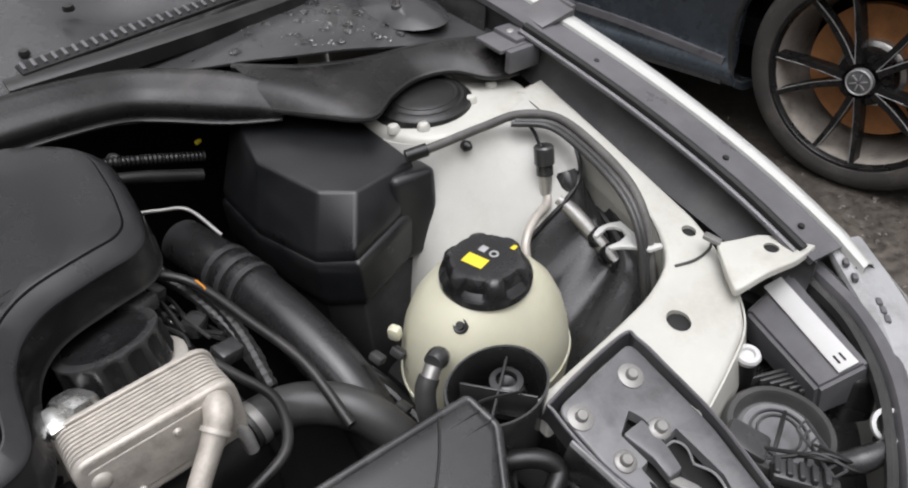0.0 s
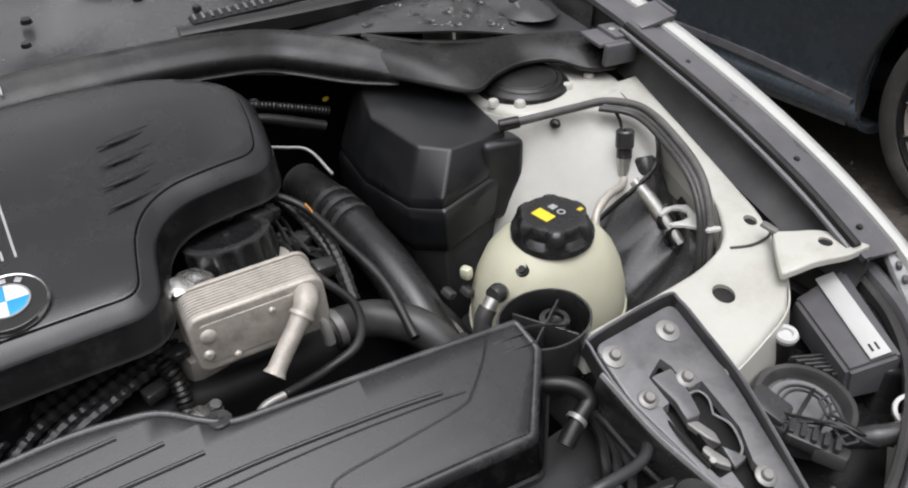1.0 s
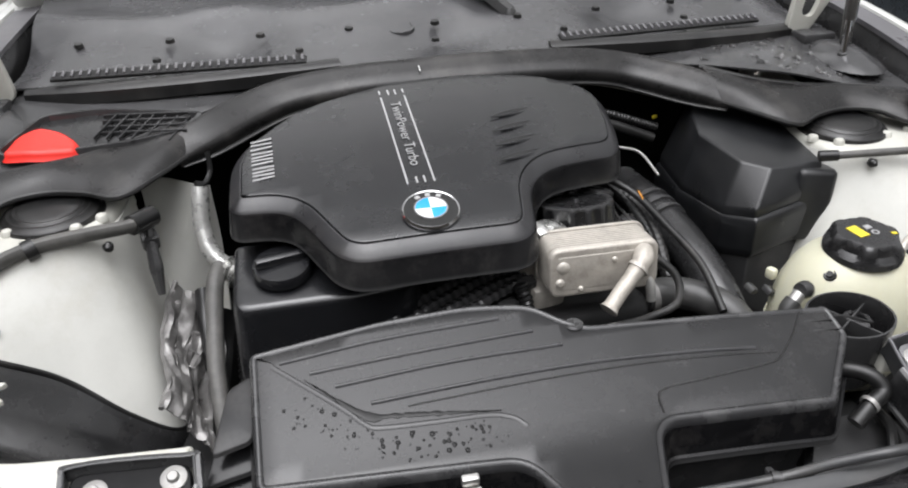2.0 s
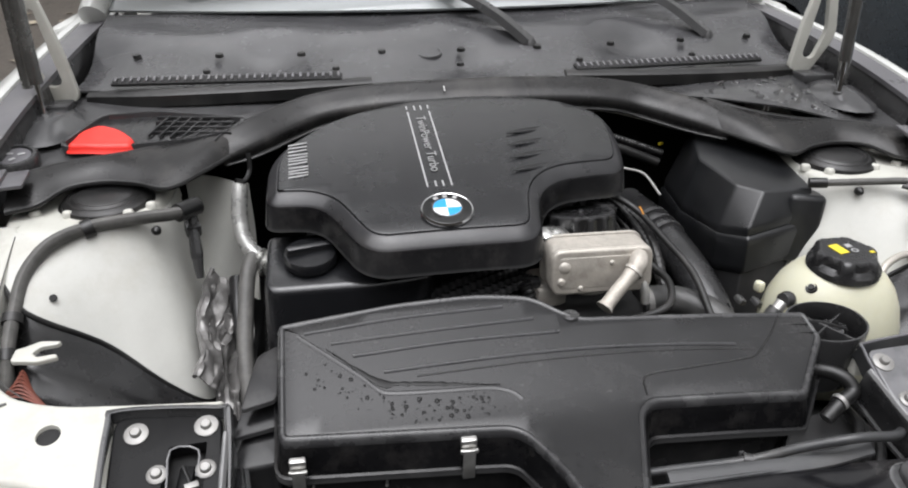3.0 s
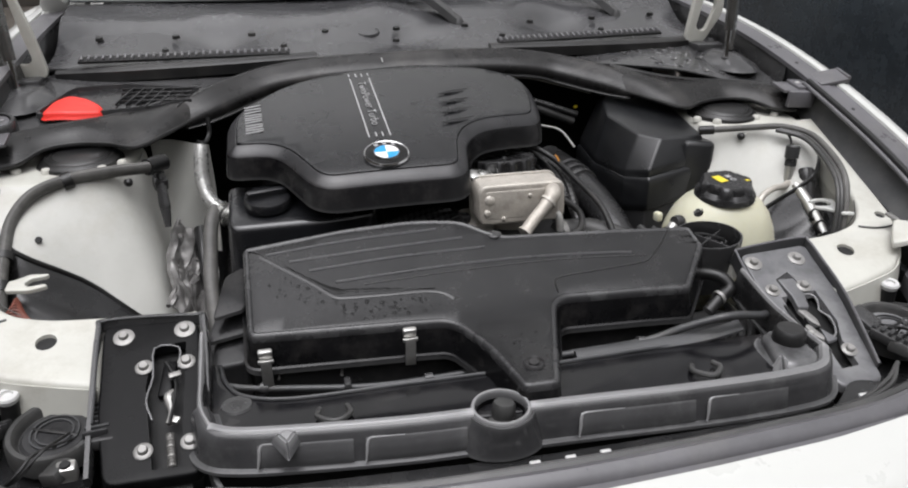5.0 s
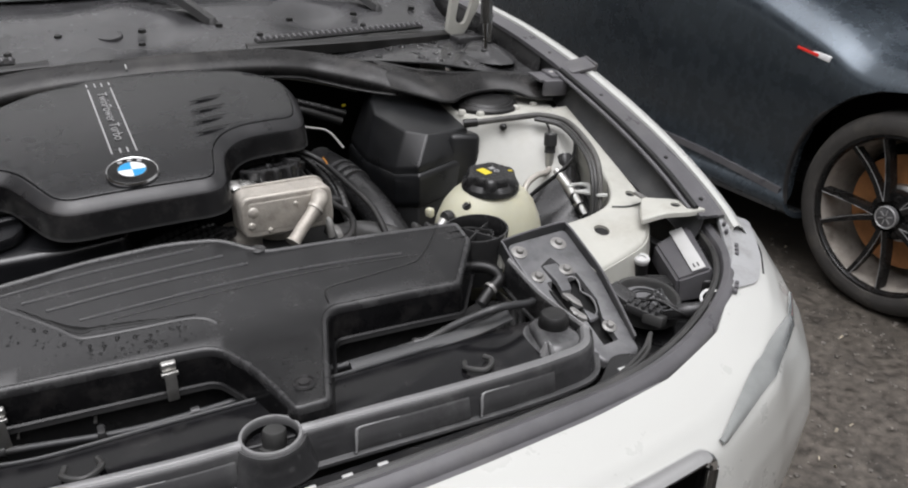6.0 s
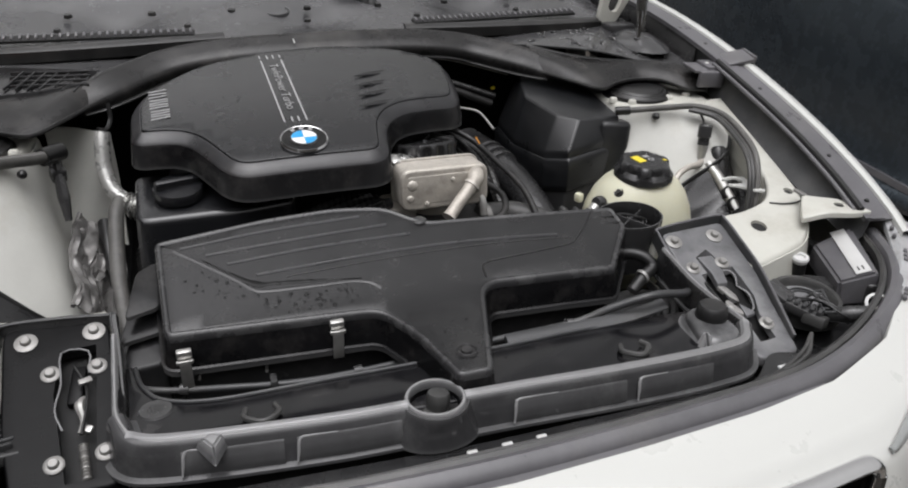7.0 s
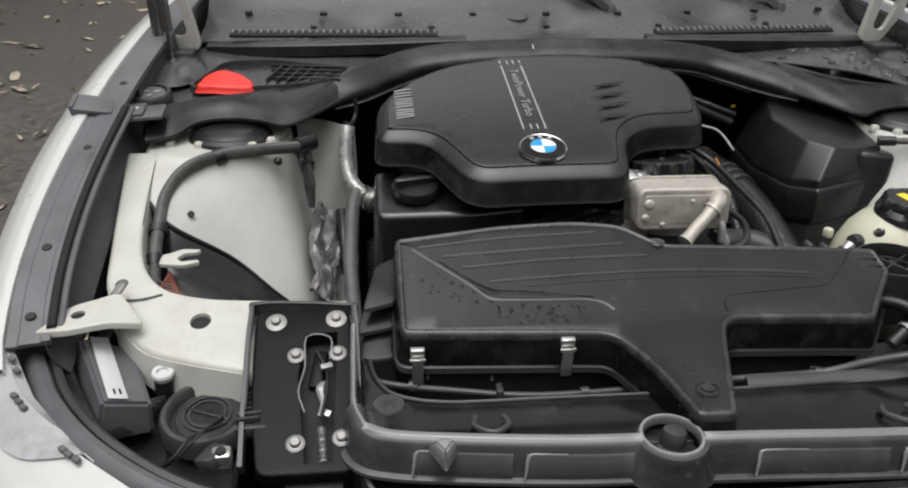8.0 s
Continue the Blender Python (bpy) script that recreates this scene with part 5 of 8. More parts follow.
def oil_filter():
    f_ = thing("oil_filter_housing", (0.115, 0.535, 0.70), "black oil filter housing with a ribbed screw cap", "oil filter")
    m = pose(0.113, 0.526, 0.808, -13, -2, 0)
    bm = bmesh.new()

    def ring(r, z, flat):
        return [m @ Vector((r * k * math.cos(a), r * k * math.sin(a), z)) for k, a in ((1 - flat * (0.5 + 0.5 * math.cos(14 * a)), a) for a in (2 * math.pi * j / 112 for j in range(112)))]

    skin(bm, [ring(0.049, 0.0, 0.0), ring(0.051, 0.004, 0.08), ring(0.0505, 0.03, 0.08), ring(0.0495, 0.034, 0.01), ring(0.0485, 0.0365, 0.0), ring(0.040, 0.0375, 0.0), ring(0.0385, 0.0365, 0.0), ring(0.012, 0.0375, 0.0)])
    cap = part("cap", bm, PLASTIC, f_)
    part("centre_nut", lathe([(0.001, 0.003), (0.004, 0.003), (0.005, 0.0), (0.001, 0.0)], 8, m @ pose(0, 0, 0.037)), BOXY, cap)
    part("bowl", lathe([(0.001, -0.10), (0.04, -0.10), (0.046, -0.02), (0.047, 0.0), (0.001, 0.0)], 28, m), ALU, f_)
    part("boss", box((0.035, 0.035, 0.035), pose(0.060, 0.484, 0.826, 0, 20, 30), 0.010), FOIL, f_)
    part("boss", box((0.02, 0.03, 0.02), pose(0.042, 0.468, 0.838, 10, 0, 10), 0.006), FOIL, f_)
    part("collar_casting", lathe([(0.048, -0.022), (0.062, -0.022), (0.060, -0.006), (0.054, -0.002), (0.048, -0.002)], 28, m), ALU, f_, "cast aluminium collar under the cap")
    part("sensor_plug", box((0.03, 0.035, 0.018), pose(0.155, 0.575, 0.832, 0, 10, 25), 0.004), PLASTIC, f_)
    part("sensor_plug", box((0.022, 0.022, 0.014), pose(0.145, 0.60, 0.845, 0, -10, 40), 0.003), GREYHOSE, f_)


oil_filter()
solid("engine_block", slab(fillet([(-0.3, 0.42), (0.2, 0.42), (0.2, 0.9), (-0.3, 0.9)], 0.05), 0.3, 0.02, 0.0, plane(0.74), 0.2), DEEP, "near-black engine block below the cover, deep shade in its colour", "engine")
# ---- front panel, mounts and lamps ----
support = thing("front_panel", (0, 0.02, 0.6), "black plastic front panel across the radiator", "front panel")


# one moulded lip runs from beside the mount plate round the corner and along the front
lip_prof = [(-0.018, -0.016), (-0.012, -0.013), (-0.009, -0.005), (-0.006, -0.001), (-0.002, 0.001), (0.003, 0.001), (0.007, -0.001), (0.010, -0.005), (0.013, -0.020), (0.016, -0.038), (0.022, -0.040), (0.022, -0.044), (-0.016, -0.044)]
lip_l = [(-0.369, 0.20, 0.764), (-0.368, 0.13, 0.748), (-0.366, 0.078, 0.740), (-0.355, 0.044, 0.738), (-0.323, 0.030, 0.737), (-0.242, 0.018, 0.737), (-0.143, 0.008, 0.737), (-0.074, 0.005, 0.737)]
lip_r = [(-0.010, 0.002, 0.737), (0.06, -0.001, 0.737), (0.15, -0.006, 0.737), (0.24, -0.009, 0.737), (0.31, -0.008, 0.737), (0.355, 0.0, 0.737), (0.379, 0.03, 0.739), (0.374, 0.08, 0.742), (0.368, 0.13, 0.749), (0.366, 0.20, 0.764)]
narrow = [(u * 0.42, v) for u, v in lip_prof]
part("side_lip", sweep(narrow, lip_l[:3], n=8), PLASTIC, support)
part("side_lip", sweep([(-u, v) for u, v in narrow][::-1], [(x, y, z) for x, y, z in lip_r[-4:]], n=8), PLASTIC, support)
for r in (lip_l[2:], lip_r[:-3]):
    part("front_lip", sweep(lip_prof, r, n=8), LIPFACE, support)
# the pale ridge carries the lip's highlight as well as its wear
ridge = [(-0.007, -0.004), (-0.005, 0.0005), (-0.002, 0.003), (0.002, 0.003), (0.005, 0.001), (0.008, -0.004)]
part("lip_ridge", sweep([(u * 0.5, v) for u, v in ridge], lip_l[:4], n=8), LIPPED, support, "worn grey ridge, highlight in its colour")
part("lip_ridge", sweep([(u * 0.5, v) for u, v in ridge], lip_r[-4:], n=8), LIPPED, support, "worn grey ridge, highlight in its colour")
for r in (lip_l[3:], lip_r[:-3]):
    part("lip_ridge", sweep(ridge, r, n=8), LIPPED, support, "worn grey ridge, highlight in its colour")
tray_out = [(-0.355, 0.05), (-0.32, 0.036), (-0.05, 0.012), (0.30, 0.002), (0.372, 0.02), (0.372, 0.10), (0.30, 0.105), (0.0, 0.096), (-0.2, 0.098), (-0.265, 0.096), (-0.32, 0.114), (-0.345, 0.15), (-0.355, 0.20), (-0.364, 0.20)]
part("tray", slab(fillet(tray_out, 0.012), 0.012, 0.003, 0, lambda x, y: 0.722 - 0.02 * (y - 0.01), 0.05), GLOSSY, support)
part("tray_edge", tube([(-0.352, 0.19, 0.720), (-0.343, 0.148, 0.721), (-0.32, 0.115, 0.721), (-0.263, 0.098, 0.721), (-0.15, 0.097, 0.721), (0.0, 0.096, 0.721), (0.15, 0.10, 0.721), (0.29, 0.105, 0.721)], 0.0026, 8, 6), CHANNEL, support, "grey raised edge of the tray")
part("tray_back", sweep([(-0.007, -0.004), (0.008, -0.006), (0.008, -0.003), (0.0, 0.003), (-0.006, 0.004)], [(0.085, 0.108, 0.722), (0.16, 0.108, 0.723), (0.25, 0.106, 0.726), (0.315, 0.112, 0.732)], n=6), CHANNEL, support, "grey slanted back edge of the tray")


def lip_at(x):
    """A place on the front lip's line at x."""
    run = spline(lip_l[4:] + lip_r[:5], 10)
    for a, b in zip(run, run[1:]):
        if a.x <= x <= b.x:
            return a.lerp(b, (x - a.x) / max(1e-6, b.x - a.x))
    return run[-1]


# raised fields on the lip's front face; a pale tube paints their left-edge highlight
for xa, xb in ((-0.305, -0.205), (-0.192, -0.083), (0.045, 0.182), (0.197, 0.298)):
    run = [lip_at(xa + (xb - xa) * k / 8) for k in range(9)]
    field = part("raised_field", sweep([(0.006, -0.013), (0.0110, -0.0110), (0.0130, -0.0130), (0.0178, -0.0355), (0.0165, -0.0385), (0.010, -0.0385)], run, n=2), LIPFACE, support)
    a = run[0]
    part("field_edge", tube([run[3] + Vector((0, -0.0118, -0.0112)), run[1] + Vector((0, -0.0118, -0.0112)), a + Vector((0.004, -0.0122, -0.0120)), a + Vector((0.0005, -0.0140, -0.0165)), a + Vector((-0.001, -0.0170, -0.026)), a + Vector((-0.003, -0.0200, -0.037))], [0.0004, 0.0012, 0.0016, 0.0020, 0.0018, 0.0010], 8, 5), LIPPED, field, "pale edge, highlight in its colour")
ledge = [(-0.40, -0.035), (-0.2, -0.075), (0, -0.085), (0.2, -0.078), (0.4, -0.06), (0.5, -0.02), (0.42, 0.02), (0.36, -0.03), (0, -0.03), (-0.33, -0.01)]
part("ledge", slab(fillet(ledge, 0.02), 0.01, 0.002, 0, plane(0.692), 0.1), PLASTIC, support)
for x in (-0.30, -0.02, 0.02, 0.06, 0.40):
    part("white_tab", box((0.012, 0.006, 0.003), pose(x, -0.052 + 0.3 * max(0, abs(x) - 0.25) ** 1.3, 0.701), 0.001), LABEL, support)
for k in (0, 1):
    part("cable", tube([(-0.36, -0.012, 0.70), (-0.2, -0.048, 0.70), (0.0, -0.055 - 0.006 * k, 0.70), (0.2, -0.052 - 0.006 * k, 0.70), (0.36, -0.04, 0.70), (0.44, -0.012 - 0.008 * k, 0.703), (0.485, 0.02, 0.705)], 0.0028, 8, 6), GREYHOSE, support)
part("latch_ring", lathe([(0.0285, -0.006), (0.0285, -0.008), (0.0345, -0.008), (0.0345, -0.002), (0.0338, 0.001), (0.0325, 0.003), (0.030, 0.003), (0.0285, 0.0)], 48, pose(-0.042, 0.006, 0.735, 0, 0, 0)), LIPPED, support, "raised ring round the bonnet latch")


def latch_swell(u, v):
    """The lip's front face, bowed out round the latch ring."""
    a = math.pi * (1.0 + u)
    top = Vector((-0.042 + 0.0345 * math.cos(a), 0.006 + 0.0345 * math.sin(a), 0.7345))
    low = Vector((-0.042 + 0.044 * math.cos(a), -0.006 + 0.026 * math.sin(a), 0.694))
    return top.lerp(low, v)


part("latch_swell", grid(latch_swell, 28, 10, 0.003), LIPFACE, support, "front face swelling round the latch ring")
part("latch_tube", lathe([(0.0282, -0.045), (0.031, -0.045), (0.031, -0.007), (0.0282, -0.007)], 40, pose(-0.042, 0.006, 0.735)), SATIN_BLACK, support)
latch = part("latch_well", lathe([(0.001, -0.022), (0.0275, -0.022), (0.0275, -0.018), (0.001, -0.018)], 32, pose(-0.042, 0.006, 0.737)), DEEP, support)
knob = bmesh.new()
km = pose(-0.039, 0.009, 0.712, -8, 6, 0)
skin(knob, [[km @ Vector((r * (1 - f * (j % 2)) * math.cos(a), r * (1 - f * (j % 2)) * math.sin(a), z)) for j, a in ((j, 2 * math.pi * j / 32) for j in range(32))] for r, z, f in ((0.016, 0.0, 0.0), (0.016, 0.006, 0.0), (0.0125, 0.007, 0.0), (0.0125, 0.011, 0.0), (0.0135, 0.012, 0.08), (0.0130, 0.023, 0.08), (0.0115, 0.0255, 0.0), (0.004, 0.026, 0.0))])
bmesh.ops.recalc_face_normals(knob, faces=knob.faces)
part("latch_knob", knob, GREYHOSE, latch, "grey knurled knob")
for a in (200, 320):
    part("slot", lathe([(0.001, 0), (0.006, 0), (0.006, 0.002), (0.001, 0.002)], 12, pose(-0.042 + 0.018 * math.cos(radians(a)), 0.006 + 0.018 * math.sin(radians(a)), 0.7185)), RUBBER, latch)
# pointed guide, loop and round stop
dm = bmesh.new()
skin(dm, [[(-0.297, 0.02, 0.728), (-0.275, -0.012, 0.716), (-0.253, 0.02, 0.728), (-0.275, 0.03, 0.73)], [(-0.284, 0.012, 0.739), (-0.275, 0.0, 0.736), (-0.266, 0.012, 0.739), (-0.275, 0.018, 0.74)]])
bmesh.ops.recalc_face_normals(dm, faces=dm.faces)
bmesh.ops.bevel(dm, geom=dm.edges[:], offset=0.002, segments=2, affect="EDGES")
part("guide", dm, LIPPED, support)
part("loop", tube([(-0.238, 0.062, 0.727), (-0.24, 0.045, 0.729), (-0.222, 0.032, 0.73), (-0.205, 0.045, 0.729), (-0.207, 0.062, 0.727)], 0.0036, 8), GREYHOSE, support)
part("loop", tube([(0.21, 0.045, 0.727), (0.205, 0.03, 0.729), (0.222, 0.015, 0.73), (0.24, 0.03, 0.729), (0.238, 0.045, 0.727)], 0.0036, 8), GREYHOSE, support)
part("round_pad", lathe([(0.001, 0.003), (0.017, 0.003), (0.019, 0.0), (0.001, 0.0)], 28, pose(-0.330, 0.100, 0.7195, -2, 0, 0)), PLASTIC, support)
foot = slab(fillet([(0.305, 0.0), (0.372, 0.004), (0.37, 0.082), (0.325, 0.088)], 0.03, 8), 0.03, 0.014, 0.012, plane(0.736, 0, 0.05), 0.02, 6)
part("stop_foot", foot, LIPPED, support)
part("bump_stop", lathe([(0.001, 0.022), (0.016, 0.022), (0.0195, 0.018), (0.0205, 0.004), (0.018, 0.0), (0.001, 0.0)], 28, pose(0.347, 0.055, 0.733)), RUBBER, support, "round black rubber bump stop")
nb = bmesh.new()
skin(nb, [[(0.300, 0.020, 0.722), (0.308, 0.002, 0.720), (0.326, 0.012, 0.728), (0.316, 0.030, 0.728)], [(0.309, 0.018, 0.743), (0.311, 0.013, 0.742), (0.317, 0.016, 0.743), (0.314, 0.021, 0.743)]])
bmesh.ops.recalc_face_normals(nb, faces=nb.faces)
bmesh.ops.bevel(nb, geom=nb.edges[:], offset=0.003, segments=2, affect="EDGES")
part("guide", nb, LIPPED, support)


def front_seal():
    path = [(-0.745, 0.185, 0.742), (-0.70, 0.105, 0.735), (-0.63, 0.03, 0.725), (-0.53, -0.035, 0.715), (-0.41, -0.074, 0.71), (-0.25, -0.09, 0.709), (0.0, -0.10, 0.709), (0.25, -0.09, 0.709), (0.41, -0.074, 0.71), (0.535, -0.035, 0.719), (0.643, 0.027, 0.731), (0.712, 0.098, 0.738), (0.752, 0.180, 0.744)]
    t = thing("bonnet_seal", (0, -0.1, 0.70), "long black rubber bonnet seal along the bumper", "seal")
    part("base_strip", sweep([(0.028, -0.012), (0.028, -0.003), (0.022, 0.003), (0.008, 0.002), (0.004, -0.004), (0.004, -0.012)], path[4:-4], n=8), STRIP, t, "grey flat rubber strip")
    part("bulb", sweep([(0.003, -0.012), (0.002, -0.002), (-0.004, 0.005), (-0.012, 0.009), (-0.020, 0.006), (-0.024, -0.002), (-0.024, -0.012)], path, n=8), STRIP, t)
    part("inner_lip", sweep([(-0.024, -0.010), (-0.025, 0.001), (-0.030, 0.004), (-0.034, 0.001), (-0.034, -0.010)], path, n=8), GREYHOSE, t, "thin inner lip of the seal")


front_seal()


def mount_plate(s):
    t = thing("mount_plate", (s * 0.43, 0.13, 0.68), "black mounting plate with washer bolts and a slot", "mounting plate", "mounting plates")
    z = plane(0.678, 0, 0.41)
    right = s > 0
    out = fillet([(0.488, 0.236), (0.379, 0.230), (0.377, 0.17), (0.392, 0.105), (0.401, 0.05), (0.404, 0.015), (0.467, 0.015), (0.478, 0.09), (0.487, 0.14)], 0.012) if right else fillet([(0.486, 0.232), (0.374, 0.226), (0.368, 0.11), (0.366, 0.03), (0.47, 0.03), (0.482, 0.11)], 0.014)
    if right:
        holes = [[(0.409, 0.181), (0.433, 0.192), (0.438, 0.18), (0.438, 0.12), (0.413, 0.12)], [(0.401, 0.152), (0.456, 0.157), (0.458, 0.106), (0.447, 0.078), (0.406, 0.079), (0.400, 0.105)], [(0.421, 0.09), (0.447, 0.09), (0.447, 0.040), (0.421, 0.038)]]
    else:
        holes = [[(0.388, 0.196), (0.426, 0.194), (0.432, 0.14), (0.42, 0.04), (0.390, 0.04)]]
    bm = slab(out, 0.012, 0.003, 0, z, 0.05)
    for pts in holes:
        c = slab(fillet(pts, 0.002), 0.2, 0.0005)
        c.transform(Matrix.Translation((0, 0, 0.80)))
        bm = cut(bm, c)
    # the right plate is paler: reflected sky is put into its colour
    part("plate", mirrored(bm, s), PLATE if right else SATIN_BLACK, t, "grey plate, sky sheen in its colour" if s > 0 else "black plate")
    if right:
        rim = [(0.468, 0.03, 0.009), (0.480, 0.09, 0.011), (0.488, 0.14, 0.012), (0.489, 0.19, 0.012), (0.488, 0.226, 0.012), (0.479, 0.240, 0.008), (0.385, 0.236, 0.004), (0.374, 0.226, 0.003), (0.3735, 0.17, 0.002), (0.3885, 0.105, 0.002), (0.398, 0.05, 0.002)]
        part("rim", sweep([(-0.0018, -0.022), (0.0018, -0.022), (0.0014, 0.0), (-0.0014, 0.0)], [(x, y, z(x, y) + d) for x, y, d in rim], n=6), CHANNEL, t)
        # a pale tube paints the highlight along the rim
        part("rim_edge", tube([(x, y, z(x, y) + d) for x, y, d in rim], 0.0019, 6, 6), STRIP, t, "pale rim line, edge highlight in its colour")
    else:
        part("rim", mirrored(sweep([(-0.0035, -0.012), (0.0035, -0.012), (0.0025, 0.003), (-0.0025, 0.003)], [(x, y, z(x, y)) for x, y in ((0.486, 0.04), (0.49, 0.12), (0.492, 0.222), (0.482, 0.238), (0.38, 0.232), (0.368, 0.222), (0.363, 0.12), (0.360, 0.04), (0.345, 0.0))], n=5), s), PLASTIC, t)
        part("rim_edge", mirrored(tube([(x, y, z(x, y) + 0.004) for x, y in ((0.486, 0.10), (0.487, 0.14), (0.489, 0.218), (0.479, 0.235), (0.382, 0.229), (0.371, 0.219), (0.366, 0.12), (0.363, 0.045))], 0.0014, 6, 5), s), CHANNEL, t, "thin rim edge")
    for x, y in ((0.460, 0.212), (0.391, 0.212), (0.443, 0.165), (0.394, 0.164), (0.447, 0.062), (0.402, 0.063)) if right else ((0.461, 0.211), (0.390, 0.213), (0.435, 0.166), (0.387, 0.167), (0.381, 0.066), (0.430, 0.062)):
        r = 0.0125 if y > 0.2 else 0.0105
        prof = [(0.001, 0.0075), (0.0045, 0.0075), (0.0055, 0.0065), (0.006, 0.003), (0.0085, 0.0028), (r, 0.0015), (r, 0.0), (0.001, 0.0)]
        part("bolt", mirrored(lathe(prof, 18, pose(x, y, z(x, y), math.degrees(math.atan(0.41)), 0, 0)), s), ZINC, t, "zinc washer bolt")
    # added near-black sheet closes the slot and stands for its deep shade
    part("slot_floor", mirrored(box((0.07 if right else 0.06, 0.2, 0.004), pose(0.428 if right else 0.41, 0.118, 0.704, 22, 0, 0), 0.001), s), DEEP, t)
    if right:
        def blade(name, pts, thick, lift, mat, label=""):
            part(name, slab(fillet(pts, 0.003), thick, 0.0012, 0, lambda x, y: z(x, y) + lift, 0.05), mat, t, label)

        blade("latch_arm", [(0.411, 0.180), (0.436, 0.179), (0.436, 0.152), (0.431, 0.131), (0.415, 0.132), (0.417, 0.151)], 0.010, 0.0015, PLATE, "grey latch arm in the slot")
        blade("latch_hook", [(0.413, 0.132), (0.425, 0.129), (0.433, 0.113), (0.431, 0.102), (0.422, 0.112)], 0.006, -0.001, ZINC, "bright metal latch hook")
        blade("latch_hook", [(0.410, 0.107), (0.417, 0.109), (0.428, 0.088), (0.425, 0.082), (0.414, 0.092)], 0.006, -0.002, ZINC, "bright metal latch hook")
        blade("latch_tab", [(0.432, 0.104), (0.448, 0.085), (0.430, 0.082)], 0.004, -0.005, PLATE)
        part("latch_post", box((0.014, 0.03, 0.05), pose(0.425, 0.125, 0.70, 22, 0, 0), 0.002), DEEP, t)
        part("rivet", disc(0.411, 0.094, z(0.411, 0.094) - 0.001, 0.0035, 0.003, 0.35), STEEL, t)
        part("spring_wire", tube([(x, y, z(x, y) + d) for x, y, d in ((0.434, 0.152, 0.0), (0.444, 0.149, 0.002), (0.448, 0.139, 0.002), (0.445, 0.128, -0.004))], 0.0013, 6, 5), PLATE, t, "thin bent spring wire")
        part("spring_wire", tube([(x, y, z(x, y) + d) for x, y, d in ((0.446, 0.128, -0.004), (0.453, 0.112, -0.002), (0.449, 0.094, -0.003), (0.443, 0.088, -0.006))], 0.0014, 6, 5), PLATE, t)
    else:
        part("latch_arm", mirrored(box((0.016, 0.05, 0.012), pose(0.41, 0.16, 0.728, 22, 0, 8), 0.003), s), SATIN_BLACK, t)
        part("latch_hook", mirrored(tube([(0.402, 0.135, 0.728), (0.406, 0.122, 0.729), (0.403, 0.108, 0.719), (0.405, 0.095, 0.712)], [0.004, 0.0055, 0.003, 0.004], 8), s), STEEL, t, "bright metal latch hook")
        part("latch_frame", mirrored(tube([(0.396, 0.16, 0.745), (0.396, 0.186, 0.757), (0.424, 0.188, 0.758), (0.424, 0.15, 0.742), (0.430, 0.12, 0.73), (0.422, 0.095, 0.72)], 0.0011, 6, 3), s), PLATE, t, "thin metal latch frame")
        part("latch_tab", mirrored(box((0.010, 0.008, 0.004), pose(0.398, 0.096, 0.716, 22, 0, 30), 0.001), s), STEEL, t)
        part("latch_tab", mirrored(box((0.014, 0.007, 0.004), pose(0.400, 0.152, 0.740, 22, 0, -20), 0.001), s), ZINC, t)
    part("spring", mirrored(tube([(0.404, 0.085, 0.705), (0.402, 0.065, 0.698), (0.4, 0.045, 0.69)], 0.004, 10, 6, rib=0.0015, pitch=0.004), s), ZINC, t)
    part("cable", mirrored(tube([(0.412, 0.18, 0.742), (0.40, 0.15, 0.735), (0.398, 0.12, 0.73), (0.404, 0.09, 0.715)], 0.0022, 6), s), RUBBER, t)
    return t


for s in (1, -1):
    mount_plate(s)


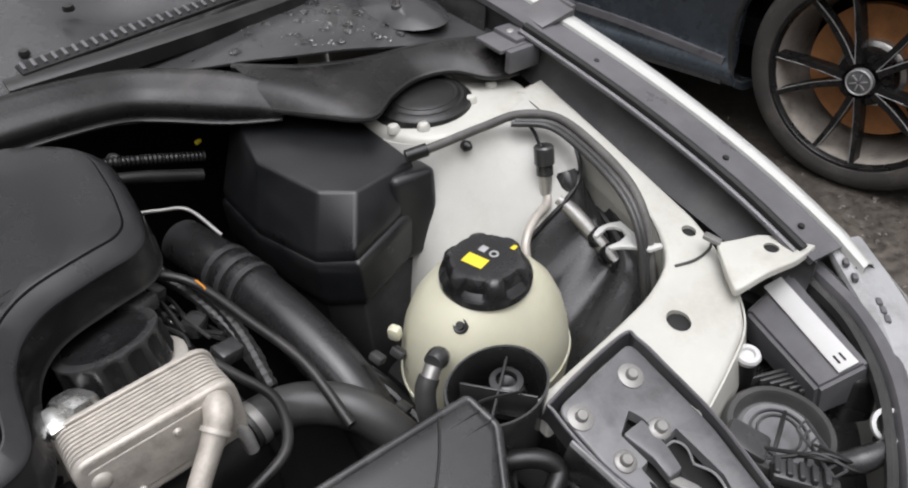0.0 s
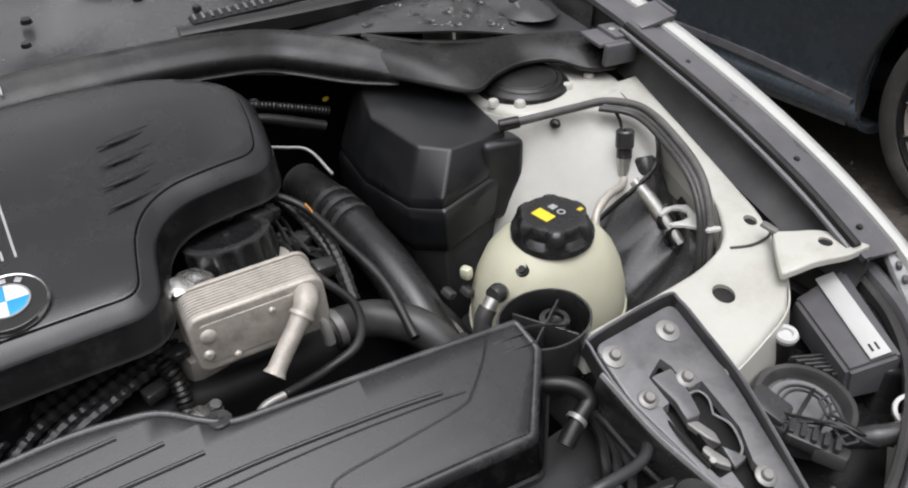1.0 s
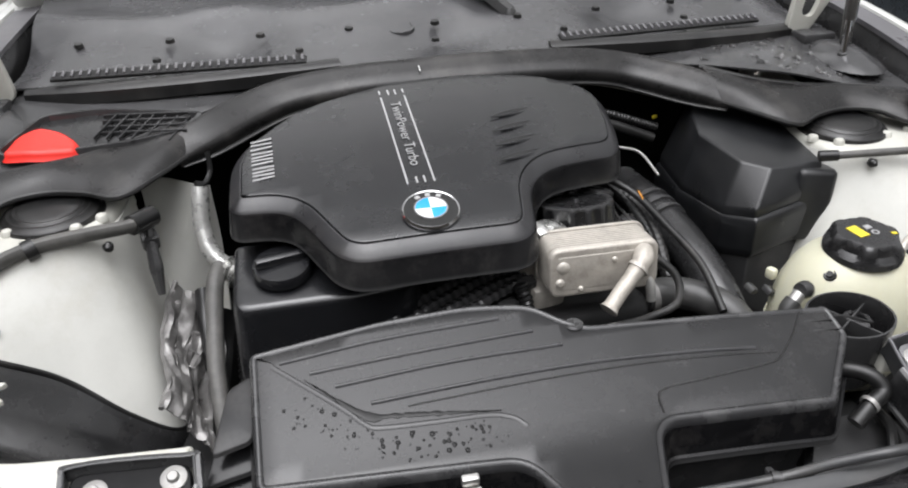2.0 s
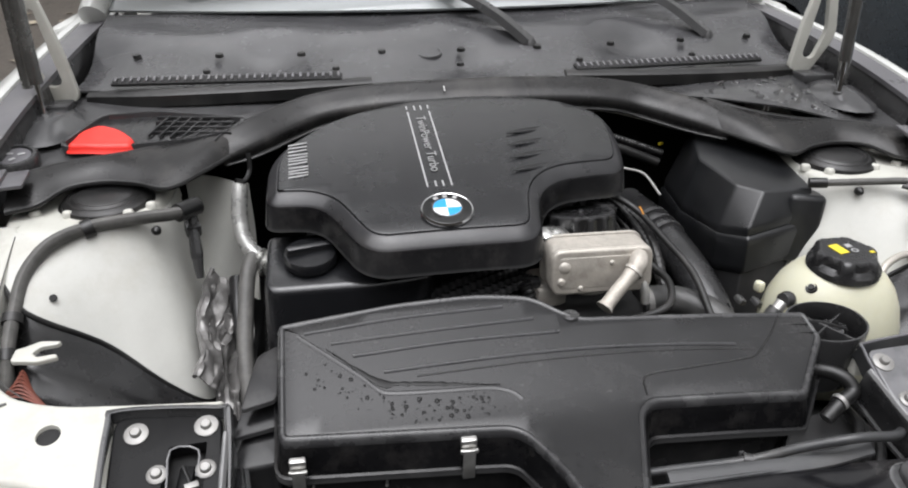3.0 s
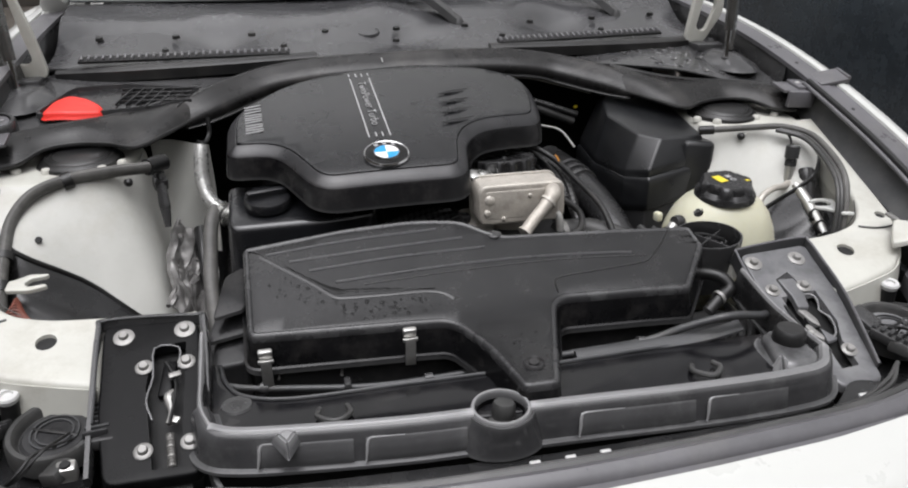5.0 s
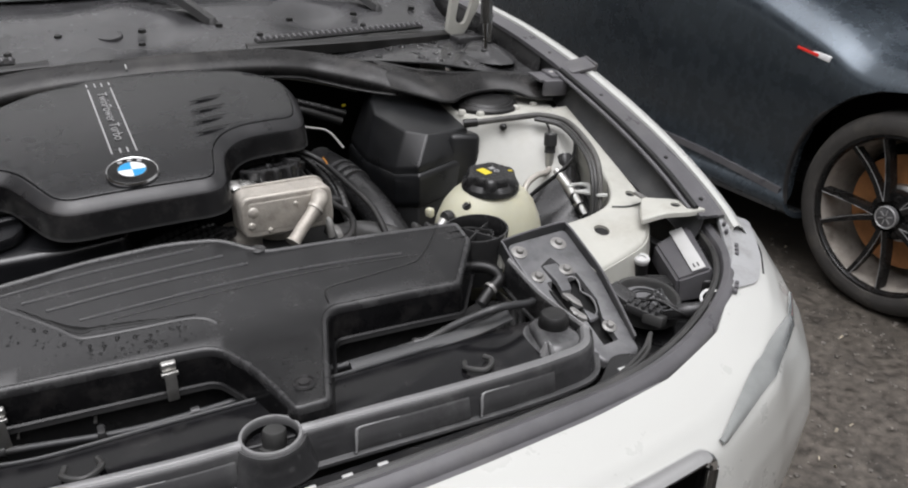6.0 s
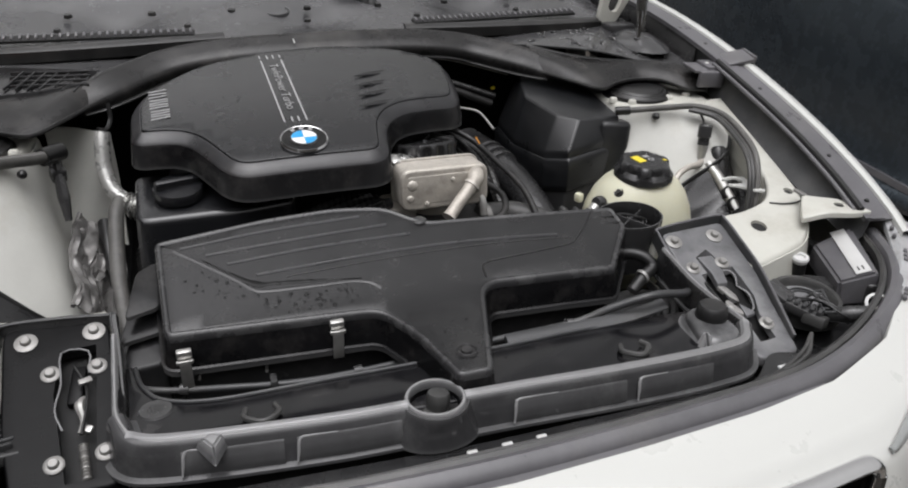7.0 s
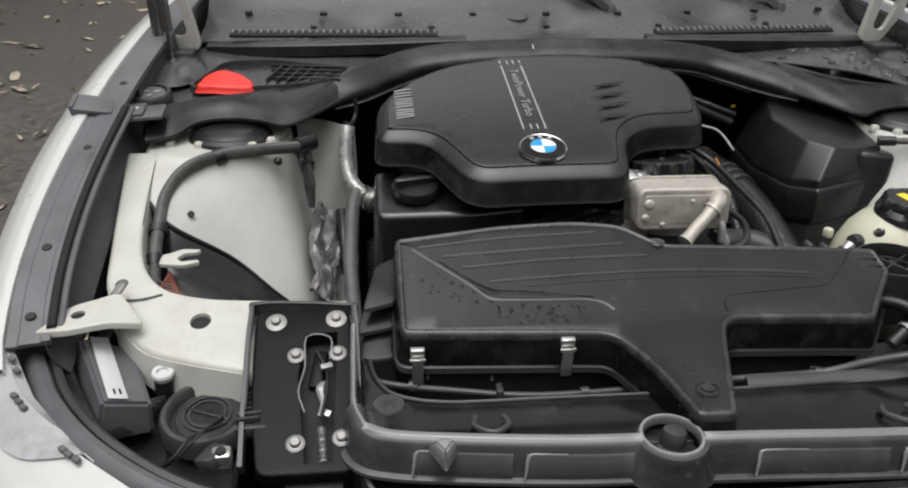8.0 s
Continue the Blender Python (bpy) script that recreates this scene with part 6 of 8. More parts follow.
def headlamp_housing(s):
    t = thing("headlamp_housing", (s * 0.58, 0.1, 0.6), "black headlamp housing with a round cap and paper label", "headlamp", "headlamps")
    body_out = [(0.495, 0.165), (0.495, 0.0), (0.56, 0.01), (0.65, 0.07), (0.71, 0.165), (0.70, 0.20), (0.6, 0.19)]
    part("body", mirrored(slab(fillet(body_out, 0.02), 0.10, 0.006, 0, plane(0.655, 0.0, 0.10), 0.04), s), PLASTIC, t)
    m = pose(0.548, 0.106, 0.684, 8, 0, 0) if s > 0 else pose(0.534, 0.128, 0.684, 8, 0, 0)
    cap = part("round_cap", mirrored(lathe([(0.001, 0.012), (0.039, 0.012), (0.041, 0.020), (0.044, 0.024), (0.049, 0.024), (0.052, 0.020), (0.053, 0.0), (0.001, 0.0)], 44, m), s), GREYHOSE, t, "round rubber bulb cover")
    # right disc in grey: the sky it mirrors is painted in
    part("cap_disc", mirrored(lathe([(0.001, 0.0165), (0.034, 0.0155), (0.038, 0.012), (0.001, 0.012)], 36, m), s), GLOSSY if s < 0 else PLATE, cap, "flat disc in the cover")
    for r in (0.026, 0.020):
        part("disc_ring", mirrored(lathe([(r - 0.0014, 0.0155), (r + 0.0014, 0.0155), (r + 0.001, 0.0182), (r - 0.001, 0.0182)], 36, m), s), CHANNEL, cap)
    part("rib", mirrored(box((0.056, 0.004, 0.004), m @ pose(0, 0, 0.0165, 0, 0, 20), 0.001), s), RUBBER, cap)
    # control unit: a sloping block with a bevelled nose
    um = pose(0.657 if s > 0 else 0.647, 0.145 if s > 0 else 0.168, 0.722, 4, -10, -26)
    un = bmesh.new()
    skin(un, [[um @ Vector(p) for p in ((-0.034, -0.07, -0.03), (0.028, -0.07, -0.03), (0.034, 0.07, -0.03), (-0.04, 0.06, -0.03))], [um @ Vector(p) for p in ((-0.030, -0.066, 0.010), (0.022, -0.068, 0.022), (0.026, 0.066, 0.024), (-0.034, 0.05, 0.008))]])
    bmesh.ops.recalc_face_normals(un, faces=un.faces)
    bmesh.ops.bevel(un, geom=un.edges[:], offset=0.004, segments=2, affect="EDGES")
    unit = part("control_unit", mirrored(un, s), STRIP, t, "grey sloping control unit")
    part("label", mirrored(box((0.021, 0.125, 0.0012), um @ pose(0.004, 0.0, 0.0205, 0, -13, 0), 0.0003), s), LABEL, unit, "white paper label")
    for k in range(2):
        part("label_bar", mirrored(box((0.0022, 0.010, 0.0006), um @ pose(0.000 + 0.006 * k, -0.05, 0.0205 + 0.0013 * k, 0, -13, 0), 0.0001), s), RUBBER, unit)
    for k in range(6):
        part("fin", mirrored(box((0.045, 0.0035, 0.016), pose(0.606 + 0.0035 * k, 0.148 - 0.0085 * k, 0.698, 0, 0, -28), 0.001), s), PLASTIC, t)
    part("adjuster_cap", mirrored(lathe([(0.001, 0.003), (0.006, 0.003), (0.007, 0.006), (0.0115, 0.006), (0.013, 0.003), (0.0115, -0.003), (0.001, -0.003)], 22, pose(0.588, 0.1665, 0.728, 8, -4, 0)), s), LABEL, t, "white round adjuster cap")
    part("adjuster_stem", mirrored(tube([(0.592, 0.168, 0.66), (0.588, 0.1665, 0.726)], 0.011, 14), s), RUBBER, t)
    if s > 0:
        part("eyelet", lathe([(0.0125, 0.0), (0.0165, 0.0), (0.0165, 0.004), (0.0125, 0.004)], 24, pose(0.606, 0.034, 0.719, 25, -20, 0)), LABEL, t, "white plastic eyelet")
    if s > 0:
        part("plug", box((0.03, 0.04, 0.03), pose(0.508, 0.118, 0.705, 20, 0, 20), 0.004), PLASTIC, t)
        strip = part("connector_strip", box((0.05, 0.022, 0.014), pose(0.507, 0.062, 0.712, 0, 10, -58), 0.003), PLASTIC, t)
        for k in range(5):
            part("cell", box((0.006, 0.018, 0.012), pose(0.497 + 0.005 * k, 0.080 - 0.009 * k, 0.7205 - 0.001 * k, 0, 10, -58), 0.002), GLOSSY, strip)
        rail = [[(0.560, 0.088, 0.722), (0.541, 0.055, 0.722), (0.535, 0.036, 0.720)], [(0.545, 0.088, 0.722), (0.527, 0.055, 0.722), (0.521, 0.040, 0.720)]]
        for r in rail:
            part("rail", tube(r, 0.0016, 6, 4), CHANNEL, strip, "grey plastic comb")
        for k in range(7):
            u = k / 6
            pa, pb = (Vector(r[0]).lerp(Vector(r[2]), u) for r in rail)
            part("rung", tube([pa, pb], 0.0013, 6), CHANNEL, strip)
        part("bright_clip", box((0.012, 0.016, 0.020), pose(0.590, 0.022, 0.715, 10, 20, 20), 0.003), STEEL, t, "bright metal clip")
        part("side_arm", tube([(0.535, 0.06, 0.70), (0.56, 0.035, 0.712), (0.585, 0.025, 0.715), (0.605, 0.035, 0.70)], [0.009, 0.012, 0.009, 0.008], 10), PLASTIC, t)
    else:
        strip = part("connector_strip", box((0.034, 0.072, 0.014), pose(-0.480, 0.117, 0.706, 0, 0, 4), 0.003), PLASTIC, t)
        for k in range(7):
            part("cell", box((0.026, 0.0045, 0.010), pose(-0.482 + 0.0008 * k, 0.090 + 0.0092 * k, 0.716, 0, 0, 6), 0.0015), CHANNEL if k % 2 else GLOSSY, strip)
        part("bright_clip", box((0.020, 0.016, 0.020), pose(-0.503, 0.044, 0.706, 10, 0, 4), 0.003), STEEL, t, "bright metal clip")
        part("clip_hole", lathe([(0.001, 0.002), (0.005, 0.002), (0.006, 0.0), (0.001, 0.0)], 14, pose(-0.503, 0.042, 0.716, 10, 0, 4)), DEEP, t)
    for k in range(6):
        q = random.Random(k)
        e = lambda c: c + q.uniform(-0.007, 0.007)
        if s < 0 and k > 2:
            break
        part("wire", mirrored(tube([(e(0.507 + 0.004 * k), e(0.10 - 0.012 * k), 0.712), (e(0.53), e(0.062), e(0.724)), (e(0.55), e(0.035), e(0.712)), (e(0.59), e(0.035), 0.69)], 0.0017, 6, 5), s), RUBBER, t)
    part("grey_plug", mirrored(box((0.022, 0.03, 0.016), pose(0.513, 0.045, 0.706, 0, 15, 25), 0.003), s), GREYHOSE, t)
    part("back_shell", mirrored(slab(fillet([(0.66, 0.06), (0.73, 0.165), (0.70, 0.20), (0.675, 0.15), (0.63, 0.08)], 0.01), 0.06, 0.005, 0, plane(0.715, 0, 0.1), 0.05), s), PLASTIC, t)
    return t


for s in (1, -1):
    headlamp_housing(s)
# ---- bulkhead seal, cowl and wipers ----
SEAL = [(-0.428, 0.698, 0.923), (-0.39, 0.74, 0.93), (-0.285, 0.815, 0.95), (-0.17, 0.828, 0.962), (-0.05, 0.828, 0.965), (0.08, 0.828, 0.965), (0.2, 0.826, 0.96), (0.30, 0.815, 0.946), (0.39, 0.745, 0.93), (0.428, 0.698, 0.923)]
prof = [(0.043, -0.030), (0.0475, -0.022), (0.047, -0.014), (0.043, -0.0085), (0.028, 0.001), (0.013, 0.0085), (0.008, 0.0120), (0.003, 0.0125), (-0.001, 0.0105), (-0.005, 0.0045), (-0.016, 0.002), (-0.018, -0.030)]
seal = thing("bulkhead_seal", (0, 0.7, 0.9), "thick curved black rubber bulkhead seal", "seal")
part("strip", sweep(prof, SEAL, n=10, taper=0.45), SEALING, seal)
part("lower_lip", sweep([(0.040, -0.034), (0.052, -0.034), (0.053, -0.031), (0.050, -0.029), (0.040, -0.029)], SEAL, n=10, taper=0.45), RUBBER, seal)
part("chalk_mark", box((0.002, 0.016, 0.0015), pose(-0.053, 0.797, 0.9685, 18, 0, 0), 0.0005), LABEL, seal, "small pale chalk mark")


def cowl_end(s):
    """The sloping end of the seal, arched over the back of the strut cap."""
    top = spline([(0.395, 0.765, 0.937), (0.43, 0.735, 0.931), (0.47, 0.712, 0.924), (0.53, 0.690, 0.917), (0.58, 0.680, 0.914), (0.63, 0.668, 0.911), (0.665, 0.650, 0.908), (0.693, 0.636, 0.905)], 6)
    foot = spline([(0.40, 0.692, 0.904), (0.435, 0.648, 0.897), (0.478, 0.612, 0.888), (0.527, 0.634, 0.890), (0.578, 0.647, 0.890), (0.622, 0.630, 0.889), (0.652, 0.594, 0.880), (0.690, 0.580, 0.877)], 6)

    def f(u, v):
        a, b = along(top, u), along(foot, u)
        return a.lerp(b, v) + Vector((0, -0.006, 0.005)) * math.sin(math.pi * v) * (0.35 + 0.65 * math.exp(-((u - 0.05) / 0.3) ** 2))

    trim = part("end_trim", mirrored(grid(f, 56, 14, 0.004), s), SEALING, seal, "sloping rubber end arched over the strut cap")
    part("back_bead", mirrored(tube([p + Vector((0, 0.002, 0.002)) for p in top], 0.0042, 8, 1), s), RUBBER, trim)
    part("arch_bead", mirrored(tube([p + Vector((0, -0.001, 0.0)) for p in foot], 0.0042, 8, 1), s), RUBBER, trim)


for s in (1, -1):
    cowl_end(s)


# the front edge of the cowl trays, behind the seal: its y and its height
TRAY_FRONT = ((0.16, 0.83), (0.30, 0.822), (0.40, 0.768), (0.47, 0.718), (0.53, 0.695), (0.63, 0.672), (0.72, 0.645))
TRAY_LOW = ((0.16, 0.955), (0.30, 0.944), (0.40, 0.934), (0.47, 0.921), (0.58, 0.911), (0.72, 0.902))


def cowl_side(s):
    t = thing("cowl_tray", (s * 0.5, 0.7, 0.9), "wet dark plastic cowl tray beside the seal", "cowl tray", "cowl trays")

    def f(u, v):
        # u across from the seal to the fender, v from front to back
        x = 0.16 + 0.56 * u
        y0, z0 = smooth(TRAY_FRONT, x), smooth(TRAY_LOW, x)
        y = y0 + (0.90 - y0) * v
        dome = 0.022 * math.exp(-((x - 0.5) ** 2 / 0.012 + (y - 0.72) ** 2 / 0.012)) if s > 0 else 0.0
        return Vector((x, y, z0 + (0.967 - 0.01 * u - z0) * v + dome))

    part("tray", mirrored(grid(f, 28, 16, 0.003), s), COWL, t)
    lip = [(0.17, 0.845, 0.975), (0.35, 0.835, 0.972), (0.52, 0.845, 0.968), (0.64, 0.88, 0.962)]
    part("gutter", mirrored(sweep([(-0.014, -0.02), (0.010, -0.02), (0.010, -0.002), (0.004, 0.003), (-0.010, 0.005), (-0.014, 0.002)], lip), s), RUBBER, t)
    # side bracket by the fender
    br = bmesh.new()
    box((0.135, 0.050, 0.006), pose(0.728, 0.598, 0.9125, 6, 3, -4), 0.002, 2, br)
    if s > 0:
        box((0.05, 0.010, 0.030), pose(0.690, 0.572, 0.899, 6, 3, -4), 0.002, 2, br)
    box((0.066, 0.046, 0.010), pose(0.722, 0.600, 0.9165, 6, 3, -4), 0.003, 2, br)
    box((0.056, 0.046, 0.008), pose(0.760, 0.597, 0.929, 14, -8, -4), 0.002, 2, br)
    box((0.008, 0.046, 0.016), pose(0.790, 0.598, 0.931, 10, 8, -4), 0.002, 2, br)
    part("bracket", mirrored(br, s), STRIP, t, "grey plastic bracket at the fender")
    part("screw", mirrored(disc(0.70, 0.603, 0.921, 0.005, 0.003), s), STEEL, t)
    return t


for s in (1, -1):
    cowl_side(s)


def scuttle():
    t = thing("scuttle_panel", (0, 0.95, 0.95), "dusty grey scuttle panel below the windscreen", "scuttle panel")

    def f(u, v):
        x = (u - 0.5) * 1.34
        bow = 0.05 * (2 * u - 1) ** 2
        hump = 0.012 * math.exp(-((x + 0.02) / 0.06) ** 2) * math.sin(math.pi * v) + 0.010 * math.exp(-((x + 0.02) / 0.13) ** 2 - ((v - 0.45) / 0.16) ** 2)
        return Vector((x, 0.835 + bow + 0.31 * v, 0.968 + 0.075 * v + 0.010 * math.exp(-((v - 0.66) / 0.12) ** 2) * (0.7 + 0.3 * math.cos(x * 9)) + hump - 0.028 * math.sin(math.pi * min(1, v * 1.3)) * (0.5 + 0.5 * math.cos(x * 18)) ** 2))

    panel = part("panel", grid(f, 60, 28, 0.003), PANEL, t)
    rng = random.Random(3)
    for i in range(9):
        x = -0.58 + 0.145 * i
        part("clip", lathe([(0.001, 0.006), (0.006, 0.006), (0.008, 0.0), (0.001, 0.0)], 14, pose(x, 0.955 + 0.05 * (x / 0.67) ** 2, 0.998, 12, 0, 0)), RUBBER, panel)
    for i in range(5):
        x = -0.45 + 0.22 * i
        part("clip", lathe([(0.001, 0.005), (0.005, 0.005), (0.007, 0.0), (0.001, 0.0)], 14, pose(x, 0.895 + 0.03 * (x / 0.67) ** 2, 0.985, 12, 0, 0)), RUBBER, panel)
    part("boss", lathe([(0.02, 0.0), (0.027, 0.0), (0.025, 0.008), (0.021, 0.008)], 28, pose(-0.06, 0.96, 0.99, 12, 0, 0)), PANEL, panel)
    for s, x0, x1 in ((-1, -0.60, -0.22), (1, 0.19, 0.55)):
        g = part("leaf_grille", box((x1 - x0, 0.022, 0.006), pose((x0 + x1) / 2, 0.868, 0.981, 14, 0, s * 3), 0.002), DEEP, t)
        count = 30
        for i in range(count):
            x = x0 + (x1 - x0) * (i + 0.5) / count
            part("slat", box((0.0045, 0.016, 0.007), pose(x, 0.868 + s * 0.052 * (x - (x0 + x1) / 2), 0.984, 14, 0, 0), 0.001), STRIP, g)
    return t


scuttle()


def wiper(x, y, tip, name_label):
    t = thing("wiper_arm", (x, y, 0.99), name_label, "wiper", "wipers")
    a, b = Vector((x, y, 1.005)), Vector(tip)
    part("arm", sweep([(-0.015, -0.005), (0.015, -0.005), (0.010, 0.008), (-0.010, 0.008)], [a, a.lerp(b, 0.3) + Vector((0, 0, 0.012)), a.lerp(b, 0.65) + Vector((0, 0, 0.01)), b], n=6), PLASTIC, t)
    part("pivot", lathe([(0.001, 0.02), (0.008, 0.02), (0.012, 0.014), (0.014, 0.0), (0.001, 0.0)], 20, pose(x, y, 0.992)), PLASTIC, t)
    part("blade", sweep([(-0.006, -0.004), (0.006, -0.004), (0.003, 0.006), (-0.003, 0.006)], [b + Vector((0.12, -0.02, -0.012)), b + Vector((-0.06, 0.03, 0.008)), b + Vector((-0.3, 0.06, 0.02)), b + Vector((-0.5, 0.06, 0.02))], n=6), RUBBER, t)


wiper(0.135, 0.975, (-0.03, 1.16, 1.10), "black wiper arm on a bright pivot, resting on the glass")
wiper(0.50, 1.0, (0.33, 1.18, 1.11), "black wiper arm at the side of the windscreen")


def hinge(s):
    # the two sides do not stand quite alike
    far, back = (0.0, 0.0) if s > 0 else (0.06, 0.06)

    def side(b, dx, dy=0.0):
        b.transform(Matrix.Translation((dx, dy, 0)))
        return mirrored(b, s)

    loop = fillet([(0.60, 0.955), (0.64, 0.95), (0.685, 1.02), (0.67, 1.13), (0.64, 1.13), (0.615, 1.04)], 0.02)
    hole = fillet([(0.622, 0.985), (0.645, 0.978), (0.666, 1.03), (0.656, 1.105), (0.645, 1.105), (0.632, 1.03)], 0.012)

    def up(pts, d):
        b = slab(pts, d, 0.002)
        b.transform(Matrix.Translation((0, 0.86, 0)) @ Matrix.Rotation(radians(90), 4, "X"))
        return b

    arm, hb = up(loop, 0.012), up(hole, 0.06)
    hb.transform(Matrix.Translation((0, -0.02, 0)))
    h = part("bonnet_hinge", side(cut(arm, hb), 0.8 * far), PRIMER, car, "white painted bonnet hinge")
    part("foot", side(box((0.06, 0.10, 0.016), pose(0.64, 0.87, 0.952), 0.004), 0.8 * far), COWL, h)
    g = part("gas_strut", side(tube([(0.632, 0.745, 1.0), (0.640, 0.76, 1.2), (0.648, 0.77, 1.45)], 0.0105, 16, 3), far, back), STRUT, car, "dark gas strut holding the bonnet up")
    part("lift_arm", side(tube([(0.655, 0.775, 0.955), (0.66, 0.785, 1.05), (0.668, 0.80, 1.4)], 0.0095, 14, 3), far, back), STRUT, car, "grey bonnet lift arm beside the strut")
    part("rod", side(tube([(0.630, 0.742, 0.945), (0.632, 0.746, 1.01)], 0.005, 10, 2), far, back), CHROME, g)
    part("ball_joint", side(lathe([(0.001, 0.02), (0.008, 0.018), (0.010, 0.01), (0.008, 0.0), (0.001, 0.0)], 14, pose(0.63, 0.742, 0.93)), far, back), PLASTIC, g)
    boot = lathe([(0.001, 0.020), (0.018, 0.019), (0.030, 0.015), (0.042, 0.008), (0.052, 0.003), (0.060, -0.004), (0.001, -0.004)], 32)
    for v in boot.verts:
        v.co = Vector((v.co.x * 0.9 + 0.648, v.co.y * 1.6 + 0.775, v.co.z + 0.934 + 0.05 * v.co.y))
    part("boot", side(boot, 0.5 * far, 0.5 * back), COWL, h, "dark plastic boot round the strut foot")


for s in (1, -1):
    hinge(s)


def red_cover():
    m = pose(-0.586, 0.714, 0.918, 8, 0, -4)
    o = [(-0.046, -0.020, 0.010), (0.0, -0.028, 0.02), (0.050, -0.020, 0.010), (0.048, 0.004, 0.014), (0.022, 0.030, 0.014), (-0.012, 0.042, 0.012), (-0.038, 0.024, 0.014)]
    b = slab(fillet(o, 0.01, 6), 0.012, 0.0075, 0.004, lambda x, y: 0.020 - 0.14 * abs(x + 0.012) ** 1.2 + 0.1 * max(0, y), 0.006, 5)
    b.transform(m)
    t = thing("terminal_cover", (-0.586, 0.714, 0.91), "bright red plastic terminal cover", "terminal cover")
    part("cover", b, RED, t)


red_cover()


def washer_cap():
    t = thing("washer_filler_cap", (-0.70, 0.67, 0.89), "round black washer filler cap", "filler cap")
    part("cap", lathe([(0.001, 0.022), (0.024, 0.022), (0.026, 0.026), (0.030, 0.026), (0.033, 0.022), (0.033, 0.004), (0.029, 0.0), (0.001, 0.0)], 32, pose(-0.698, 0.678, 0.904, 12, 0, 0)), PLASTIC, t)
    part("dished_face", lathe([(0.001, 0.0235), (0.023, 0.0235), (0.024, 0.0215), (0.001, 0.0215)], 30, pose(-0.698, 0.678, 0.904, 12, 0, 0)), STRIP, t, "grey dished face")
    for k, (x, y) in enumerate(((-0.008, 0.006), (0.009, 0.004), (0.0, -0.010))):
        part("mark", box((0.010, 0.004, 0.0006), pose(-0.697 + x, 0.672 + y, 0.9285 + 0.2 * y, 12, 0, 30 * k), 0.0002), SILVER, t)
    part("neck", lathe([(0.022, -0.05), (0.026, -0.05), (0.026, 0.004), (0.022, 0.004)], 24, pose(-0.695, 0.672, 0.905, 10, 0, 0)), PLASTIC, t)


washer_cap()


def side_vent():
    t = thing("air_intake_vent", (-0.5, 0.7, 0.93), "black intake vent with a honeycomb grid beside the red cover", "vent")
    rim = [(-0.645, 0.705), (-0.60, 0.790), (-0.52, 0.795), (-0.375, 0.760), (-0.405, 0.722), (-0.46, 0.706), (-0.60, 0.692)]

    def z(y):
        return 0.928 + 0.235 * (y - 0.71)

    path = [(x, y, z(y)) for x, y in fillet(rim, 0.016)]
    part("rim", sweep([(-0.004, -0.006), (0.004, -0.006), (0.003, 0.004), (-0.003, 0.004)], path + [path[0]], n=2), GLOSSY, t)
    part("tub", slab(fillet(rim, 0.016), 0.01, 0.002, 0, lambda x, y: z(y) - 0.003, 0.05), PLASTIC, t)
    for i in range(7):
        part("bar", box((0.002, 0.062, 0.005), pose(-0.508 + 0.017 * i, 0.752 - 0.004 * i, z(0.752 - 0.004 * i) + 0.001, 13, 0, -25), 0.0005), GLOSSY, t)
    for i in range(4):
        part("bar", box((0.122, 0.002, 0.005), pose(-0.456, 0.728 + 0.015 * i, z(0.728 + 0.015 * i) + 0.001, 13, 0, -10), 0.0005), GLOSSY, t)


side_vent()
# ---- hoses, pipes and cables ----
def hose(name, pts, r, material_, label, category="hose", **k):
    return solid(name, tube(pts, r, **k), material_, label, category)


intake = thing("intake_hose", (0.29, 0.5, 0.6), "wide black intake hose beside the engine", "hose")
IN = [(0.262, 0.735, 0.765), (0.272, 0.66, 0.763), (0.283, 0.58, 0.752), (0.290, 0.50, 0.732), (0.293, 0.43, 0.70), (0.285, 0.36, 0.64)]
part("duct", tube(IN, 0.030, 22), PLASTIC, intake)
for k in range(3):
    a = Vector((0.2725, 0.65, 0.7625)).lerp(Vector((0.279, 0.606, 0.757)), k / 2)
    part("collar_ring", tube([a, a + Vector((0.0012, -0.008, -0.001))], 0.0335, 22, 2), PLASTIC, intake)
cool = thing("coolant_hose", (0.25, 0.4, 0.63), "thick grey coolant hose below the oil cooler", "hose")
COOL = [(0.178, 0.445, 0.735), (0.20, 0.447, 0.736), (0.235, 0.425, 0.742), (0.27, 0.385, 0.735), (0.295, 0.34, 0.69), (0.30, 0.30, 0.64)]
part("hose", tube(COOL, 0.0215, 16), GREYHOSE, cool)
part("clamp", tube([Vector((0.184, 0.4455, 0.7352)), Vector((0.193, 0.4465, 0.7357))], 0.0228, 18, 2), ZINC, cool, "steel hose clamp")
hose("vacuum_hose", [(0.145, 0.61, 0.845), (0.175, 0.60, 0.843), (0.212, 0.573, 0.825), (0.232, 0.50, 0.805), (0.247, 0.43, 0.785), (0.246, 0.36, 0.755)], 0.0052, RUBBER, "thin black rubber hose over the wide hose", segs=10)
hose("vacuum_hose", [(0.175, 0.50, 0.80), (0.189, 0.46, 0.793), (0.203, 0.41, 0.785), (0.185, 0.365, 0.775), (0.142, 0.352, 0.768), (0.095, 0.335, 0.775)], 0.0052, RUBBER, "thin black rubber hose looping round the oil cooler", segs=10)
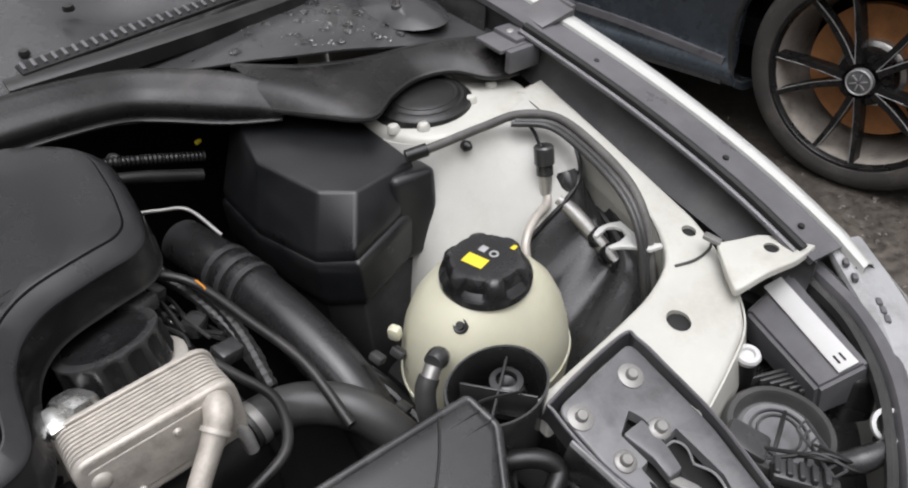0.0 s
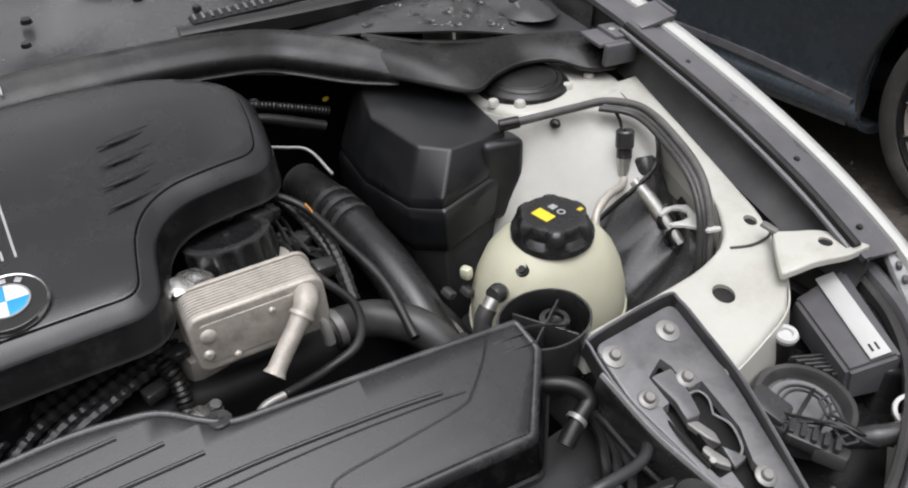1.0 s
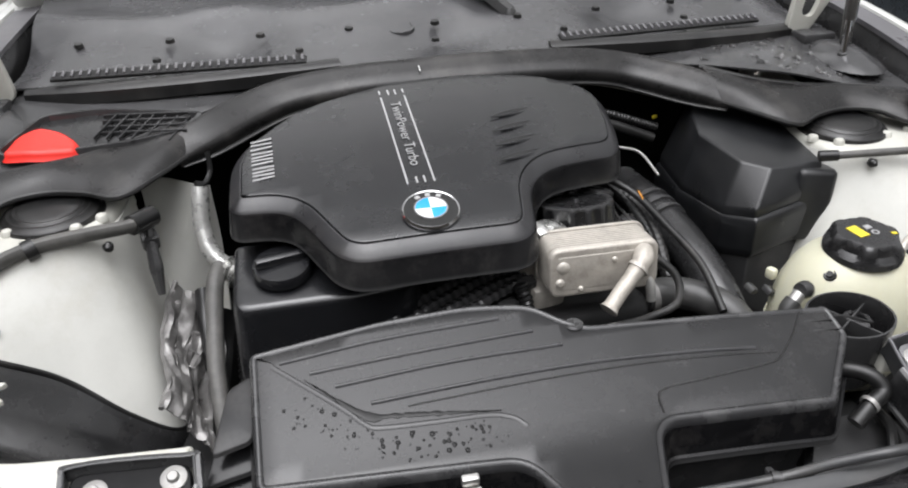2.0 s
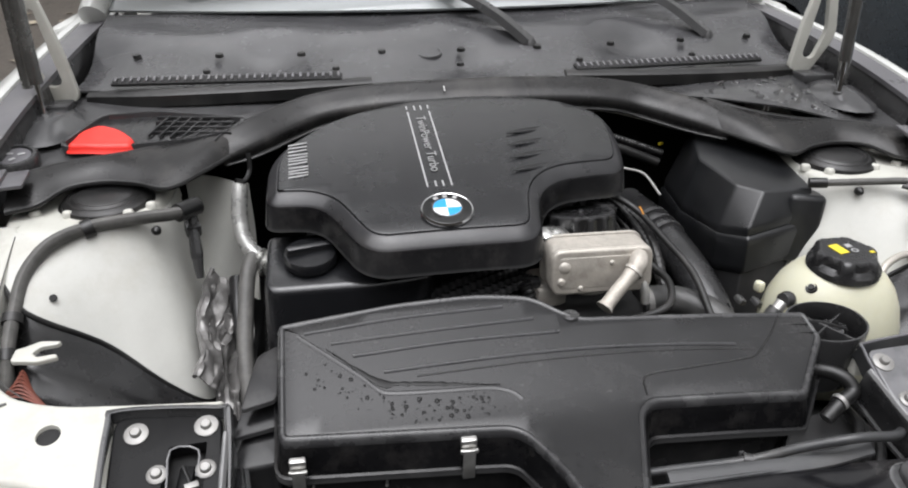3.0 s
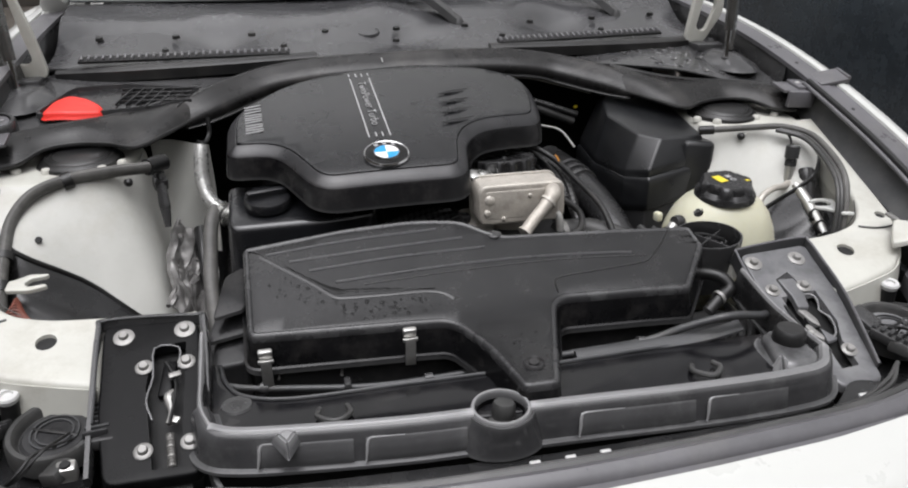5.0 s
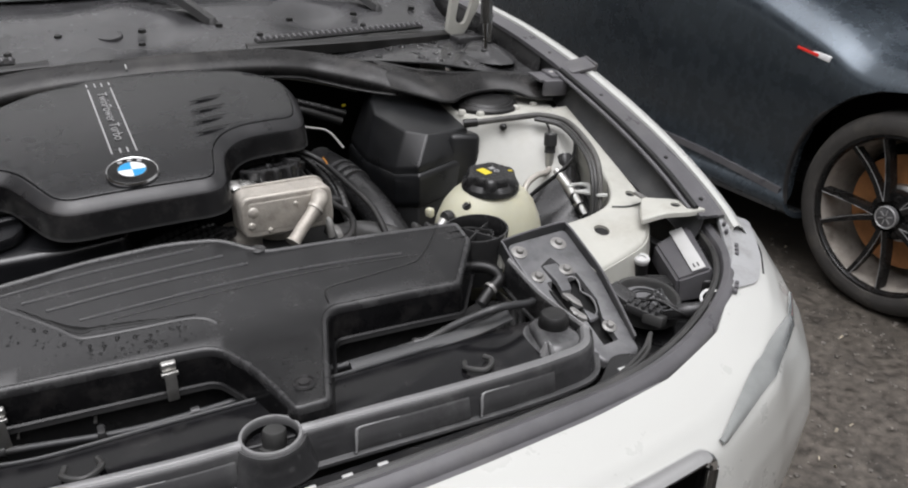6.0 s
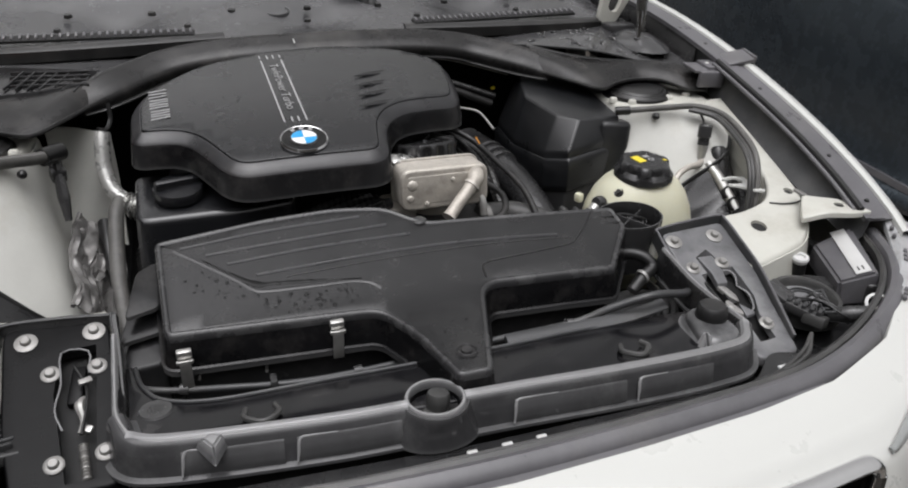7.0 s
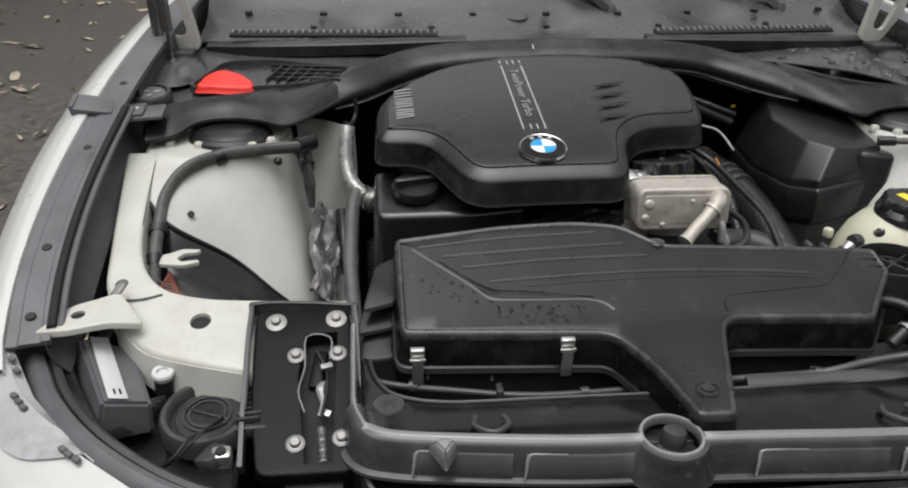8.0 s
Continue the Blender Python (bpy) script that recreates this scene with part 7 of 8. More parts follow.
solid("hose_end", tube([(0.10, 0.336, 0.775), (0.075, 0.335, 0.772), (0.06, 0.33, 0.76)], 0.0045, 10), ZINC, "bright metal hose end behind the air filter lid", "hose end")
hose("metal_pipe", [(0.20, 0.70, 0.855), (0.235, 0.685, 0.85), (0.262, 0.672, 0.843), (0.275, 0.63, 0.822)], 0.0022, ZINC, "thin bent metal pipe behind the engine", "pipe", segs=10)
hose("vent_hose", [(0.16, 0.78, 0.892), (0.225, 0.77, 0.882), (0.329, 0.765, 0.846)], 0.0062, RUBBER, "black corrugated vent hose", segs=12, rib=0.0009, pitch=0.005)
hose("vent_hose", [(0.16, 0.75, 0.885), (0.228, 0.74, 0.872), (0.31, 0.735, 0.840)], 0.0075, RUBBER, "black rubber vent hose", segs=12)
hose("wiring_loom", [(0.10, 0.60, 0.80), (0.16, 0.64, 0.815), (0.21, 0.60, 0.81), (0.225, 0.53, 0.79), (0.22, 0.46, 0.75)], 0.007, RUBBER, "black taped wiring loom", "cable", segs=8, rib=0.0008, pitch=0.01)
hose("tank_hose", [(0.327, 0.343, 0.769), (0.318, 0.340, 0.758), (0.313, 0.333, 0.735), (0.32, 0.325, 0.69)], 0.0105, GREYHOSE, "short grey hose on the tank connector", segs=12)
hose("radiator_hose", [(0.30, 0.25, 0.735), (0.325, 0.232, 0.748), (0.345, 0.215, 0.747), (0.352, 0.202, 0.736), (0.334, 0.194, 0.727), (0.312, 0.185, 0.712)], 0.0090, RUBBER, "bent black radiator hose", segs=12)
solid("hose_clamp", lathe([(0.0090, 0), (0.0108, 0), (0.0108, 0.005), (0.0090, 0.005)], 20, pose(0.330, 0.193, 0.7265, 0, 70, 20)), ZINC, "bright steel hose clamp", "clamp")
solid("wire_bracket", tube([(-0.283, 0.168, 0.704), (-0.281, 0.176, 0.708), (-0.205, 0.190, 0.712), (-0.203, 0.184, 0.700), (-0.205, 0.166, 0.700)], 0.0018, 8, 1), ZINC, "thin bent metal bracket below the filter lid", "bracket")
cross = thing("cross_hose", (0.0, 0.14, 0.70), "long grey hose across the radiator", "hose")
part("hose", tube([(-0.365, 0.195, 0.705), (-0.336, 0.170, 0.70), (-0.244, 0.146, 0.70), (-0.155, 0.131, 0.70), (-0.038, 0.134, 0.70), (0.077, 0.138, 0.704), (0.187, 0.132, 0.712), (0.24, 0.118, 0.735), (0.291, 0.104, 0.752), (0.345, 0.115, 0.74), (0.385, 0.15, 0.72)], [0.0040, 0.0042, 0.0046, 0.0054, 0.0056, 0.0056], 10), CHANNEL, cross)
for p, a in (((-0.30, 0.160, 0.70), -14), ((-0.10, 0.132, 0.70), 4), ((0.187, 0.132, 0.712), -14)):
    part("hose_clip", lathe([(0.0042, -0.005), (0.0074, -0.005), (0.0074, 0.005), (0.0042, 0.005)], 18, pose(*p, 0, 90, a)), PLASTIC, cross, "black plastic hose clip")
for x, y in ((-0.2, 0.138), (0.19, 0.142)):
    solid("hose_clip", box((0.009, 0.02, 0.02), pose(x, y, 0.70), 0.003), PLASTIC, "small black hose clip", "clip")
ac = thing("silver_pipe", (-0.38, 0.62, 0.7), "silver insulated pipe with a foil end", "pipe")
part("pipe", tube([(-0.385, 0.666, 0.868), (-0.388, 0.658, 0.85), (-0.390, 0.645, 0.815), (-0.382, 0.628, 0.785), (-0.362, 0.615, 0.765), (-0.345, 0.607, 0.755)], 0.012, 14), PIPE, ac)
part("hook", tube([(-0.372, 0.70, 0.905), (-0.372, 0.692, 0.88), (-0.38, 0.678, 0.868), (-0.392, 0.67, 0.872)], 0.004, 8), RUBBER, ac)
part("foil_wrap", tube([(-0.366, 0.618, 0.768), (-0.35, 0.608, 0.758), (-0.332, 0.60, 0.752)], [0.014, 0.021, 0.018], 14, 6, rib=0.0028, pitch=0.009), FOIL, ac)


def left_clutter():
    sh = thing("heat_shield", (-0.41, 0.48, 0.55), "crinkled grey heat shield beside the engine", "heat shield")

    def f(u, v):
        x = -0.437 + 0.052 * v + 0.007 * math.sin(7 * u + 3 * v)
        y = 0.40 + 0.20 * u - 0.01 * v
        z = 0.705 + 0.055 * u - 0.09 * v * (1 - 0.4 * u) + 0.006 * math.sin(18 * u) * v + 0.004 * math.sin(31 * v)
        fold = noise.noise(Vector((u * 3, v * 9, 0.5))) * 0.010 + noise.noise(Vector((u * 9, v * 22, 4))) * 0.004
        return Vector((x + fold, y - 0.5 * fold, z + 0.8 * fold))

    part("sheet", grid(f, 60, 40, 0.002), SHIELD, sh)
    part("rolled_edge", tube([f(k / 12, 0.0) for k in range(13)], 0.0035, 8, 3), SHIELD, sh)
    for k in range(7):
        part("crimp", tube([f(0.1 + 0.125 * k, v / 8) + Vector((-0.001, -0.001, 0.002)) for v in range(9)], 0.0011, 6, 2), SHIELD, sh)
    hose("engine_hose", [(-0.372, 0.618, 0.770), (-0.380, 0.585, 0.755), (-0.384, 0.54, 0.715), (-0.384, 0.49, 0.68), (-0.378, 0.42, 0.62)], 0.012, CONDUIT, "grey hose running down beside the engine", segs=12)
    hose("engine_hose", [(-0.342, 0.56, 0.70), (-0.342, 0.50, 0.665), (-0.345, 0.43, 0.61)], 0.016, RUBBER, "black corrugated hose beside the engine", segs=12, rib=0.002, pitch=0.008)
    hose("engine_hose", [(-0.40, 0.60, 0.74), (-0.395, 0.55, 0.715), (-0.385, 0.48, 0.66), (-0.38, 0.42, 0.60)], 0.011, RUBBER, "black hose behind the heat shield", segs=10)
    # inner panel glimpsed behind, and the black latch strip on the tower's edge
    def wall(u, v):
        x = -0.475 + 0.10 * u
        return Vector((x, 0.715 - 0.02 * u - 0.045 * v * v + 0.012 * math.sin(5 * u + 4 * v), 0.868 - 0.006 * u - 0.19 * v))

    ip = thing("inner_panel", (-0.425, 0.70, 0.68), "dirty cream inner panel behind the silver pipe", "panel")
    part("sheet", grid(wall, 20, 24, 0.003), TOWER, ip)
    part("sealant_bead", tube([wall(0.30 + 0.04 * math.sin(3 * k), k / 8) + Vector((0, -0.001, 0)) for k in range(9)], 0.0022, 6, 3), TOWER, ip)
    # dark disc painted on as a hole's shade
    part("hole_shade", disc(-0.442, 0.7085, 0.800, 0.006, 0.002, 0.0), DEEP, ip)
    ls = thing("cable_clip_strip", (-0.455, 0.58, 0.78), "black cable clip strip on the tower edge", "clip strip")
    part("strip", tube([(-0.452, 0.612, 0.862), (-0.449, 0.592, 0.835), (-0.446, 0.575, 0.80), (-0.444, 0.562, 0.765)], [0.010, 0.007, 0.009, 0.005], 8), PLASTIC, ls)
    part("clip", box((0.022, 0.02, 0.022), pose(-0.45, 0.595, 0.83, 20, 0, 20), 0.004), PLASTIC, ls)


left_clutter()


def tower_cable(s):
    if s < 0:
        pts = [(-0.440, 0.598, 0.864), (-0.462, 0.568, 0.866), (-0.507, 0.548, 0.870), (-0.566, 0.536, 0.867), (-0.615, 0.512, 0.856), (-0.640, 0.472, 0.832), (-0.6425, 0.42, 0.803), (-0.642, 0.38, 0.777), (-0.638, 0.335, 0.74)]
        t = thing("wiring_conduit", (-0.55, 0.5, 0.75), "grey wiring conduit curving over the strut tower", "cable")
        part("conduit", tube(pts, 0.0115, 12, flat=0.75), CONDUIT, t)
        part("end_sleeve", tube(pts[:2], 0.0135, 12), RUBBER, t)
        for k in (3, 6, 7):
            part("tape_band", tube([Vector(pts[k]), Vector(pts[k]).lerp(Vector(pts[k + 1]), 0.25)], 0.0128, 12, 2), RUBBER, t)
        part("push_clip", lathe([(0.001, 0), (0.006, 0), (0.007, 0.006), (0.003, 0.012), (0.001, 0.012)], 10, pose(-0.488, 0.548, 0.852, 90, 0, 0)), RUBBER, t)
    else:
        pts = [(0.476, 0.547, 0.862), (0.50, 0.538, 0.864), (0.534, 0.53, 0.866), (0.575, 0.521, 0.868), (0.619, 0.509, 0.869), (0.651, 0.475, 0.862), (0.640, 0.405, 0.852), (0.624, 0.345, 0.835), (0.61, 0.312, 0.806), (0.60, 0.295, 0.755), (0.598, 0.285, 0.71)]
        t = thing("wiring_conduit", (0.6, 0.45, 0.75), "grey wiring conduit along the tower and rail", "cable")
        part("conduit", tube(pts, 0.0055, 12), CONDUIT, t)
        part("end_sleeve", tube(pts[:2], 0.008, 12), RUBBER, t)
        for dx, r in ((-0.0095, 0.0042), (-0.017, 0.0036)):
            part("cable", tube([(p[0] + dx, p[1] + 0.2 * dx, p[2] - 0.004) for p in pts[4:]], r, 10), GREYHOSE, t)
        part("push_clip", lathe([(0.001, 0), (0.006, 0), (0.007, 0.006), (0.003, 0.012), (0.001, 0.012)], 10, pose(0.548, 0.53, 0.852, 90, 0, 0)), RUBBER, t)
        part("sensor_lead", tube([(0.622, 0.508, 0.866), (0.622, 0.488, 0.852), (0.61, 0.468, 0.848), (0.605, 0.456, 0.852)], 0.0022, 6), RUBBER, t)


for s in (1, -1):
    tower_cable(s)


def pressure_sensor():
    t = thing("pressure_sensor", (0.6, 0.45, 0.75), "refrigerant pipe with a black sensor and steel fittings", "sensor")
    part("sensor_body", lathe([(0.001, 0.0), (0.010, 0.0), (0.010, 0.012), (0.012, 0.014), (0.012, 0.034), (0.010, 0.036), (0.001, 0.036)], 20, pose(0.605, 0.455, 0.815, -8, 6, 0)), PLASTIC, t)
    part("fitting", lathe([(0.001, -0.025), (0.007, -0.025), (0.0085, -0.004), (0.0085, 0.002), (0.001, 0.002)], 16, pose(0.605, 0.455, 0.815, -8, 6, 0)), STEEL, t)
    part("pipe", tube([(0.607, 0.452, 0.79), (0.59, 0.44, 0.785), (0.56, 0.43, 0.785), (0.53, 0.415, 0.775), (0.515, 0.395, 0.74), (0.505, 0.385, 0.70)], 0.0055, 10), ALU, t)
    part("charge_valve", lathe([(0.001, 0.0), (0.013, 0.0), (0.014, 0.006), (0.014, 0.02), (0.011, 0.024), (0.001, 0.024)], 20, pose(0.628, 0.435, 0.79, -30, 10, 0)), PLASTIC, t)
    part("lower_pipe", tube([(0.61, 0.44, 0.785), (0.618, 0.415, 0.765), (0.622, 0.385, 0.74), (0.625, 0.35, 0.71), (0.622, 0.31, 0.68)], 0.0095, 12), STEEL, t)
    for k in range(3):
        part("collar", lathe([(0.009, 0), (0.0125, 0), (0.0125, 0.007), (0.009, 0.007)], 18, Matrix.Translation((0.6215, 0.39 - 0.018 * k, 0.745 - 0.0145 * k)) @ Matrix.Rotation(radians(-52), 4, "X").inverted()), RUBBER, t)


pressure_sensor()


def white_claw(s):
    o = fillet([(0.0, -0.012), (0.045, -0.016), (0.075, -0.006), (0.07, 0.002), (0.04, -0.004), (0.03, 0.006), (0.04, 0.02), (0.065, 0.024), (0.07, 0.032), (0.035, 0.034), (0.012, 0.02), (0.0, 0.016)], 0.005)
    b = slab(o, 0.006, 0.002)
    if s > 0:
        b.free()
        o = [(0.577, 0.358), (0.592, 0.363), (0.607, 0.360), (0.618, 0.352), (0.613, 0.336), (0.608, 0.321), (0.606, 0.304), (0.615, 0.295), (0.612, 0.291), (0.597, 0.296), (0.591, 0.310), (0.583, 0.321), (0.571, 0.330), (0.573, 0.334), (0.588, 0.330), (0.600, 0.331), (0.607, 0.341), (0.605, 0.351), (0.598, 0.356), (0.579, 0.353)]
        b = slab(fillet(o, 0.0015), 0.004, 0.0012, 0, plane(0.79), 0.1)
    else:
        b.transform(pose(-0.632, 0.366, 0.778, 12, 0, -4) @ Matrix.Diagonal((0.72, 0.72, 1, 1)))
    solid("cable_claw", b, WHITE if s > 0 else PRIMER, "white forked cable holder in the wheel housing", "holder")


for s in (1, -1):
    white_claw(s)
wires = bmesh.new()
for k in range(8):
    tube([(-0.65 + 0.004 * k, 0.306 + 0.004 * k, 0.748), (-0.615, 0.313 + 0.0045 * k, 0.756 + 0.002 * k), (-0.58 - 0.004 * k, 0.303 + 0.005 * k, 0.742)], 0.0016, 6, 5, wires)
solid("wire_bundle", wires, COPPER, "bundle of red-brown wires by the rail", "wires")


# ---- loom and plugs round the engine ----
def engine_clutter():
    rng = random.Random(12)
    runs = [((-0.16, 0.44), (-0.02, 0.50)), ((-0.14, 0.425), (0.0, 0.49)), ((-0.12, 0.41), (0.01, 0.47)), ((-0.10, 0.40), (0.015, 0.455))]
    for k, ((xa, ya), (xb, yb)) in enumerate(runs):
        hose("wiring_loom", [(xa - 0.05, ya - 0.03, 0.70), (xa, ya, 0.752 + 0.003 * k), ((xa + xb) / 2, (ya + yb) / 2, 0.772), (xb, yb, 0.775), (xb + 0.03, yb + 0.02, 0.755)], 0.0068, GLOSSY, "black wiring loom under the engine cover", "cable", segs=8, rib=0.0009, pitch=0.011)
    for x, y, z, a in ((-0.05, 0.445, 0.765, 30), (-0.01, 0.43, 0.76, 20), (0.02, 0.455, 0.775, 10)):
        solid("connector_plug", box((0.026, 0.016, 0.014), pose(x, y, z, 10, 0, a), 0.003), PLASTIC, "small black connector plug under the cover", "plug")
    hose("breather_hose", [(0.005, 0.43, 0.79), (0.012, 0.42, 0.765), (0.01, 0.405, 0.73), (0.0, 0.39, 0.68)], 0.0085, RUBBER, "black corrugated breather hose beside the cooler", segs=10, rib=0.0014, pitch=0.006)
    solid("metal_fitting", box((0.022, 0.02, 0.02), pose(0.018, 0.385, 0.745, 10, 20, 30), 0.006), FOIL, "small bright metal fitting by the cooler", "fitting")
    for x, y, z, a in ((0.035, 0.40, 0.735, 10), (0.048, 0.372, 0.722, 50), (0.008, 0.372, 0.726, -20)):
        solid("metal_fitting", lathe([(0.001, 0.010), (0.006, 0.010), (0.0075, 0.006), (0.0075, 0.0), (0.011, -0.002), (0.011, -0.02), (0.001, -0.02)], 8, pose(x, y, z, 20, 15, a)), FOIL, "small bright metal union by the cooler", "fitting")
    for k in range(4):
        pts = [(0.135 + 0.012 * k, 0.62 + 0.01 * k, 0.82), (0.17 + 0.01 * k, 0.63, 0.828 - 0.004 * k), (0.20 + 0.006 * k, 0.60 - 0.012 * k, 0.815 - 0.006 * k), (0.215 + 0.004 * k, 0.54 - 0.014 * k, 0.79 - 0.006 * k), (0.22, 0.47, 0.745)]
        hose("wiring_loom", pts, 0.0042 + 0.001 * (k % 2), RUBBER, "black taped wiring loom behind the oil filter", "cable", segs=8, rib=0.0005, pitch=0.009)
    solid("cable_tie", tube([(0.213, 0.562, 0.834), (0.217, 0.556, 0.826), (0.2175, 0.553, 0.819)], 0.0012, 6), ORANGE, "ochre cable tie on the loom", "cable tie")
    for x, y, z, a, mat_ in ((0.175, 0.60, 0.815, 20, PLASTIC), (0.195, 0.555, 0.79, 40, PLASTIC), (0.205, 0.51, 0.775, 10, PLASTIC), (0.16, 0.64, 0.825, 0, ALU), (0.185, 0.65, 0.82, 30, GREYHOSE)):
        solid("connector_plug", box((0.028, 0.022, 0.018), pose(x, y, z, 10, 10, a), 0.004), mat_, "small connector plug behind the oil filter", "plug")
    for k in range(9):
        a = rng.uniform(0, 6.28)
        x, y = 0.175 + rng.uniform(-0.03, 0.045), 0.585 + rng.uniform(-0.07, 0.09)
        z = 0.78 + rng.uniform(-0.02, 0.025)
        solid("connector_plug", box((rng.uniform(0.012, 0.022), rng.uniform(0.01, 0.018), 0.012), pose(x, y, z, rng.uniform(-20, 20), rng.uniform(-20, 20), math.degrees(a)), 0.003), rng.choice((PLASTIC, PLASTIC, GREYHOSE, FOIL, ZINC)), "small connector plug or bracket behind the oil filter", "plug")
    for k in range(7):
        x, y, z = 0.16 + rng.uniform(-0.02, 0.03), 0.66 + rng.uniform(-0.03, 0.03), 0.80 + rng.uniform(-0.02, 0.03)
        pts = [(x, y, z)]
        for q in range(4):
            x, y, z = x + rng.uniform(-0.004, 0.028), y - rng.uniform(0.02, 0.05), z - rng.uniform(-0.006, 0.016)
            pts.append((x, y, z))
        hose("thin_cable", pts, 0.0022, RUBBER, "thin black cable behind the oil filter", "cable", segs=6)
    # behind the engine, under the bulkhead seal
    solid("cross_bar", tube([(0.15, 0.785, 0.928), (0.24, 0.785, 0.919), (0.36, 0.775, 0.885)], 0.0026, 8), ALU, "thin metal bar under the bulkhead seal", "bar")
    solid("yellow_tag", box((0.010, 0.005, 0.006), pose(0.334, 0.785, 0.856, 0, 0, 20), 0.003), YELLOW, "small yellow plug tag by the bulkhead", "tag")
    solid("round_fitting", lathe([(0.001, 0.010), (0.005, 0.010), (0.008, 0.006), (0.008, 0.0), (0.001, 0.0)], 16, pose(0.235, 0.80, 0.87, 70, 0, 0)), ZINC, "small round metal fitting on the bulkhead", "fitting")
    for k in range(3):
        hose("engine_hose", [(0.30 + 0.012 * k, 0.47, 0.70), (0.325 + 0.006 * k, 0.43, 0.69 - 0.006 * k), (0.335, 0.38 - 0.01 * k, 0.66)], 0.006, RUBBER, "thin black hose between duct and tank", segs=8)
    for x, y, z, m_ in ((0.318, 0.385, 0.70, GREYHOSE), (0.325, 0.43, 0.735, GREYHOSE), (0.345, 0.42, 0.735, PLASTIC)):
        solid("hose_fitting", box((0.014, 0.016, 0.010), pose(x, y, z, 20, 30, 25), 0.003), m_, "small pale hose fitting beside the tank", "fitting")
    solid("fan_housing", lathe([(0.001, 0.0), (0.09, 0.0), (0.10, 0.01), (0.10, 0.03), (0.001, 0.03)], 30, pose(0.335, 0.135, 0.63, 20, 10, 0)), PLASTIC, "dark round fan housing below the hose", "fan housing")
    for k in range(3):
        hose("radiator_pipe", [(0.36, 0.215 - 0.02 * k, 0.70), (0.352, 0.18 - 0.02 * k, 0.705), (0.335, 0.15 - 0.018 * k, 0.70), (0.33, 0.12, 0.66)], 0.0055, RUBBER, "thin black pipe beside the mount plate", segs=8)


engine_clutter()
# ---- the dark car beside it ----
dark = thing("dark_car", (2.9, 1.9, 0), "dark blue-grey hatchback parked beside the white car", "car")
WX, WY, WR = 2.035, 0.687, 0.320


def dark_body():
    side = [(0.10, 0.19), (0.035, 0.2), (0.005, 0.218), (0.004, 0.24), (0.02, 0.262), (0.034, 0.30), (0.04, 0.40), (0.030, 0.50), (0.018, 0.58), (0.010, 0.64), (0.008, 0.70), (0.014, 0.72), (0.022, 0.728), (0.06, 0.755), (0.13, 0.79), (0.24, 0.82), (0.5, 0.85), (0.85, 0.86)]

    def f(u, v):
        y = -0.22 + 4.25 * u
        k = v * (len(side) - 1)
        i = min(int(k), len(side) - 2)
        dx, z = (side[i][n] + (side[i + 1][n] - side[i][n]) * (k - i) for n in (0, 1))
        nose = max(0.0, 0.5 - (y + 0.22)) ** 2 * 1.1
        rise = smooth(((-0.3, -0.10), (0.3, -0.03), (0.7, -0.015), (0.87, -0.01), (1.01, 0.05), (1.15, 0.10), (1.37, 0.17), (1.7, 0.20), (4.2, 0.22)), y)
        z = z + rise * min(1.0, max(0.0, (z - 0.5) / 0.22))
        swell = 0.015 * math.exp(-((y - WY) / 0.42) ** 2) * math.exp(-((z - 0.55) / 0.2) ** 2)
        return Vector((2.034 + dx - swell + nose * (1 if dx < 0.5 else 0), y, z))

    bm = grid(f, 90, 48, 0.02)
    arch = peg(0, 0, 0, 0.376, 0.7)
    arch.transform(Matrix.Translation((2.12, WY, WR + 0.012)) @ Matrix.Rotation(radians(90), 4, "Y"))
    rear_arch = peg(0, 0, 0, 0.376, 0.7)
    rear_arch.transform(Matrix.Translation((2.12, WY + 2.63, WR + 0.012)) @ Matrix.Rotation(radians(90), 4, "Y"))
    part("body_side", cut(bm, arch, rear_arch), NAVY, dark, "dark blue-grey metallic body side")
    far = grid(f, 60, 32, 0.02)
    for v in far.verts:
        v.co.x = 5.77 - v.co.x
    bmesh.ops.reverse_faces(far, faces=far.faces[:])
    part("far_side", far, NAVY, dark)
    part("front_bumper", box((1.42, 0.16, 0.46), pose(2.89, -0.12, 0.47), 0.07, 4), NAVY, dark)
    part("tail", box((1.62, 0.14, 0.75), pose(2.89, 3.98, 0.60), 0.06, 4), NAVY, dark)
    part("underbody", box((1.5, 3.9, 0.1), pose(2.95, 1.9, 0.30), 0.02), DEEP, dark)
    part("arch_liner", box((0.3, 0.9, 0.5), pose(2.42, WY, 0.5), 0.05), DEEP, dark)
    # glasshouse
    def roof(u, v):
        y = 0.95 + 2.6 * u
        h = math.sin(math.pi * min(1, max(0, u * 0.9 + 0.05))) ** 0.5
        x = (v - 0.5) * 2
        return Vector((2.92 + x * (0.83 - 0.2 * h), y, 0.98 + 0.48 * h * (1 - 0.08 * x * x)))

    part("glasshouse", grid(roof, 24, 10, 0.02), GLOSSY, dark, "dark windows and roof")
    part("sill_trim", sweep([(-0.012, -0.012), (0.012, -0.012), (0.008, 0.012), (-0.008, 0.012)], [(2.03, 1.08, 0.215), (2.03, 1.6, 0.215), (2.03, 2.6, 0.215)]), PLASTIC, dark)
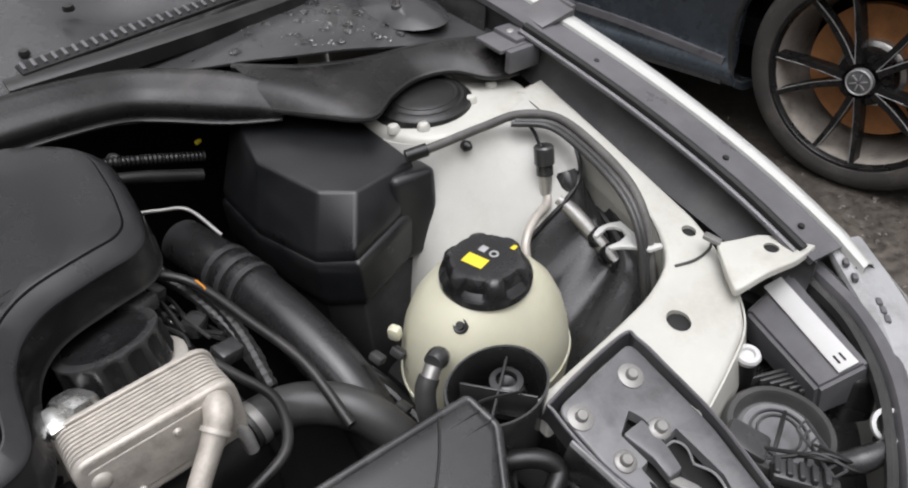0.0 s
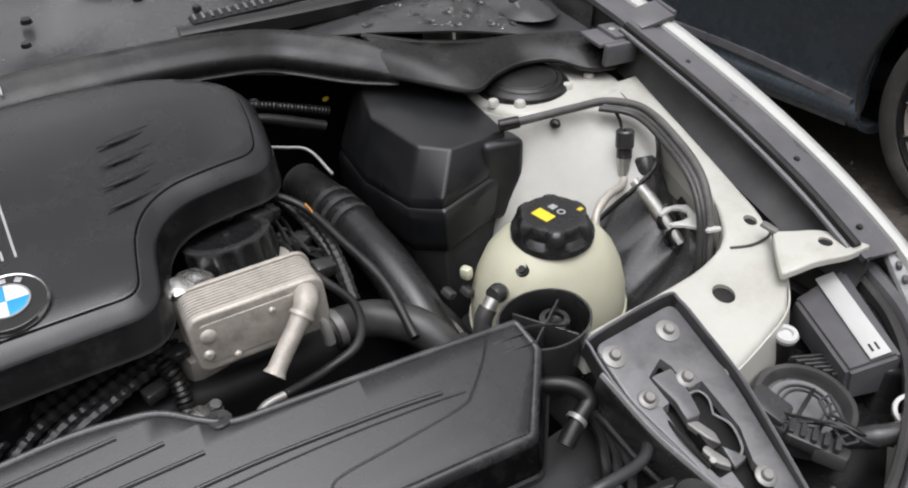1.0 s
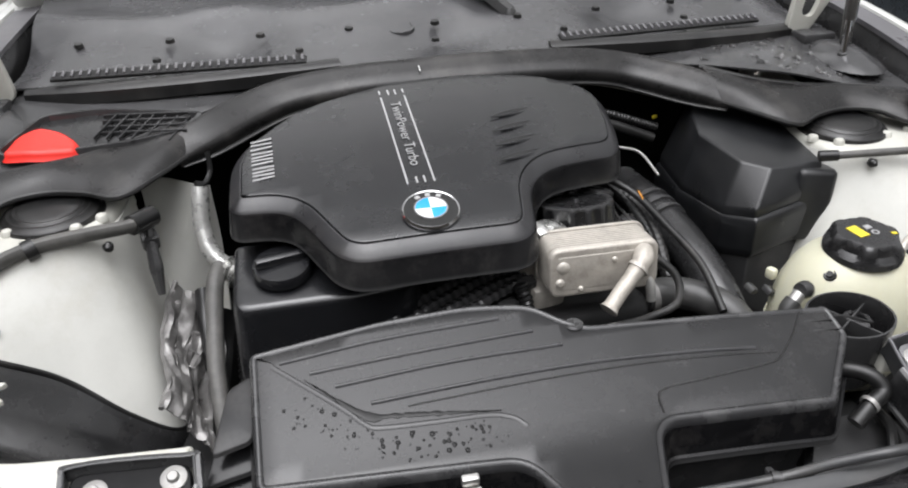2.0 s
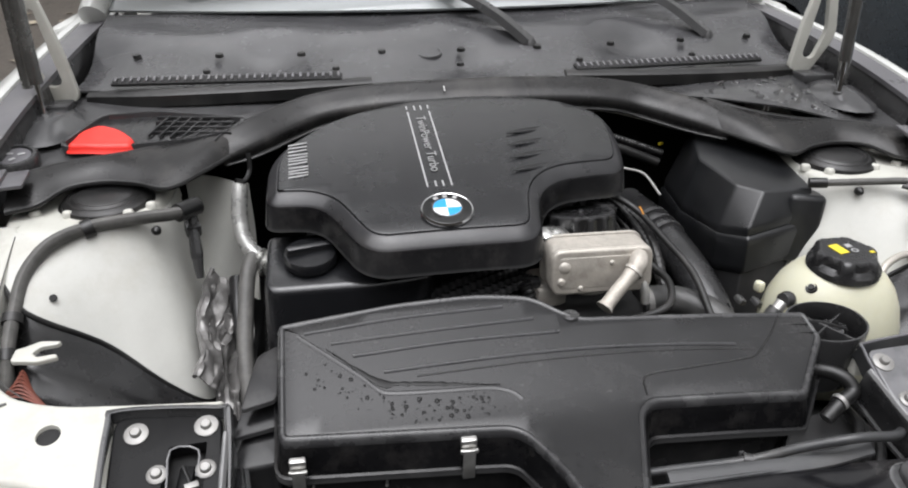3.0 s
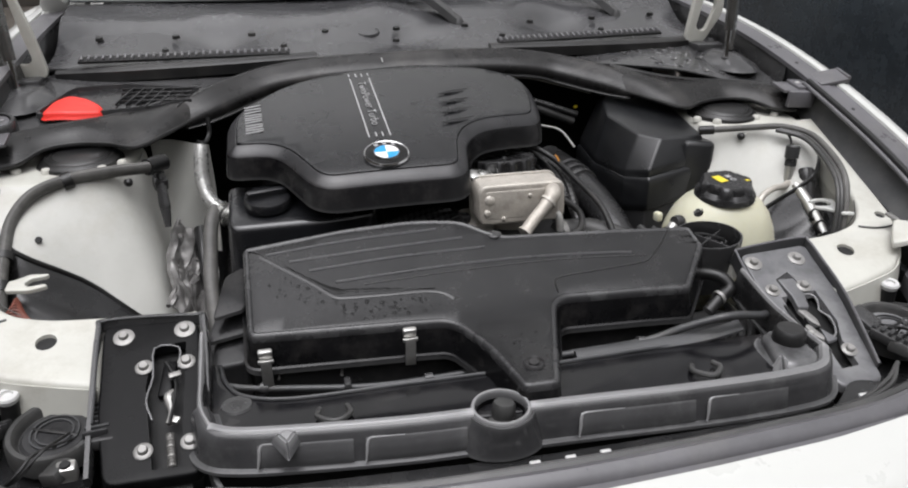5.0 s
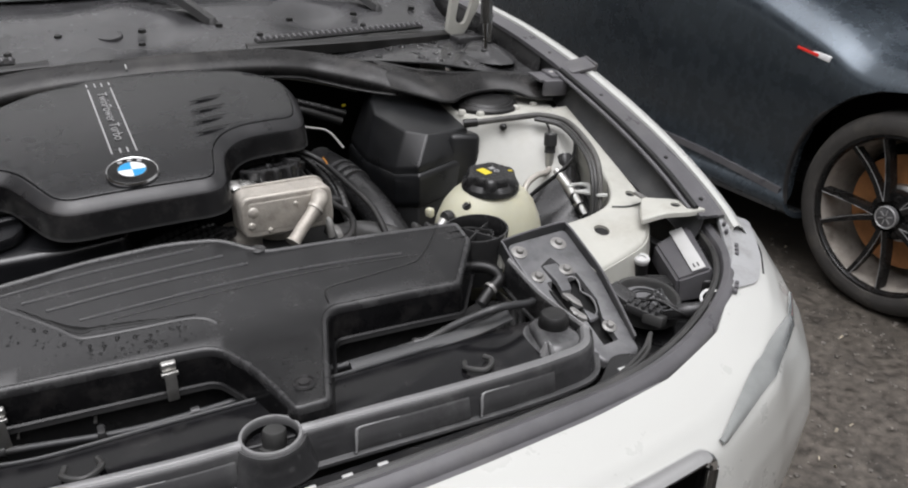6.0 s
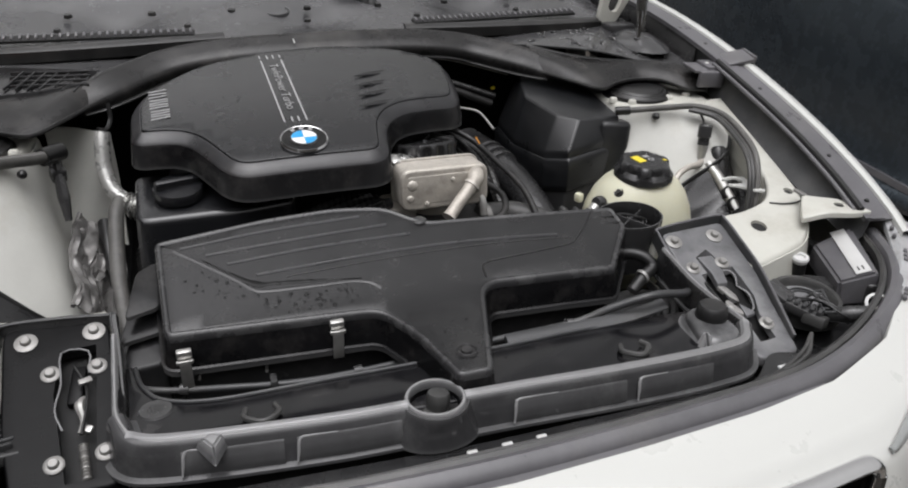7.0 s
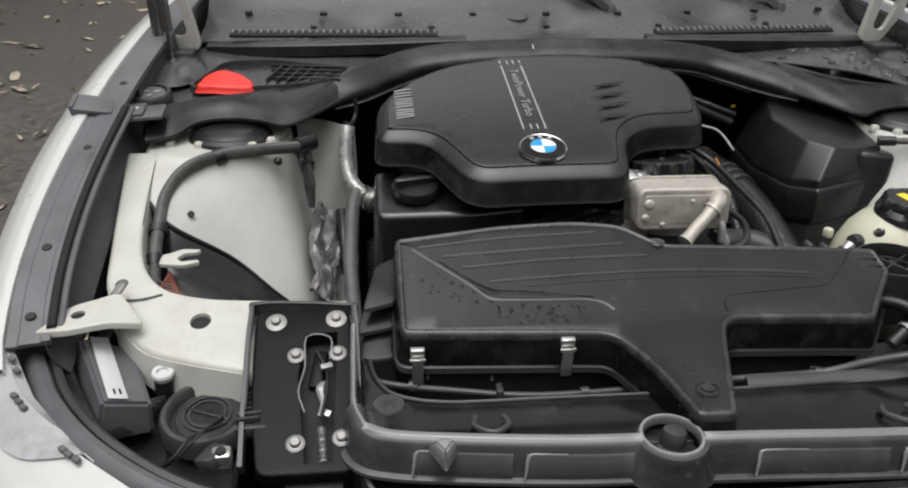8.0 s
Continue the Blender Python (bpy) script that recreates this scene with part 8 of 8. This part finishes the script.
    part("lower_trim", sweep([(-0.010, -0.012), (0.010, -0.012), (0.006, 0.010), (-0.006, 0.010)], [(2.036, 1.085, 0.272), (2.036, 1.6, 0.312), (2.036, 2.6, 0.33)]), STRIP, dark, "grey sill line")
    part("door_gap", tube([(2.045, 1.165, 0.72), (2.043, 1.158, 0.66), (2.05, 1.15, 0.5), (2.058, 1.14, 0.36)], 0.0025, 6, 6), DEEP, dark)
    part("crease_line", tube([(2.03, 1.17, 0.792), (2.03, 1.36, 0.818), (2.03, 1.56, 0.844), (2.03, 2.0, 0.865)], 0.0022, 6, 6), DEEP, dark)
    part("arch_trim", tube([(2.03, WY + 0.378 * math.cos(a), WR + 0.012 + 0.378 * math.sin(a)) for a in (math.pi * k / 12 for k in range(-1, 14))], 0.008, 8, 3), GLOSSY, dark)
    mark = part("side_reflector", box((0.010, 0.19, 0.020), pose(2.026, 1.075, 0.764, 9, 12, 0), 0.003), BRIGHT, dark, "small white and red side marker")
    part("red_strip", box((0.010, 0.085, 0.009), pose(2.0205, 1.068, 0.7615, 9, 12, 0), 0.001), RED, mark)


dark_body()


def dark_wheel(wy):
    face = Matrix.Translation((WX, wy, WR)) @ Matrix.Rotation(radians(-90), 4, "Y")
    hub_face, face = face, face @ Matrix.Diagonal((1.08, 1.08, 1, 1))
    wheel = part("wheel", lathe([(0.205, -0.18), (0.222, -0.18), (0.222, -0.01), (0.229, 0.004), (0.236, 0.004), (0.236, -0.012), (0.226, -0.16), (0.205, -0.16)], 64, face), RIM, dark, "wheel with thin black split spokes")
    part("tyre", lathe([(0.245, -0.2), (0.30, -0.2), (0.320, -0.185), (0.322, -0.1), (0.320, -0.018), (0.312, -0.002), (0.296, 0.009), (0.274, 0.011), (0.258, 0.006), (0.252, -0.004), (0.248, -0.02)], 72, hub_face), TYRE, wheel, "dusty low-profile tyre")
    part("barrel", lathe([(0.20, -0.17), (0.222, -0.17), (0.226, -0.012), (0.222, -0.010), (0.212, -0.10)], 64, face), BARREL, wheel, "bare metal rim barrel")
    part("centre_cap", lathe([(0.001, 0.004), (0.027, 0.003), (0.0325, 0.0), (0.034, -0.01), (0.001, -0.01)], 36, face @ Matrix.Translation((0, 0, 0.0))), PLATE, wheel, "grey round centre cap")
    for a in (0, 60, 120, 180, 240, 300):
        part("cap_mark", box((0.003, 0.017, 0.002), face @ Matrix.Rotation(radians(a + 20), 4, "Z") @ Matrix.Translation((0, 0.014, 0.0042)), 0.0004), SILVER, wheel)
    part("cap_rim", lathe([(0.0285, 0.003), (0.0325, 0.0015), (0.0335, 0.003), (0.031, 0.0055)], 36, face), SILVER, wheel)
    part("hub", lathe([(0.001, -0.02), (0.07, -0.03), (0.075, -0.05), (0.07, -0.07), (0.001, -0.07)], 32, face), RIM, wheel)
    for k in range(5):
        a0 = radians(72 * k + 29)
        for d in (-0.17, 0.17):
            bm = bmesh.new()
            rings = []
            for t in (0, 0.3, 0.65, 1.0):
                r = 0.045 + 0.185 * t
                a = a0 + d * (1.12 + 0.26 * t)
                w = 0.0105 - 0.0025 * t
                c = Vector((r * math.cos(a), r * math.sin(a), -0.006 - 0.014 * math.sin(math.pi * t)))
                side_v = Vector((-math.sin(a), math.cos(a), 0))
                rings.append([face @ (c + side_v * sx * w + Vector((0, 0, dz))) for sx, dz in ((-1, -0.03), (1, -0.03), (0.8, 0.0), (-0.8, 0.0))])
            skin(bm, rings)
            bmesh.ops.recalc_face_normals(bm, faces=bm.faces)
            sp = part("spoke", bm, RIM, wheel)
            j = 3 if d > 0 else 2
            part("machined_edge", tube([r_[j] for r_ in rings], 0.0016, 6, 4), DULL, sp, "bright machined spoke edge")
        part("wheel_bolt", lathe([(0.001, 0), (0.009, 0), (0.009, 0.012), (0.001, 0.012)], 10, face @ Matrix.Translation((0.055 * math.cos(a0 + 0.6), 0.055 * math.sin(a0 + 0.6), -0.03))), RIM, wheel)
    part("brake_disc", lathe([(0.06, -0.11), (0.168, -0.11), (0.168, -0.085), (0.085, -0.085), (0.06, -0.088)], 56, face), RUST, wheel, "rusty brown brake disc")
    part("disc_hat", lathe([(0.05, -0.055), (0.076, -0.058), (0.084, -0.066), (0.086, -0.09), (0.05, -0.09)], 40, face), STEEL, wheel, "bare metal disc hat")
    cal = bmesh.new()
    rings = []
    for k in range(7):
        a = radians(259 + 7 * k)
        rings.append([face @ Vector((r * math.cos(a), r * math.sin(a), z)) for r, z in ((0.112, -0.12), (0.188, -0.12), (0.188, -0.07), (0.176, -0.06), (0.117, -0.06))])
    skin(cal, rings)
    bmesh.ops.recalc_face_normals(cal, faces=cal.faces)
    part("caliper_bracket", box((0.05, 0.03, 0.05), face @ pose(-0.045, -0.115, -0.085), 0.008), DEEP, wheel)
    part("brake_caliper", cal, CALIPER, wheel, "red brake caliper")


for wy in (WY, WY + 2.63):
    dark_wheel(wy)
# ---- rain water ----
def bead(bm, p, r, rng, slope=0.0):
    """A flat rounded drop with an uneven rim."""
    k = [rng.uniform(0.75, 1.25) for _ in range(9)]
    ring = lambda q, h: [p + Vector((q * k[j] * r * math.cos(a), q * k[j] * r * math.sin(a), h * r + slope * q * k[j] * r * math.sin(a))) for j, a in ((j, 2 * math.pi * j / 9) for j in range(9))]
    skin(bm, [ring(1.0, -0.05), ring(0.92, 0.22), ring(0.6, 0.40), ring(0.15, 0.47)])


def drops(name, label, count, spot, zf, slope, lo, hi, seed, mat):
    rng, bm = random.Random(seed), bmesh.new()
    for _ in range(count):
        x, y = spot(rng)
        bead(bm, Vector((x, y, zf(x, y))), lo + (hi - lo) * rng.random() ** 2.5, rng, slope)
    bmesh.ops.recalc_face_normals(bm, faces=bm.faces)
    solid(name, bm, mat, label, "water", kind="stuff")


def by_the_trail(rng):
    t = rng.random()
    x = -0.275 + 0.20 * t
    return x + rng.uniform(-0.012, 0.012), 0.247 - 0.055 * min(1, t * 2.2) + 0.004 * t + rng.uniform(-0.014, 0.016)


drops("water_drops", "small dark rain drops on the air filter lid", 110, by_the_trail, lid_z, 0.4, 0.0008, 0.0030, 5, WET)
# dark film for pooled rain water, with the step's shade painted in
trail = [(-0.262, 0.279), (-0.244, 0.264), (-0.224, 0.246), (-0.203, 0.2315), (-0.180, 0.2285), (-0.150, 0.2255), (-0.115, 0.2215), (-0.072, 0.2165)]
bm = bmesh.new()
path, rng = spline([(x, y, 0) for x, y in trail], 8), random.Random(2)
rows = []
for i, p in enumerate(path):
    t = i / (len(path) - 1)
    w = 0.002 + 0.005 * math.exp(-((t - 0.38) / 0.12) ** 2) + rng.uniform(-0.0012, 0.0012)
    w *= min(1, 6 * t + 0.1) * min(1, 4 * (1 - t) + 0.1)
    rows.append([Vector((p.x - 0.35 * k * w, p.y + k * w, lid_z(p.x, p.y + k * w) + h)) for k, h in ((-1, -0.0004), (-0.9, 0.0006), (0, 0.0011), (0.9, 0.0006), (1, -0.0004))])
skin(bm, rows)
bmesh.ops.recalc_face_normals(bm, faces=bm.faces)
solid("water_trail", bm, WET, "dark trail along the lid's step, rain water and painted shade", "water", kind="stuff")


def tray_z(x, y):
    y0, z0 = smooth(TRAY_FRONT, x), smooth(TRAY_LOW, x)
    return z0 + (0.967 - 0.01 * (x - 0.16) / 0.56 - z0) * (y - y0) / (0.90 - y0) + 0.022 * math.exp(-((x - 0.5) ** 2 / 0.012 + (y - 0.72) ** 2 / 0.012))


def on_tray(rng):
    while True:
        x, y = rng.uniform(0.32, 0.66), rng.uniform(0.67, 0.84)
        if y > smooth(TRAY_FRONT, x) + 0.01:
            return x, y


drops("water_drops", "clear rain drops beaded on the dark cowl tray", 120, on_tray, tray_z, 0.15, 0.0014, 0.0085, 8, WATER)
drops("water_drops", "clear rain drops on the cowl tray by the red cover", 40, lambda r: (r.uniform(-0.42, -0.25), r.uniform(0.79, 0.83)), lambda x, y: tray_z(-x, y) - 0.022 * math.exp(-((-x - 0.5) ** 2 / 0.012 + (y - 0.72) ** 2 / 0.012)), 0.15, 0.001, 0.004, 9, WATER)
drops("water_drops", "small rain drops on the lid beside the snout", 40, lambda r: (r.uniform(-0.03, 0.05), r.uniform(0.025, 0.12)), lid_z, 0.0, 0.0006, 0.002, 10, WET)
